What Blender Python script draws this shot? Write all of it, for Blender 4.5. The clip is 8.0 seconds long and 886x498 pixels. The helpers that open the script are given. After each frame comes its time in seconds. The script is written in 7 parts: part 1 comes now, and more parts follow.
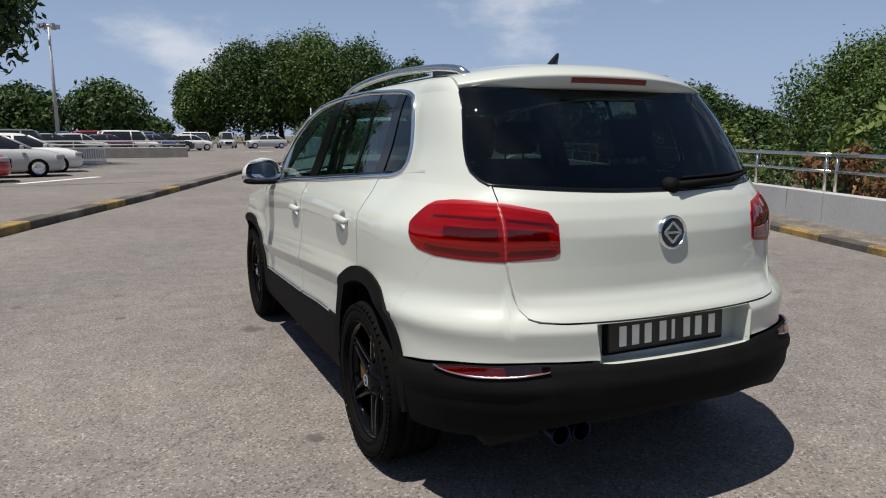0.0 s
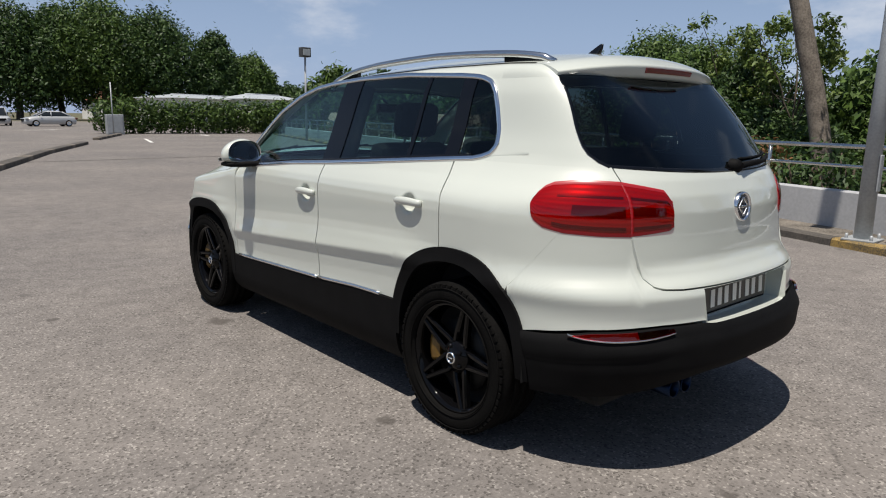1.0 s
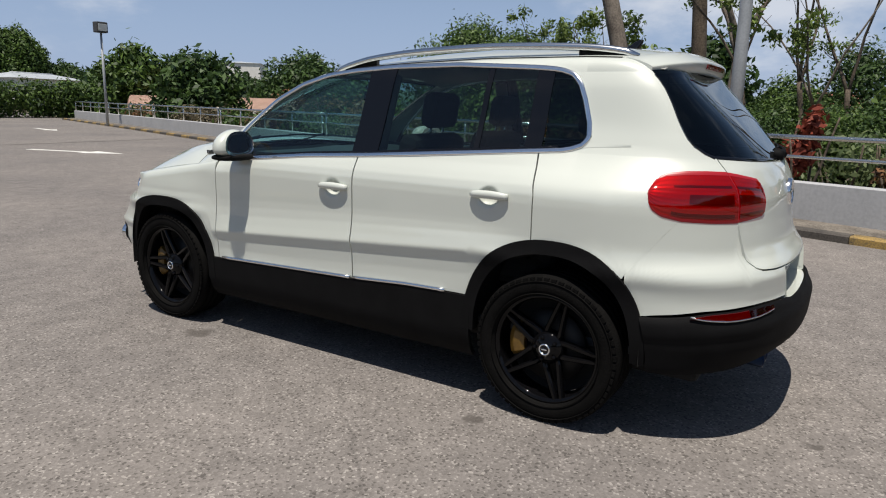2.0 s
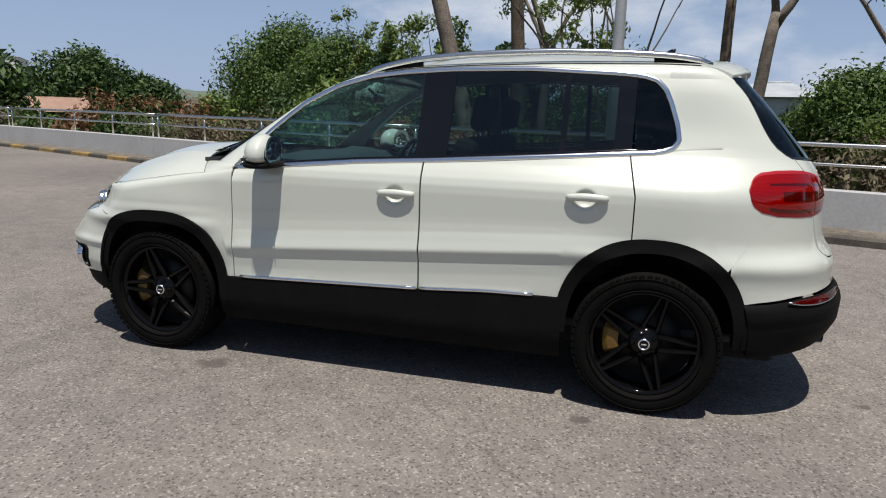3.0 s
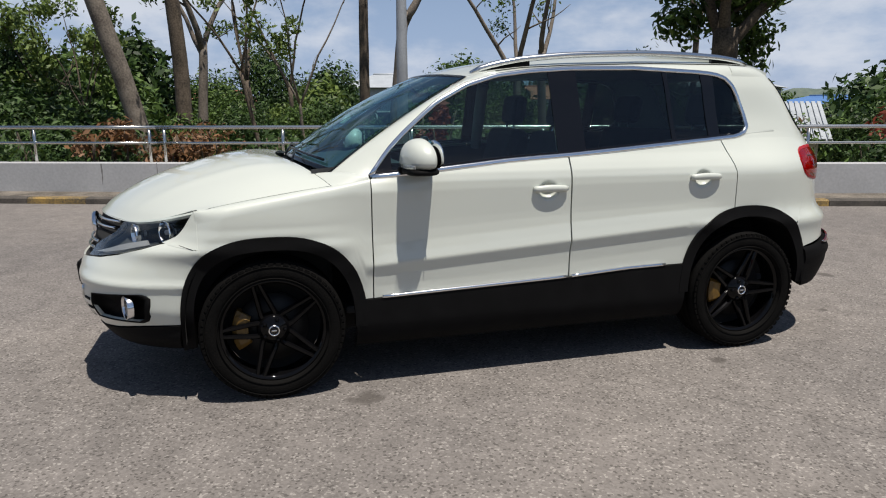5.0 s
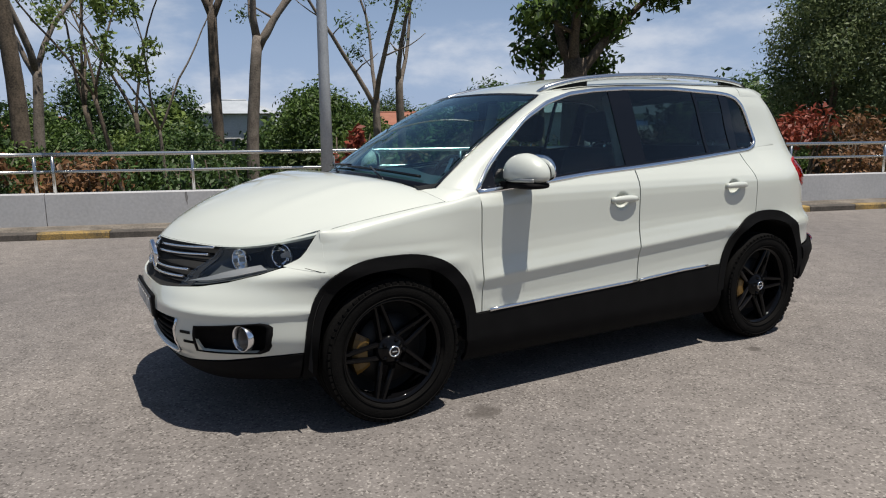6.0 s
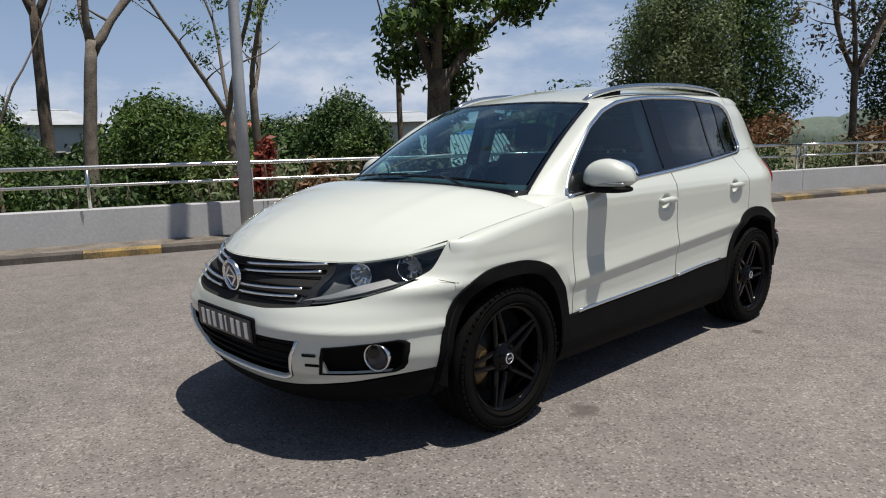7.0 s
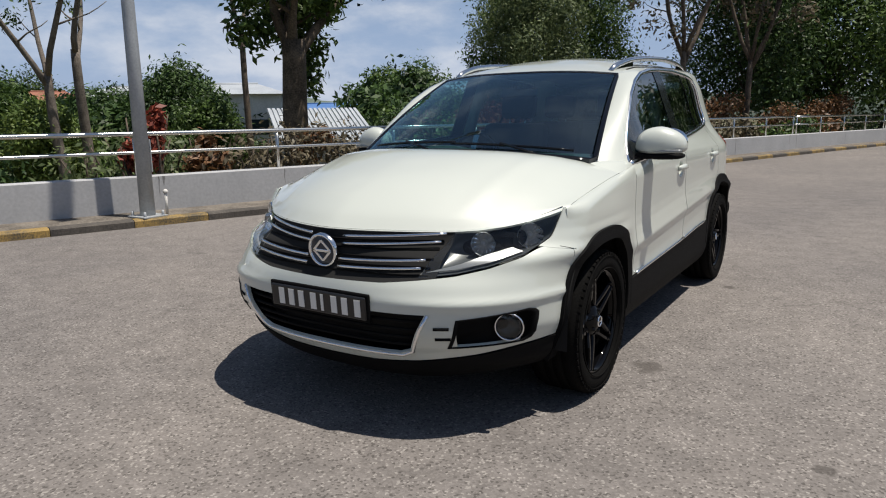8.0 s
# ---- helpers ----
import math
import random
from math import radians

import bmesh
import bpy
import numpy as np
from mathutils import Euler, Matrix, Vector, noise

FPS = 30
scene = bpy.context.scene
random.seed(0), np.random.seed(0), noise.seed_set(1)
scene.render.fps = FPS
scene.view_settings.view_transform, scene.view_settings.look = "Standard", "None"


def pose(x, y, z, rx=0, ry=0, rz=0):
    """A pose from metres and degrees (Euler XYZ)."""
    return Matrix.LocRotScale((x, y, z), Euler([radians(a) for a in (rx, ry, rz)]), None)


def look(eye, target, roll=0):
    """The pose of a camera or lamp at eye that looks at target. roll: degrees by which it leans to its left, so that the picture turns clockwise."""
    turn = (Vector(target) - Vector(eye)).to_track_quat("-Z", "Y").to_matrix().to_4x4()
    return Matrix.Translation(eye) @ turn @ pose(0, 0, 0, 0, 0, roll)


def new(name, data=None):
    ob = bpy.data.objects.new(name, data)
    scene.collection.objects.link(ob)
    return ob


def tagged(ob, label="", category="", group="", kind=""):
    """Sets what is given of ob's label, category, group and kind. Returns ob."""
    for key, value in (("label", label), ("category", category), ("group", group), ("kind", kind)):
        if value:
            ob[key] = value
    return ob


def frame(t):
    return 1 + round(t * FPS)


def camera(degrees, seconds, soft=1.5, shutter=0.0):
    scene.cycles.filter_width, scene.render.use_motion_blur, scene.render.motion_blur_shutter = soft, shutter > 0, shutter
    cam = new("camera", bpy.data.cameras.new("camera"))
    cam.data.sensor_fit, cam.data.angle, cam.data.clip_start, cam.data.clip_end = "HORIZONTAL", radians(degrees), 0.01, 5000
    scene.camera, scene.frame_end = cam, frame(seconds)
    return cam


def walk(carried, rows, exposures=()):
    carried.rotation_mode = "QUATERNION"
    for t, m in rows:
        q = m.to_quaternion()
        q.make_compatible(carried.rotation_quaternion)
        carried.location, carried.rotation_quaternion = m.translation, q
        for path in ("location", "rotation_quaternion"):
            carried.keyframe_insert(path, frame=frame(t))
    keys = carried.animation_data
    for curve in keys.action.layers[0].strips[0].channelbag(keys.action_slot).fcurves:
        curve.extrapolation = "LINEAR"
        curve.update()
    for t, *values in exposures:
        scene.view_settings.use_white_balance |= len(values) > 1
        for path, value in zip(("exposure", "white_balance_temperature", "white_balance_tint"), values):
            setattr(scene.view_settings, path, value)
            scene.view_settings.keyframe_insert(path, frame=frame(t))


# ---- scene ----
cam = camera(66.0, 8.0, 1.1)
PATH = [
    (0, (-1.745, -2.659, 1.367), (-0.912, -0.87, 1.039), 0.1),
    (0.5, (-2.285, -2.455, 1.365), (-1.225, -0.797, 1.006), 0.7),
    (1, (-2.769, -2.113, 1.369), (-1.477, -0.634, 0.991), 0.9),
    (1.5, (-3.19, -1.687, 1.38), (-1.689, -0.419, 1.006), 0.7),
    (1.7, (-3.331, -1.48, 1.38), (-1.768, -0.295, 0.991), 1.0),
    (2.8, (-3.92, -0.16, 1.356), (-2.068, 0.474, 0.948), 1.7),
    (3, (-3.997, 0.092, 1.353), (-2.108, 0.622, 0.961), 1.7),
    (3.5, (-4.153, 0.732, 1.348), (-2.205, 0.98, 0.968), 1.1),
    (4, (-4.199, 1.401, 1.344), (-2.238, 1.376, 0.949), 0.4),
    (4.5, (-4.17, 2.053, 1.351), (-2.236, 1.767, 0.928), 0.2),
    (4.7, (-4.123, 2.308, 1.356), (-2.206, 1.924, 0.936), -0.0),
    (5.8, (-3.702, 3.666, 1.312), (-1.953, 2.753, 0.983), -0.4),
    (6, (-3.595, 3.891, 1.31), (-1.879, 2.918, 0.982), -0.6),
    (6.5, (-3.277, 4.406, 1.317), (-1.67, 3.255, 1.012), -1.0),
    (7, (-2.868, 4.874, 1.32), (-1.424, 3.526, 1.012), -1.3),
    (7.5, (-2.431, 5.264, 1.317), (-1.158, 3.756, 0.993), -0.9),
    (8, (-1.919, 5.586, 1.296), (-0.856, 3.936, 0.910), -0.7),
]
EXPOSURE = 0.12
walk(cam, [(t, look(eye, target, roll)) for t, eye, target, roll in PATH], [(0.0, EXPOSURE, 6750, 10), (8.0, EXPOSURE, 6750, 10)])

# ---- light ----
SUN_SIDE, SUN_BACK = 0.29, 0.095          # metres of shadow per metre of height, towards +x and +y
sun_way = Vector((-SUN_SIDE, -SUN_BACK, 1)).normalized()
sun = new("sun", bpy.data.lights.new("sun", "SUN"))
sun.data.energy, sun.data.angle, sun.data.color = 5.0, radians(0.53), (1.0, 0.955, 0.89)
sun.matrix_world = look(sun_way * 60, (0, 0, 0))

world = bpy.data.worlds.new("sky")
scene.world = world
world.use_nodes = True
wn, wl = world.node_tree.nodes, world.node_tree.links
wn.clear()
sky = wn.new("ShaderNodeTexSky")
sky.sky_type, sky.sun_disc = "NISHITA", False
sky.sun_elevation = math.asin(sun_way.z)
sky.sun_rotation = math.atan2(sun_way.x, sun_way.y) % (2 * math.pi)
sky.air_density, sky.dust_density, sky.ozone_density = 1.0, 0.4, 2.3
# fair-weather cumulus, thicker towards the horizon
co = wn.new("ShaderNodeTexCoord")
sq = wn.new("ShaderNodeMapping")
sq.inputs["Scale"].default_value = (1.0, 1.0, 2.4)
sq.inputs["Location"].default_value = (0.37, 0.1, 0.0)
puff = wn.new("ShaderNodeTexNoise")
puff.inputs["Scale"].default_value, puff.inputs["Detail"].default_value, puff.inputs["Roughness"].default_value = 2.6, 10.0, 0.58
edge = wn.new("ShaderNodeMapRange")
edge.interpolation_type = "SMOOTHSTEP"
edge.inputs["From Min"].default_value, edge.inputs["From Max"].default_value = 0.50, 0.68
edge.inputs["To Max"].default_value = 0.6
mix = wn.new("ShaderNodeMixRGB")
mix.inputs["Color2"].default_value = (11.0, 11.4, 12.2, 1)
back = wn.new("ShaderNodeBackground")
back.inputs["Strength"].default_value = 0.068
out = wn.new("ShaderNodeOutputWorld")
wl.new(co.outputs["Generated"], sq.inputs["Vector"])
wl.new(sq.outputs["Vector"], puff.inputs["Vector"])
wl.new(puff.outputs["Fac"], edge.inputs["Value"])
# moist haze low over the horizon
low = wn.new("ShaderNodeSeparateXYZ")
wl.new(co.outputs["Generated"], low.inputs["Vector"])
thin_up = wn.new("ShaderNodeMapRange")
thin_up.interpolation_type = "SMOOTHSTEP"
for key, val in (("From Min", 0.0), ("From Max", 0.42), ("To Min", 0.8), ("To Max", 0.0)):
    thin_up.inputs[key].default_value = val
wl.new(low.outputs["Z"], thin_up.inputs["Value"])
# the cloud thins out overhead
scarce = wn.new("ShaderNodeMapRange")
for key, val in (("From Min", 0.15), ("From Max", 0.7), ("To Min", 1.0), ("To Max", 0.25)):
    scarce.inputs[key].default_value = val
wl.new(low.outputs["Z"], scarce.inputs["Value"])
amount = wn.new("ShaderNodeMath")
amount.operation = "MULTIPLY"
wl.new(edge.outputs["Result"], amount.inputs[0])
wl.new(scarce.outputs["Result"], amount.inputs[1])
wl.new(amount.outputs[0], mix.inputs["Fac"])
haze = wn.new("ShaderNodeMixRGB")
haze.inputs["Color2"].default_value = (4.5, 6.1, 9.6, 1)
wl.new(thin_up.outputs["Result"], haze.inputs["Fac"])
wl.new(sky.outputs["Color"], haze.inputs["Color1"])
wl.new(haze.outputs["Color"], mix.inputs["Color1"])
wl.new(mix.outputs["Color"], back.inputs["Color"])
wl.new(back.outputs["Background"], out.inputs["Surface"])


# ---- materials ----
def material(name):
    m = bpy.data.materials.new(name)
    m.use_nodes = True
    nt = m.node_tree
    return m, nt.nodes, nt.links, nt.nodes["Principled BSDF"]


def varied(name, low, high, rough=0.6, scale=6.0, fine=60.0, bump=0.0, metal=0.0, coat=0.0, spec=0.5, island=0.0, piece=0.0, contrast=1.0):
    """A surface whose colour drifts between two tones at two scales, with fine relief."""
    m, n, l, b = material(name)
    tc = n.new("ShaderNodeTexCoord")
    big, small = n.new("ShaderNodeTexNoise"), n.new("ShaderNodeTexNoise")
    for k, s, d in ((big, scale, 4.0), (small, fine, 3.0)):
        k.inputs["Scale"].default_value, k.inputs["Detail"].default_value = s, d
        l.new(tc.outputs["Object"], k.inputs["Vector"])
    add = n.new("ShaderNodeMath")
    add.operation = "ADD"
    l.new(big.outputs["Fac"], add.inputs[0])
    l.new(small.outputs["Fac"], add.inputs[1])
    fac = n.new("ShaderNodeMapRange")
    fac.inputs["From Min"].default_value, fac.inputs["From Max"].default_value = 1 - 0.35 / contrast, 1 + 0.35 / contrast
    l.new(add.outputs[0], fac.inputs["Value"])
    last = fac.outputs["Result"]
    if island or piece:
        source = n.new("ShaderNodeNewGeometry").outputs["Random Per Island"] if island else n.new("ShaderNodeObjectInfo").outputs["Random"]
        own = n.new("ShaderNodeMixRGB")
        own.inputs["Fac"].default_value = island or piece
        l.new(last, own.inputs["Color1"])
        l.new(source, own.inputs["Color2"])
        last = own.outputs["Color"]
    ramp = n.new("ShaderNodeMixRGB")
    ramp.inputs["Color1"].default_value, ramp.inputs["Color2"].default_value = (*low, 1), (*high, 1)
    l.new(last, ramp.inputs["Fac"])
    l.new(ramp.outputs["Color"], b.inputs["Base Color"])
    b.inputs["Roughness"].default_value, b.inputs["Metallic"].default_value = rough, metal
    b.inputs["Coat Weight"].default_value, b.inputs["Coat Roughness"].default_value = coat, 0.03
    b.inputs["Specular IOR Level"].default_value = spec
    if bump:
        bp = n.new("ShaderNodeBump")
        bp.inputs["Strength"].default_value, bp.inputs["Distance"].default_value = bump, 0.01
        l.new(small.outputs["Fac"], bp.inputs["Height"])
        l.new(bp.outputs["Normal"], b.inputs["Normal"])
    return m


def plain(name, colour, rough=0.4, metal=0.0, coat=0.0):
    m, n, l, b = material(name)
    b.inputs["Base Color"].default_value = (*colour, 1)
    b.inputs["Roughness"].default_value, b.inputs["Metallic"].default_value, b.inputs["Coat Weight"].default_value = rough, metal, coat
    return m


def clear(name, tint, rough=0.0, least=0.05, sheen=(1, 1, 1)):
    """A pane: tinted see-through, glossier at a slant, the same from both sides."""
    m, n, l, b = material(name)
    n.remove(b)
    see, gloss, mx, lw = n.new("ShaderNodeBsdfTransparent"), n.new("ShaderNodeBsdfGlossy"), n.new("ShaderNodeMixShader"), n.new("ShaderNodeLayerWeight")
    see.inputs["Color"].default_value = (*tint, 1)
    gloss.inputs["Roughness"].default_value = rough
    gloss.inputs["Color"].default_value = (*sheen, 1)
    power, span = n.new("ShaderNodeMath"), n.new("ShaderNodeMapRange")
    power.operation = "POWER"
    power.inputs[1].default_value = 4.0
    span.inputs["To Min"].default_value, span.inputs["To Max"].default_value = least, 1.0
    l.new(lw.outputs["Facing"], power.inputs[0])
    l.new(power.outputs[0], span.inputs["Value"])
    l.new(span.outputs["Result"], mx.inputs["Fac"])
    l.new(see.outputs[0], mx.inputs[1])
    l.new(gloss.outputs[0], mx.inputs[2])
    l.new(mx.outputs[0], n["Material Output"].inputs["Surface"])
    return m


def leafy(name, low, high, through_light=0.22):
    m, n, l, b = material(name)
    g = n.new("ShaderNodeNewGeometry")
    ramp = n.new("ShaderNodeMixRGB")
    ramp.inputs["Color1"].default_value, ramp.inputs["Color2"].default_value = (*low, 1), (*high, 1)
    l.new(g.outputs["Random Per Island"], ramp.inputs["Fac"])
    l.new(ramp.outputs["Color"], b.inputs["Base Color"])
    b.inputs["Roughness"].default_value = 0.55
    b.inputs["Specular IOR Level"].default_value = 0.35
    tr, mx = n.new("ShaderNodeBsdfTranslucent"), n.new("ShaderNodeMixShader")
    mx.inputs["Fac"].default_value = through_light
    l.new(ramp.outputs["Color"], tr.inputs["Color"])
    l.new(b.outputs[0], mx.inputs[1])
    l.new(tr.outputs[0], mx.inputs[2])
    l.new(mx.outputs[0], n["Material Output"].inputs["Surface"])
    return m


def asphalt_material():
    m, n, l, b = material("worn_asphalt")
    tc = n.new("ShaderNodeTexCoord")

    def noise_at(scale, detail=3.0, rough=0.55):
        k = n.new("ShaderNodeTexNoise")
        k.inputs["Scale"].default_value, k.inputs["Detail"].default_value, k.inputs["Roughness"].default_value = scale, detail, rough
        l.new(tc.outputs["Object"], k.inputs["Vector"])
        return k.outputs["Fac"]

    def ranged(v, a, b2, c=0.0, d=1.0, smooth=False):
        k = n.new("ShaderNodeMapRange")
        if smooth:
            k.interpolation_type = "SMOOTHSTEP"
        for key, val in (("From Min", a), ("From Max", b2), ("To Min", c), ("To Max", d)):
            k.inputs[key].default_value = val
        l.new(v, k.inputs["Value"])
        return k.outputs["Result"]

    def blend(kind, f, c1, c2):
        k = n.new("ShaderNodeMixRGB")
        k.blend_type = kind
        for key, val in (("Fac", f), ("Color1", c1), ("Color2", c2)):
            if isinstance(val, (float, int)):
                k.inputs[key].default_value = val
            elif isinstance(val, tuple):
                k.inputs[key].default_value = (*val, 1)
            else:
                l.new(val, k.inputs[key])
        return k.outputs["Color"]

    stones = n.new("ShaderNodeTexVoronoi")
    stones.inputs["Scale"].default_value = 105.0
    l.new(tc.outputs["Object"], stones.inputs["Vector"])
    pebble = n.new("ShaderNodeSeparateColor")
    l.new(stones.outputs["Color"], pebble.inputs["Color"])
    grit = blend("MIX", ranged(pebble.outputs["Red"], 0.0, 1.0), (0.146, 0.134, 0.126), (0.204, 0.188, 0.178))
    pale = blend("MIX", ranged(pebble.outputs["Green"], 0.89, 0.93), grit, (0.285, 0.267, 0.25))
    pits = blend("MIX", ranged(pebble.outputs["Blue"], 0.89, 0.93), pale, (0.095, 0.087, 0.081))
    drift = blend("MULTIPLY", 1.0, pits, blend("MIX", ranged(noise_at(0.35, 6.0), 0.3, 0.7), (0.80, 0.80, 0.81), (1.14, 1.12, 1.09)))
    mottled = blend("MULTIPLY", 1.0, drift, blend("MIX", ranged(noise_at(5.0, 5.0), 0.35, 0.65), (0.88, 0.88, 0.88), (1.09, 1.09, 1.09)))
    # old drips and scuffs
    drip = ranged(noise_at(2.3, 2.0), 0.70, 0.76, 0.0, 0.55, True)
    stained = blend("MIX", drip, mottled, (0.075, 0.068, 0.064))
    spots = None
    for x, y, r in ((-1.0, 2.2, 0.085), (-1.03, 0.25, 0.05), (-0.42, -1.06, 0.05), (-1.85, 2.9, 0.04), (0.4, -1.9, 0.07), (-2.6, 3.6, 0.05), (1.2, -2.4, 0.06)):
        sep = n.new("ShaderNodeVectorMath")
        sep.operation = "DISTANCE"
        wob = n.new("ShaderNodeVectorMath")
        wob.operation = "ADD"
        nz = n.new("ShaderNodeTexNoise")
        nz.inputs["Scale"].default_value = 14.0
        l.new(tc.outputs["Object"], nz.inputs["Vector"])
        sc = n.new("ShaderNodeVectorMath")
        sc.operation = "SCALE"
        sc.inputs["Scale"].default_value = 0.11
        l.new(nz.outputs["Color"], sc.inputs[0])
        l.new(tc.outputs["Object"], wob.inputs[0])
        l.new(sc.outputs[0], wob.inputs[1])
        l.new(wob.outputs[0], sep.inputs[0])
        sep.inputs[1].default_value = (x + 0.055, y + 0.055, 0.055)
        d = ranged(sep.outputs["Value"], r * 0.55, r * 1.15, 0.75, 0.0, True)
        if spots is None:
            spots = d
        else:
            mx = n.new("ShaderNodeMath")
            mx.operation = "MAXIMUM"
            l.new(spots, mx.inputs[0])
            l.new(d, mx.inputs[1])
            spots = mx.outputs[0]
    spotted = blend("MIX", spots, stained, (0.07, 0.062, 0.056))
    # hairline cracks
    web = n.new("ShaderNodeTexVoronoi")
    web.feature = "DISTANCE_TO_EDGE"
    web.inputs["Scale"].default_value = 0.33
    wv = n.new("ShaderNodeMixRGB")
    wv.blend_type = "ADD"
    wv.inputs["Fac"].default_value = 0.35
    wn2 = n.new("ShaderNodeTexNoise")
    wn2.inputs["Scale"].default_value, wn2.inputs["Detail"].default_value = 1.6, 6.0
    l.new(tc.outputs["Object"], wn2.inputs["Vector"])
    l.new(tc.outputs["Object"], wv.inputs["Color1"])
    l.new(wn2.outputs["Color"], wv.inputs["Color2"])
    l.new(wv.outputs["Color"], web.inputs["Vector"])
    thin = ranged(web.outputs["Distance"], 0.0, 0.0035, 1.0, 0.0)
    some = ranged(noise_at(0.6, 1.0), 0.53, 0.60, 0.0, 0.35)
    crack = n.new("ShaderNodeMath")
    crack.operation = "MULTIPLY"
    l.new(thin, crack.inputs[0])
    l.new(some, crack.inputs[1])
    final = blend("MIX", crack.outputs[0], spotted, (0.05, 0.046, 0.043))
    l.new(final, b.inputs["Base Color"])
    b.inputs["Roughness"].default_value = 0.86
    b.inputs["Specular IOR Level"].default_value = 0.3
    bp = n.new("ShaderNodeBump")
    bp.inputs["Strength"].default_value, bp.inputs["Distance"].default_value = 0.42, 0.004
    l.new(stones.outputs["Distance"], bp.inputs["Height"])
    l.new(bp.outputs["Normal"], b.inputs["Normal"])
    return m


ASPHALT = asphalt_material()
EARTH = varied("dry_earth_and_grass", (0.045, 0.055, 0.02), (0.15, 0.125, 0.075), 0.95, 0.5, 8.0, 0.6)
CONCRETE = varied("grey_concrete", (0.22, 0.205, 0.18), (0.36, 0.34, 0.31), 0.9, 2.5, 45.0, 0.4)
PAVING = varied("weathered_kerb_paving", (0.07, 0.060, 0.049), (0.20, 0.175, 0.146), 0.95, 3.0, 40.0, 0.5, contrast=1.6)
YELLOW = varied("chipped_yellow_paint", (0.085, 0.068, 0.042), (0.33, 0.215, 0.062), 0.75, 4.0, 60.0, 0.3, contrast=1.8)
BLACKP = varied("faded_black_paint", (0.035, 0.031, 0.028), (0.105, 0.092, 0.078), 0.85, 5.0, 50.0, 0.3)
WALLP = varied("pale_grey_wall_paint", (0.34, 0.345, 0.355), (0.45, 0.455, 0.465), 0.8, 1.3, 26.0, 0.1)
STAIN = varied("dark_water_stain", (0.12, 0.115, 0.115), (0.24, 0.235, 0.235), 0.9, 12.0, 60.0)
STEEL = plain("brushed_steel_rail", (0.62, 0.62, 0.60), 0.24, 1.0)
GALV = varied("galvanised_steel", (0.30, 0.32, 0.335), (0.42, 0.44, 0.455), 0.5, 5.0, 40.0, 0.0, 0.25)
WHITEP = varied("white_road_paint", (0.50, 0.49, 0.46), (0.76, 0.75, 0.71), 0.8, 6.0, 60.0)
BARK = varied("brown_grey_bark", (0.042, 0.033, 0.025), (0.150, 0.116, 0.086), 0.95, 2.2, 18.0, 1.0, contrast=1.4)
PALEBARK = varied("pale_grey_bark", (0.080, 0.066, 0.054), (0.215, 0.183, 0.153), 0.95, 2.2, 18.0, 0.9, contrast=1.4)
LEAF = leafy("mid_green_leaves", (0.017, 0.042, 0.008), (0.110, 0.180, 0.038))
LEAFD = leafy("dark_green_leaves", (0.010, 0.029, 0.008), (0.074, 0.132, 0.032))
LEAFY = leafy("yellow_green_leaves", (0.06, 0.105, 0.02), (0.17, 0.23, 0.055))
LEAFG = leafy("grey_green_leaves", (0.07, 0.105, 0.042), (0.19, 0.235, 0.105), 0.4)
LEAFR = leafy("red_leaves", (0.13, 0.022, 0.014), (0.30, 0.07, 0.04))
LEAFDRY = leafy("withered_grey_brown_leaves", (0.075, 0.062, 0.038), (0.17, 0.14, 0.085))
LEAFB = leafy("dry_brown_leaves", (0.085, 0.045, 0.022), (0.25, 0.125, 0.055))


# ---- mesh helpers ----
def part(name, bm, mat, parent=None, label="", smooth=False):
    """Link a bmesh as one object, under a thing or a part."""
    me = bpy.data.meshes.new(name)
    bm.to_mesh(me)
    bm.free()
    if smooth:
        me.shade_smooth()
    me.materials.append(mat)
    ob = new(name, me)
    if parent:
        ob.parent = parent
    if label:
        ob["label"] = label
    return ob


def raw(name, verts, faces, mat, parent=None, label="", smooth=False):
    me = bpy.data.meshes.new(name)
    me.from_pydata(verts, [], faces)
    if smooth:
        me.shade_smooth()
    me.materials.append(mat)
    ob = new(name, me)
    if parent:
        ob.parent = parent
    if label:
        ob["label"] = label
    return ob


def holder(name, label, category, place=(0, 0, 0), turn=0.0, group=""):
    e = new(name)
    e.matrix_basis = pose(*place, 0, 0, turn)
    return tagged(e, label, category, group)


def box(bm, lo, hi, bevel=0.0, m=None):
    r = bmesh.ops.create_cube(bm, size=1.0)
    c = [(a + b) / 2 for a, b in zip(lo, hi)]
    d = [b - a for a, b in zip(lo, hi)]
    for v in r["verts"]:
        v.co = Vector([c[i] + v.co[i] * d[i] for i in range(3)])
    if bevel:
        es = list({e for v in r["verts"] for e in v.link_edges})
        bv = bmesh.ops.bevel(bm, geom=es, offset=bevel, segments=2, affect="EDGES", profile=0.5)
        vs = set(bv["verts"])
    else:
        vs = set(r["verts"])
    if m is not None:
        bmesh.ops.transform(bm, matrix=m, verts=list(vs))
    return bm


def boxed(lo, hi, bevel=0.0, m=None):
    return box(bmesh.new(), lo, hi, bevel, m)


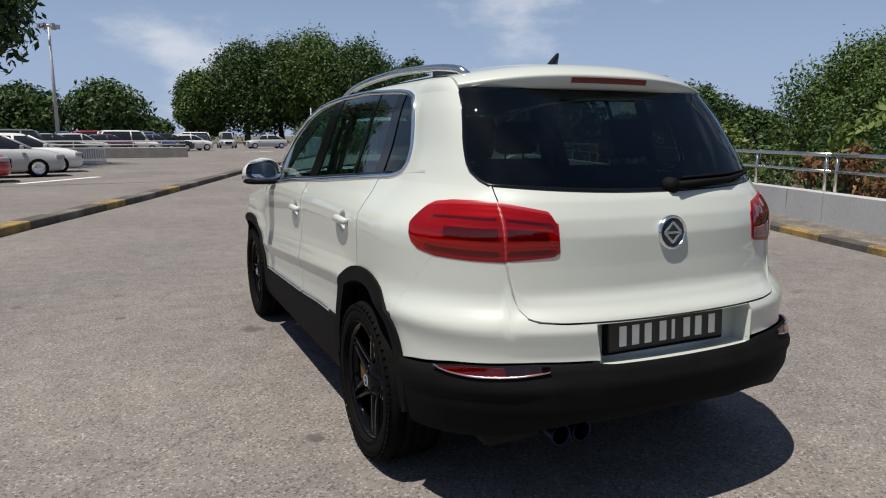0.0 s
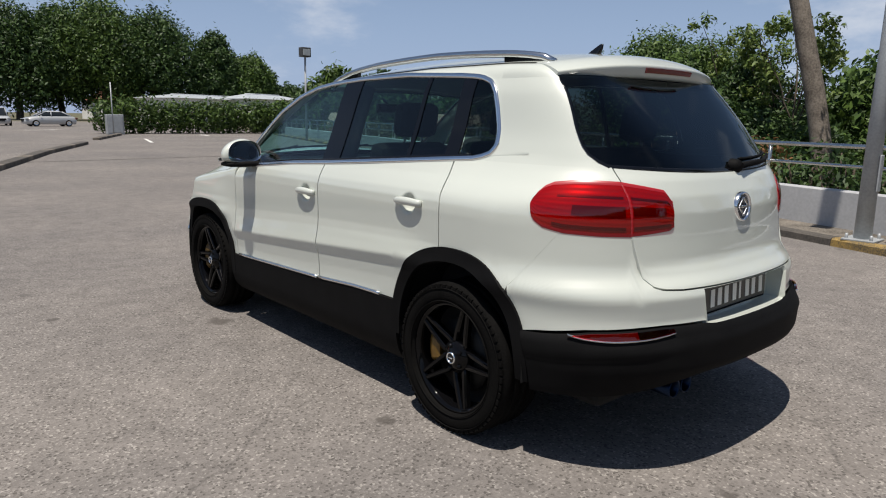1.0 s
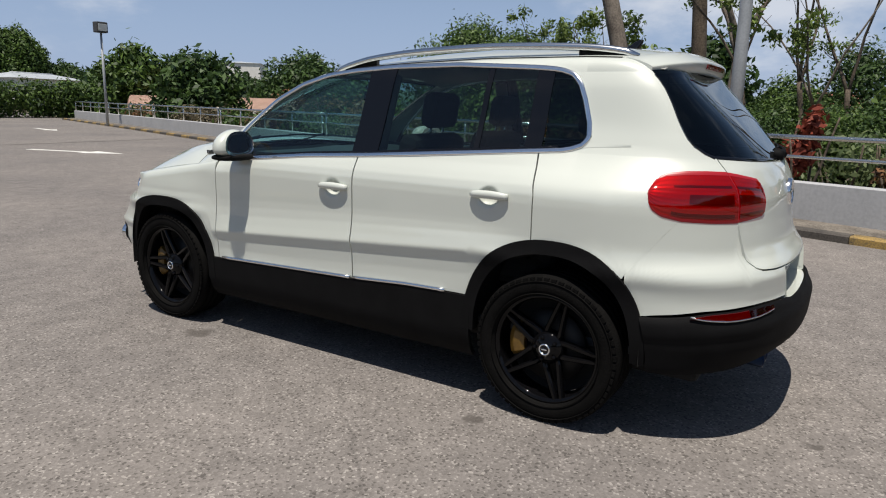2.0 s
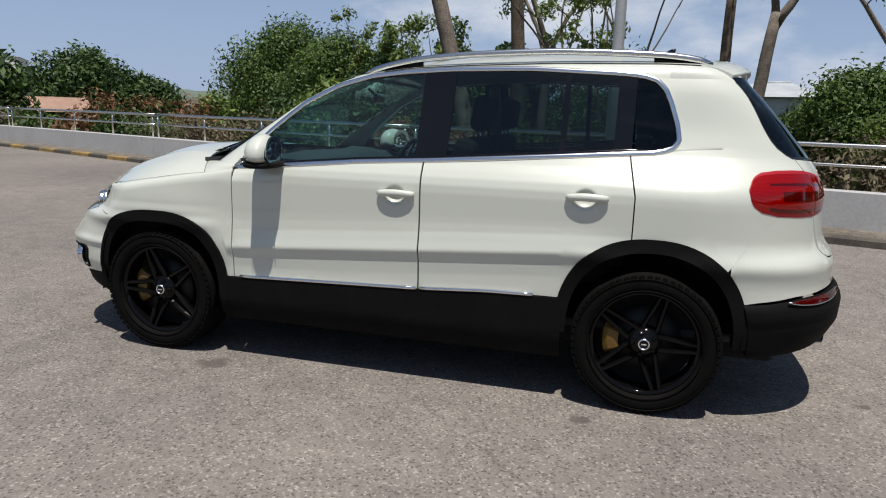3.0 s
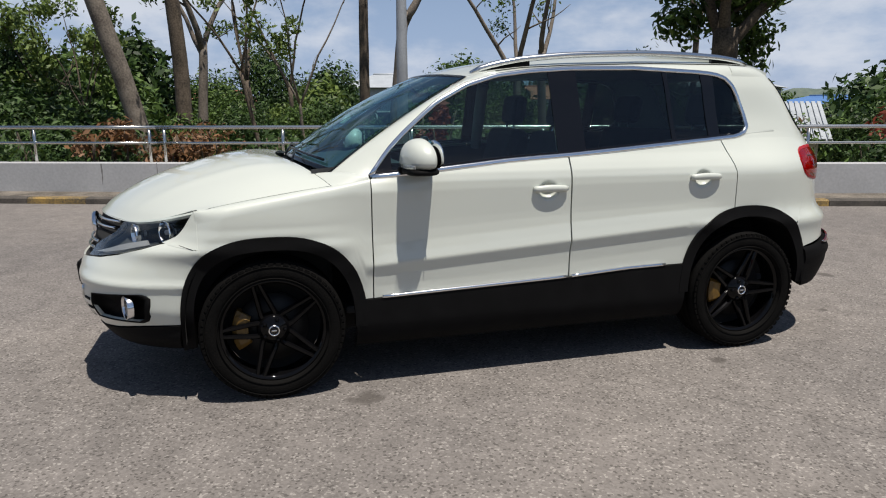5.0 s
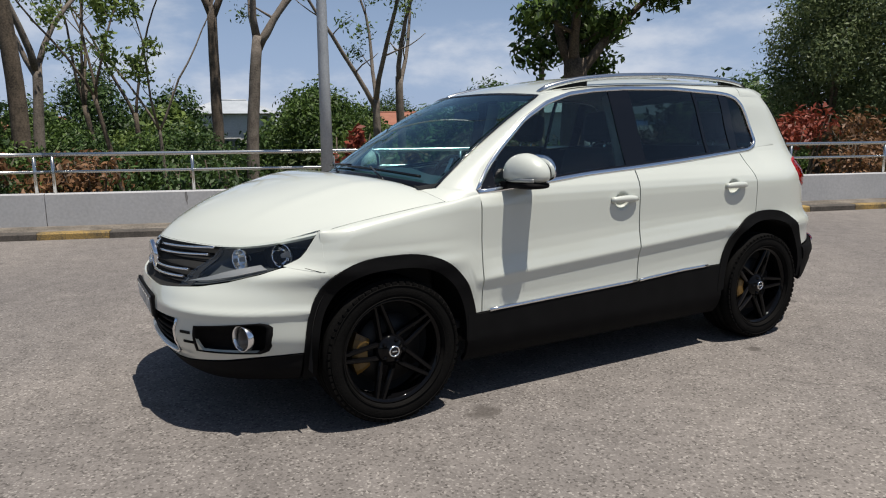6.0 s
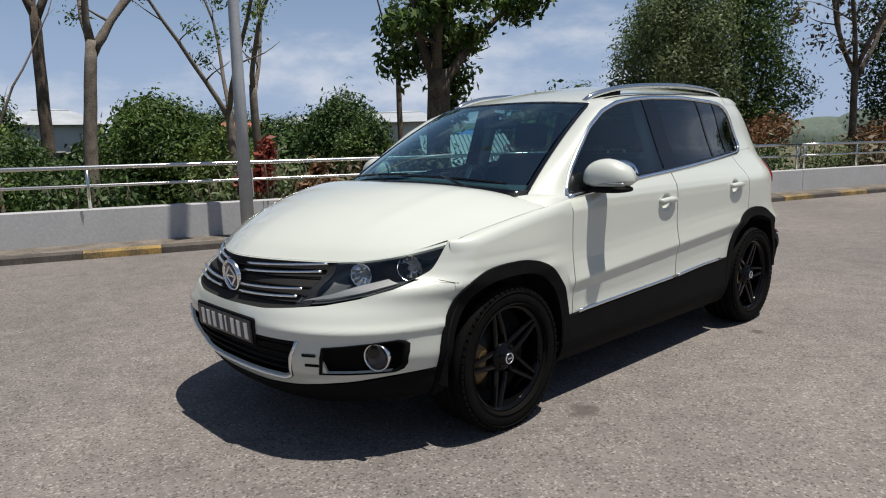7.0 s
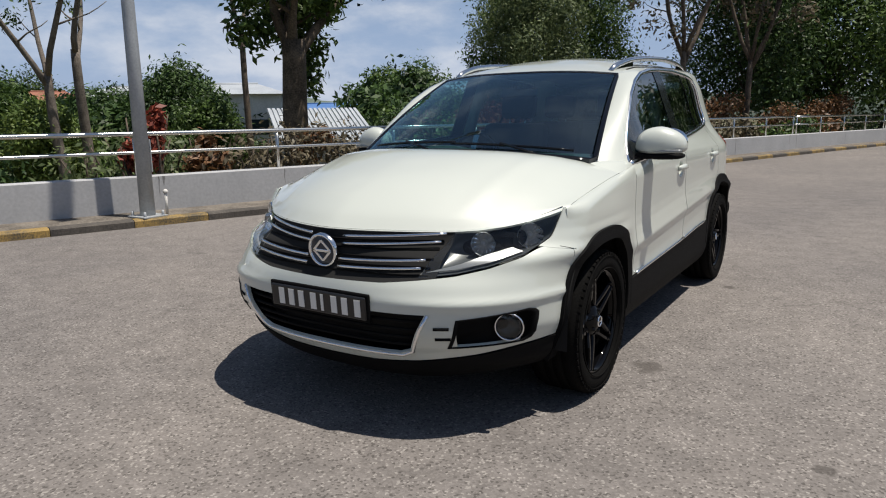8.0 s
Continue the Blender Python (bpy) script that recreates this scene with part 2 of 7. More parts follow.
def tube(bm, path, radius, sides=8, cap=True):
    """A round bar along points; radius is one number or one for each point."""
    pts = [Vector(p) for p in path]
    rad = radius if isinstance(radius, (list, tuple)) else [radius] * len(pts)
    rings = []
    up = None
    for i, p in enumerate(pts):
        d = (pts[min(i + 1, len(pts) - 1)] - pts[max(i - 1, 0)]).normalized()
        if up is None:
            up = d.orthogonal().normalized()
        up = (up - d * up.dot(d))
        up = up.normalized() if up.length > 1e-6 else d.orthogonal().normalized()
        side = d.cross(up)
        rings.append([bm.verts.new(p + (up * math.cos(k * 2 * math.pi / sides) + side * math.sin(k * 2 * math.pi / sides)) * rad[i]) for k in range(sides)])
    for a, b in zip(rings, rings[1:]):
        for k in range(sides):
            bm.faces.new((a[k], a[(k + 1) % sides], b[(k + 1) % sides], b[k])).smooth = True
    if cap:
        bm.faces.new(rings[0][::-1])
        bm.faces.new(rings[-1])
    return bm


def lathe(bm, profile, axis="z", steps=32, m=None):
    """Turn (radius, height) pairs about an axis."""
    rings = []
    for r, h in profile:
        ring = []
        for k in range(steps):
            a = 2 * math.pi * k / steps
            c, s = r * math.cos(a), r * math.sin(a)
            p = Vector((c, s, h)) if axis == "z" else Vector((h, c, s)) if axis == "x" else Vector((c, h, s))
            ring.append(bm.verts.new(m @ p if m is not None else p))
        rings.append(ring)
    for a, b in zip(rings, rings[1:]):
        for k in range(steps):
            bm.faces.new((a[k], a[(k + 1) % steps], b[(k + 1) % steps], b[k])).smooth = True
    return bm


# ---- ground, kerb, parapet wall, railing ----
U, N, P0 = Vector((0.3134, 0.9496, 0)), Vector((0.9496, -0.3134, 0)), Vector((5.35, 0, 0))


def along(s, d, z=0.0):
    """A place s metres along the kerb and d metres beyond its face."""
    bend = 0.75 * (1 - math.exp(-s * s / 260))
    p = P0 + U * s + N * (d + bend)
    return Vector((p.x, p.y, z))


def land(s, d):
    """Height of the ground: level in the car park, falling away beyond the wall and rising to far low hills."""
    if d < 0.9:
        return 0.0
    k = min(1.0, (d - 0.9) / 60)
    return -0.25 * min(1, d - 0.9) - 4.6 * (k * k * (3 - 2 * k))


def spaced(limits):
    out = []
    for a, b, step in limits:
        n = max(1, round((b - a) / step))
        out += [a + (b - a) * i / n for i in range(n)]
    return out + [limits[-1][1]]


SS = spaced([(-900, -120, 90), (-120, -60, 12), (-60, 60, 4), (60, 150, 10), (150, 900, 90)])
DS = spaced([(-900, -150, 90), (-150, -20, 13), (-20, 0.4, 4.08), (0.4, 0.9, 0.5), (0.9, 12.9, 2), (12.9, 72.9, 6), (72.9, 900, 90)])
gv = [along(s, d, land(s, d)) for s in SS for d in DS]
gf = [(i * len(DS) + j, i * len(DS) + j + 1, (i + 1) * len(DS) + j + 1, (i + 1) * len(DS) + j) for i in range(len(SS) - 1) for j in range(len(DS) - 1)]
ground = raw("ground", gv, gf, ASPHALT)
ground.data.materials.append(EARTH)
for f in ground.data.polygons:
    s, d = SS[f.index // (len(DS) - 1)], DS[f.index % (len(DS) - 1)]
    f.material_index = 0 if d < 0.35 and d > -120 and -110 < s < 110 else 1
tagged(ground, "worn grey asphalt car park with earth beyond its wall", "ground", kind="structure")

S_LO, S_HI = -59.5, 44.5


def swept(name, profile, s0, s1, mat, parent, step=1.0, label=""):
    """A bar of the given (d, z) outline that follows the kerb line."""
    n = max(1, round((s1 - s0) / step))
    vs = [along(s0 + (s1 - s0) * i / n, d, z) for i in range(n + 1) for d, z in profile]
    k = len(profile)
    fs = [(i * k + j, i * k + (j + 1) % k, (i + 1) * k + (j + 1) % k, (i + 1) * k + j) for i in range(n) for j in range(k)]
    fs += [tuple(range(k)), tuple(n * k + j for j in range(k))[::-1]]
    bm = bmesh.new()
    bv = [bm.verts.new(v) for v in vs]
    for f in fs:
        bm.faces.new([bv[i] for i in f])
    bmesh.ops.recalc_face_normals(bm, faces=bm.faces)
    return part(name, bm, mat, parent, label)


pavement = swept("pavement", [(0.15, -0.05), (0.15, 0.085), (0.72, 0.1), (0.72, -0.05)], S_LO, S_HI, PAVING, None)
tagged(pavement, "narrow weathered paving strip between kerb and wall", "pavement", kind="structure")
kerb = tagged(new("kerb"), "low kerb painted in faded yellow and black lengths", "kerb", kind="structure")
s = S_LO
k = 0
while s < S_HI - 0.2:
    e = min(S_HI, s + 0.9)
    swept("kerbstone", [(0.0, -0.04), (0.004, 0.075), (0.03, 0.093), (0.149, 0.097), (0.149, -0.04)], s + 0.004, e - 0.004, YELLOW if k % 2 == 0 else BLACKP, kerb, 0.9)
    s, k = e, k + 1

wall_east = tagged(new("wall_east"), "low pale grey painted concrete parapet wall", "wall", kind="structure")
s = S_LO
while s < S_HI - 0.1:
    swept("wall_panel", [(0.72, -0.3), (0.72, 0.545), (0.735, 0.56), (0.885, 0.56), (0.90, 0.545), (0.90, -0.3)], s + 0.006, s + 4.0 - 0.006, WALLP, wall_east, 1.0)
    s += 4.0

# narrow water stains running down the wall
rs = random.Random(9)
for s in (-4.9, -4.62, -4.55, -7.3, -1.55, 0.2, 0.27, 2.6, 5.4, -10.1, -14.4, 9.3, 13.0, -19.0):
    n, z, w = 7, 0.545, rs.uniform(0.006, 0.022)
    ln = rs.uniform(0.10, 0.34)
    left, right, q = [], [], s
    for i in range(n):
        q += rs.uniform(-0.006, 0.006)
        k = w * (1 - (i / (n - 1)) ** 2 * 0.8) * rs.uniform(0.6, 1.2)
        left.append(along(q - k, 0.7185, z - ln * i / (n - 1)))
        right.append(along(q + k, 0.7185, z - ln * i / (n - 1)))
    raw("stain", left + right, [(i, i + 1, n + i + 1, n + i) for i in range(n - 1)], STAIN, wall_east)

railing = tagged(new("railing"), "stainless steel two-bar railing on the parapet wall", "railing", kind="structure")
post_mesh = tube(bmesh.new(), [(0, 0, 0), (0, 0, 0.55)], 0.024, 10)
first = None
s = S_LO + 0.0
while s < S_HI - 0.1:
    for dz, r in ((1.10, 0.03), (0.86, 0.021)):
        bm = bmesh.new()
        tube(bm, [along(s + 8.0 * i / 8, 0.81, dz) for i in range(9)], r, 10)
        part("rail", bm, STEEL, railing)
    for j in range(5):
        q = s + (0.12 if j == 0 else 7.88 if j == 4 else 2.0 * j)
        if first is None:
            first = part("post", post_mesh, STEEL, railing)
            ob = first
        else:
            ob = new("post", first.data)
            ob.parent = railing
        ob.location = along(q, 0.81, 0.56)
    s += 8.0

# ---- trees and shrubs ----
def leaves(rng, centres, radii, count, size, droop=0.25, shell=0.55):
    """Leaf blades scattered through the outer part of several lobes: vertices and faces."""
    c, r = np.array(centres, float), np.array(radii, float)
    weight = (r.prod(1) ** (2 / 3))
    which = rng.choice(len(c), count, p=weight / weight.sum())
    d = rng.normal(size=(count, 3))
    d /= np.linalg.norm(d, axis=1, keepdims=True)
    rad = shell + (1 - shell) * rng.random(count) ** 0.6
    # twiggy clumps: pull the radius in and out with the direction
    rad *= 1 + 0.16 * np.sin(7 * d[:, 0] + which) * np.sin(6 * d[:, 1] + 2 * which) + 0.12 * rng.normal(size=count)
    p = c[which] + d * rad[:, None] * r[which]
    n = d + rng.normal(scale=0.8, size=(count, 3)) + np.array([0, 0, droop])
    n /= np.linalg.norm(n, axis=1, keepdims=True)
    a = np.cross(n, rng.normal(size=(count, 3)))
    a /= np.linalg.norm(a, axis=1, keepdims=True) + 1e-9
    b = np.cross(n, a)
    s = size * (0.6 + 0.8 * rng.random(count))[:, None]
    v = np.stack([p - a * s, p + b * s * 0.42 + n * s * 0.12, p + a * s, p - b * s * 0.42 + n * s * 0.12], 1).reshape(-1, 3)
    f = np.arange(count * 4).reshape(-1, 4)
    return v, f


def leaf_mesh(name, v, f, mat, parent, label=""):
    me = bpy.data.meshes.new(name)
    me.vertices.add(len(v))
    me.vertices.foreach_set("co", v.astype(np.float32).ravel())
    me.loops.add(f.size)
    me.loops.foreach_set("vertex_index", f.astype(np.int32).ravel())
    me.polygons.add(len(f))
    me.polygons.foreach_set("loop_start", np.arange(0, f.size, 4, dtype=np.int32))
    me.update(calc_edges=True)
    me.materials.append(mat)
    ob = new(name, me)
    ob.parent = parent
    if label:
        ob["label"] = label
    return ob


def limb(bm, start, way, length, r0, rng, bend=0.25, sides=7, taper=0.35, steps=6):
    """A tapered, slightly crooked branch; returns its points."""
    p, d = Vector(start), Vector(way).normalized()
    pts, rad = [p.copy()], [r0]
    for i in range(steps):
        d = (d + Vector((rng.uniform(-bend, bend), rng.uniform(-bend, bend), rng.uniform(-bend * 0.4, bend * 0.6)))).normalized()
        p = p + d * (length / steps)
        pts.append(p.copy())
        rad.append(r0 * (1 - (1 - taper) * (i + 1) / steps))
    tube(bm, pts, rad, sides)
    return pts, rad, d


def bare_tree(x, y, z, height, r, seed, lean=(0, 0), fork=0.45, forks=3, tufts=1, bark=BARK, label="", spread=0.45, leaf=None):
    """A pruned tree: tall trunk, a few rising limbs, only tufts of leaf."""
    rng = random.Random(seed)
    t = holder("tree", label or "tall pruned tree with bare grey-brown limbs and few leaves", "tree", (x, y, z))
    bm = bmesh.new()
    base = height * fork
    way = Vector((lean[0], lean[1], 1))
    # a buttressed foot, then the shaft
    pts, rad, d = limb(bm, (0, 0, -0.4), way, base + 0.4, r, rng, 0.035, 12, 0.74, 9)
    part("trunk", bm, bark, t, smooth=True)
    ends = []
    a0 = rng.uniform(0, 6.28)
    for i in range(forks):
        a = a0 + i * 2 * math.pi / forks + rng.uniform(-0.5, 0.5)
        w = d + Vector((math.cos(a) * spread, math.sin(a) * spread, rng.uniform(0.0, 0.35)))
        bm = bmesh.new()
        q, qr, qd = limb(bm, pts[-1] - d * rng.uniform(0.0, base * 0.12), w, height * (1 - fork) * rng.uniform(0.8, 1.05), rad[-1] * rng.uniform(0.6, 0.85), rng, 0.17, 9, 0.3, 8)
        ends.append((q[-1], 1.0))
        for j in (2, 4, 5, 6):
            if rng.random() < 0.75:
                b = rng.uniform(0, 6.28)
                e, er, ed = limb(bm, q[j], Vector((math.cos(b), math.sin(b), rng.uniform(0.2, 1.1))), height * rng.uniform(0.07, 0.17), qr[j] * 0.42, rng, 0.3, 6, 0.3, 5)
                ends.append((e[-1], 0.8))
        part("limb", bm, bark, t, smooth=True)
    nr = np.random.default_rng(seed)
    picks = [e for e in ends if rng.random() < 0.35 * tufts + 0.1] or ends[:1]
    cs, rs = [], []
    for e, k in picks:
        for _ in range(2):
            s = height * rng.uniform(0.045, 0.080) * k
            cs.append((e.x + rng.uniform(-s, s), e.y + rng.uniform(-s, s), e.z + rng.uniform(-s, s * 0.5)))
            rs.append((s, s, s * 0.9))
    v, f = leaves(nr, cs, rs, 64 * len(cs), 0.10, 0.2, 0.05)
    tagged(leaf_mesh("leaf_tuft", v, f, leaf or (LEAFY if seed % 2 else LEAF), t), kind="stuff")
    return t


def leafy_tree(x, y, z, height, width, seed, leaf=LEAF, bark=BARK, trunk=0.3, low=0.25, count=5000, size=0.3, lobes=9, label="", name="tree", shell=0.5, tall=1.0):
    """A tree with a full crown built of uneven lobes."""
    rng, nr = random.Random(seed), np.random.default_rng(seed)
    t = holder(name, label or "broad leafy green tree with an uneven crown", "tree", (x, y, z))
    bm = bmesh.new()
    pts, rad, d = limb(bm, (0, 0, -0.5), (rng.uniform(-0.05, 0.05), rng.uniform(-0.05, 0.05), 1), height * max(low, 0.2) * 1.25 + 0.5, trunk, rng, 0.05, 9, 0.7, 6)
    part("trunk", bm, bark, t, smooth=True)
    cs, rs = [], []
    h0, h1 = height * low, height
    for i in range(lobes):
        a = 2.4 * i + rng.uniform(-0.3, 0.3)
        k = (i + 0.5) / lobes
        rr = width * 0.5 * (0.62 * math.sqrt(max(0.0, 1 - abs(2 * k - 0.85) ** 2.2)) + 0.05)
        zz = h0 + (h1 - h0) * (0.14 + 0.60 * k)
        s = width * rng.uniform(0.19, 0.29)
        cs.append((rr * math.cos(a), rr * math.sin(a), zz))
        rs.append((s, s, min(s * 0.85 * tall, (h1 - h0) * 0.25)))
    cs.append((0, 0, h0 + (h1 - h0) * 0.5))
    rs.append((width * 0.3, width * 0.3, (h1 - h0) * 0.38))
    bm = bmesh.new()
    for c in cs[:-1:2]:
        w = Vector(c) - pts[-1]
        limb(bm, pts[-1], w, w.length * 0.8, rad[-1] * 0.5, rng, 0.12, 6, 0.25, 5)
    part("limb", bm, bark, t, smooth=True)
    v, f = leaves(nr, cs, rs, count, size, 0.3, shell)
    leaf_mesh("crown", v, f, leaf, t)
    return t


def shrub(name, label, lobes, count, size, leaf, seed, place=(0, 0, 0), stems=5, category="shrub", shell=0.35):
    rng, nr = random.Random(seed), np.random.default_rng(seed)
    t = holder(name, label, category, place)
    cs, rs = [l[:3] for l in lobes], [l[3:] for l in lobes]
    bm = bmesh.new()
    for i in range(stems):
        c = cs[i % len(cs)]
        w = Vector((c[0] + rng.uniform(-0.4, 0.4) * rs[i % len(cs)][0], c[1] + rng.uniform(-0.4, 0.4) * rs[i % len(cs)][1], c[2] + rs[i % len(cs)][2] * 0.6))
        foot = Vector((c[0] * 0.8, c[1] * 0.8, -0.6))
        limb(bm, foot, w - foot, (w - foot).length, 0.035, rng, 0.15, 5, 0.3, 6)
    part("woody_base", bm, BARK, t, smooth=True)
    v, f = leaves(nr, cs, rs, count, size, 0.35, shell)
    leaf_mesh("foliage", v, f, leaf, t)
    return t


# the line of tall pruned trees well behind the wall
for x, y, h, r, seed, lean, fork, forks, spread, bark in (
        (18.2, 5.3, 15, 0.29, 3, (0.02, 0.19), 0.66, 3, 0.35, PALEBARK),
        (22.0, 4.6, 15, 0.30, 11, (0.0, 0.02), 0.50, 3, 0.45, BARK),
        (25.5, 4.3, 13, 0.22, 6, (0.0, -0.03), 0.40, 3, 0.55, PALEBARK),
        (18.6, 2.0, 8.2, 0.075, 43, (0.03, 0.16), 0.40, 3, 0.35, BARK),
        (20.4, 0.6, 7.2, 0.07, 45, (0.0, 0.12), 0.35, 3, 0.45, PALEBARK),
        (31.2, 1.7, 11, 0.15, 17, (0.05, 0.12), 0.42, 3, 0.35, BARK),
        (30.4, 0.2, 10.5, 0.14, 29, (0.0, 0.05), 0.40, 2, 0.35, BARK),
        (31.9, -3.5, 16, 0.30, 8, (0.0, 0.01), 0.60, 3, 0.4, BARK),
        (30.5, -4.7, 15.5, 0.33, 21, (0.0, -0.01), 0.52, 4, 0.5, PALEBARK),
        (27.8, -10.6, 14.0, 0.24, 14, (0.0, 0.10), 0.36, 3, 0.5, PALEBARK),
        (28.0, -11.8, 14.0, 0.25, 25, (0.0, -0.01), 0.44, 2, 0.45, PALEBARK),
        (24.0, -17.6, 13, 0.17, 33, (0.0, 0.02), 0.55, 3, 0.5, BARK)):
    d = (Vector((x, y, 0)) - P0).dot(N)
    bare_tree(x, y, land(0, d), h, r, seed, lean, fork, forks, 1.0, bark, spread=spread)

# the great tree with a thick trunk
rng = random.Random(71)
big = holder("tree", "large dark-trunked tree with hanging clumps of leaves", "tree", (16.8, -13.5, -1.8))
bm = bmesh.new()
pts, rad, d = limb(bm, (0, 0, -0.5), (0.02, 0.02, 1), 6.4, 0.52, rng, 0.04, 14, 0.8, 9)
part("trunk", bm, BARK, big, smooth=True)
cs, rs = [], []
for i, (wx, wy, wz, ln) in enumerate(((0.4, 0.5, 1.2, 4.6), (-0.3, -0.7, 1.1, 4.6), (0.7, -0.5, 1.0, 4.2), (-0.5, 0.3, 1.3, 4.4), (0.1, 0.1, 1.5, 5.5))):
    bm = bmesh.new()
    q, qr, qd = limb(bm, pts[-2], (wx, wy, wz), ln, 0.22, rng, 0.16, 9, 0.35, 8)
    for j in (3, 5, 7):
        b = rng.uniform(0, 6.28)
        e, er, ed = limb(bm, q[j], (math.cos(b), math.sin(b), 0.3), 1.8, qr[j] * 0.5, rng, 0.25, 6, 0.3, 5)
        cs.append(tuple(e[-1])), rs.append((0.9, 0.9, 0.7))
    cs.append(tuple(q[-1])), rs.append((1.3, 1.3, 1.0))
    part("limb", bm, BARK, big, smooth=True)
v, f = leaves(np.random.default_rng(5), cs + [(1.2, -1.9, 5.8), (1.5, -2.2, 4.6), (0.9, 1.2, 6.2), (1.1, -1.0, 6.8)], rs + [(1.1, 1.1, 1.0), (0.8, 0.8, 0.9), (1.0, 1.0, 0.9), (1.4, 1.4, 1.1)], 9000, 0.17, 0.1, 0.15)
leaf_mesh("crown", v, f, LEAF, big)

# mass of bushy trees behind the wall, ahead of the car
for i, (x, y, h, w, leaf, n) in enumerate(((32.2, 19.8, 7.9, 6.0, LEAF, 15000), (28.3, 17.4, 7.9, 6.6, LEAF, 15000), (25.8, 13.6, 7.0, 6.0, LEAF, 14000), (23.4, 10.4, 5.6, 4.4, LEAFD, 12000), (21.6, 7.8, 3.2, 3.2, LEAFD, 8000),
                                           (36.0, 25.0, 3.8, 4.0, LEAFY, 6000), (24.2, 14.2, 4.4, 5.0, LEAFD, 9000), (20.2, 9.6, 3.6, 4.4, LEAFD, 8000), (28.5, 17.9, 4.6, 5.0, LEAFD, 8000))):
    leafy_tree(x, y, -1.4, h + 0.2, w, 40 + i, leaf, BARK, 0.14, 0.05, int(n * 2.0), 0.095, 14, "dense bushy tree with broad leaves behind the wall", "bush", 0.4)
# sprigs that stand above the bushes
for i, (x, y, h) in enumerate(((23.6, 11.2, 7.4), (22.6, 9.0, 7.0), (21.2, 7.6, 6.6))):
    bare_tree(x, y, -1.2, h * 0.92, 0.06, 61 + 2 * i, (0, 0), 0.45, 4, 1.3, BARK, "thin leafy sapling above the bushes", 0.5)

# undergrowth along the foot of the railing: dry twigs, mixed leaves, red-leaved shrubs
nr = np.random.default_rng(12)
for i, s in enumerate(np.arange(-46, 40, 2.1)):
    h = 0.42 + 0.28 * nr.random()
    leaf = (LEAFDRY, LEAFG, LEAFD, LEAFB, LEAFD, LEAF, LEAFDRY)[i % 7]
    p = along(s, 2.0 + 0.4 * nr.random())
    near = -16 < s < 16
    ls = [(nr.uniform(-0.9, 0.9) * U.x, nr.uniform(-0.9, 0.9), 0.35 + 0.4 * nr.random(), 0.75, 0.75, h) for _ in range(4)]
    shrub("undergrowth", "low tangle of dry twigs and leaves behind the wall", ls, 1500 if near else 500, 0.055 if near else 0.1, leaf, 200 + i, (p.x, p.y, 0.0), 16 if near else 6, shell=0.1)
for i, (s, d, h, w) in enumerate(((5.9, 2.0, 1.05, 0.55), (0.2, 1.3, 1.22, 0.30), (-0.9, 2.1, 0.9, 0.4), (-5.6, 2.4, 1.2, 0.7), (-8.6, 3.0, 1.35, 0.9), (-11.0, 3.2, 1.5, 1.0), (-3.0, 2.3, 0.9, 0.5), (14.5, 3.0, 1.4, 1.4), (19, 3.6, 1.5, 1.6), (-22, 2.4, 1.3, 1.0))):
    p = along(s, d)
    ls = [(nr.uniform(-w, w) * 0.6, nr.uniform(-w, w) * 0.6, h * (0.62 + 0.42 * nr.random()), w * 0.5, w * 0.5, h * 0.24) for _ in range(4)]
    shrub("red_shrub", "shrub with rusty red leaves behind the railing", ls, 600, 0.07, LEAFR if i in (1, 4) else LEAFB, 300 + i, (p.x, p.y, 0.0), 6, shell=0.1)

# tall screen of trees towards the back of the car park
for i, (x, y, h, w, leaf, n, size) in enumerate(((8.8, -17.0, 9.0, 4.2, LEAFG, 30000, 0.062), (7.6, -19.4, 9.0, 3.8, LEAF, 22000, 0.068), (10.6, -19.0, 8.0, 4.0, LEAF, 18000, 0.075),
                                                 (3.2, -25.5, 11.0, 6.0, LEAFD, 32000, 0.085), (0.2, -30.0, 11.5, 7.0, LEAF, 26000, 0.11), (-3.8, -33.5, 12.0, 7.0, LEAFD, 22000, 0.13), (-8.0, -37.5, 12.0, 7.5, LEAFD, 9000, 0.22), (2.6, -30.5, 12.0, 5.0, LEAFG, 8000, 0.18))):
    leafy_tree(x, y, -1.0, h + 1, w, 80 + i, leaf, BARK, 0.2, 0.10, n, size, 16, "tall dense tree screening the back of the car park", "tree", 0.3, 1.2)
bare_tree(4.4, -20.0, -1.0, 11.0, 0.13, 91, (0.02, 0.0), 0.40, 5, 3.0, BARK, "tall thin tree with browned, half-dead foliage", 0.5, LEAFDRY)
bare_tree(2.6, -22.5, -1.0, 11.5, 0.13, 93, (0.0, 0.03), 0.36, 5, 3.0, BARK, "tall thin tree with browned, half-dead foliage", 0.5, LEAFDRY)
for i, (x, y) in enumerate(((4.2, -15.6), (6.0, -12.4), (2.0, -20.8), (-1.2, -26.5))):
    shrub("red_shrub", "shrub with rusty red leaves behind the railing", [(0, 0, 1.3, 0.9, 0.9, 0.5), (0.5, 0.6, 1.0, 0.7, 0.8, 0.5), (-0.5, -0.6, 1.5, 0.7, 0.8, 0.5)], 1400, 0.08, LEAFB if i != 1 else LEAFR, 360 + i, (x + 1.6, y, 0), 6)

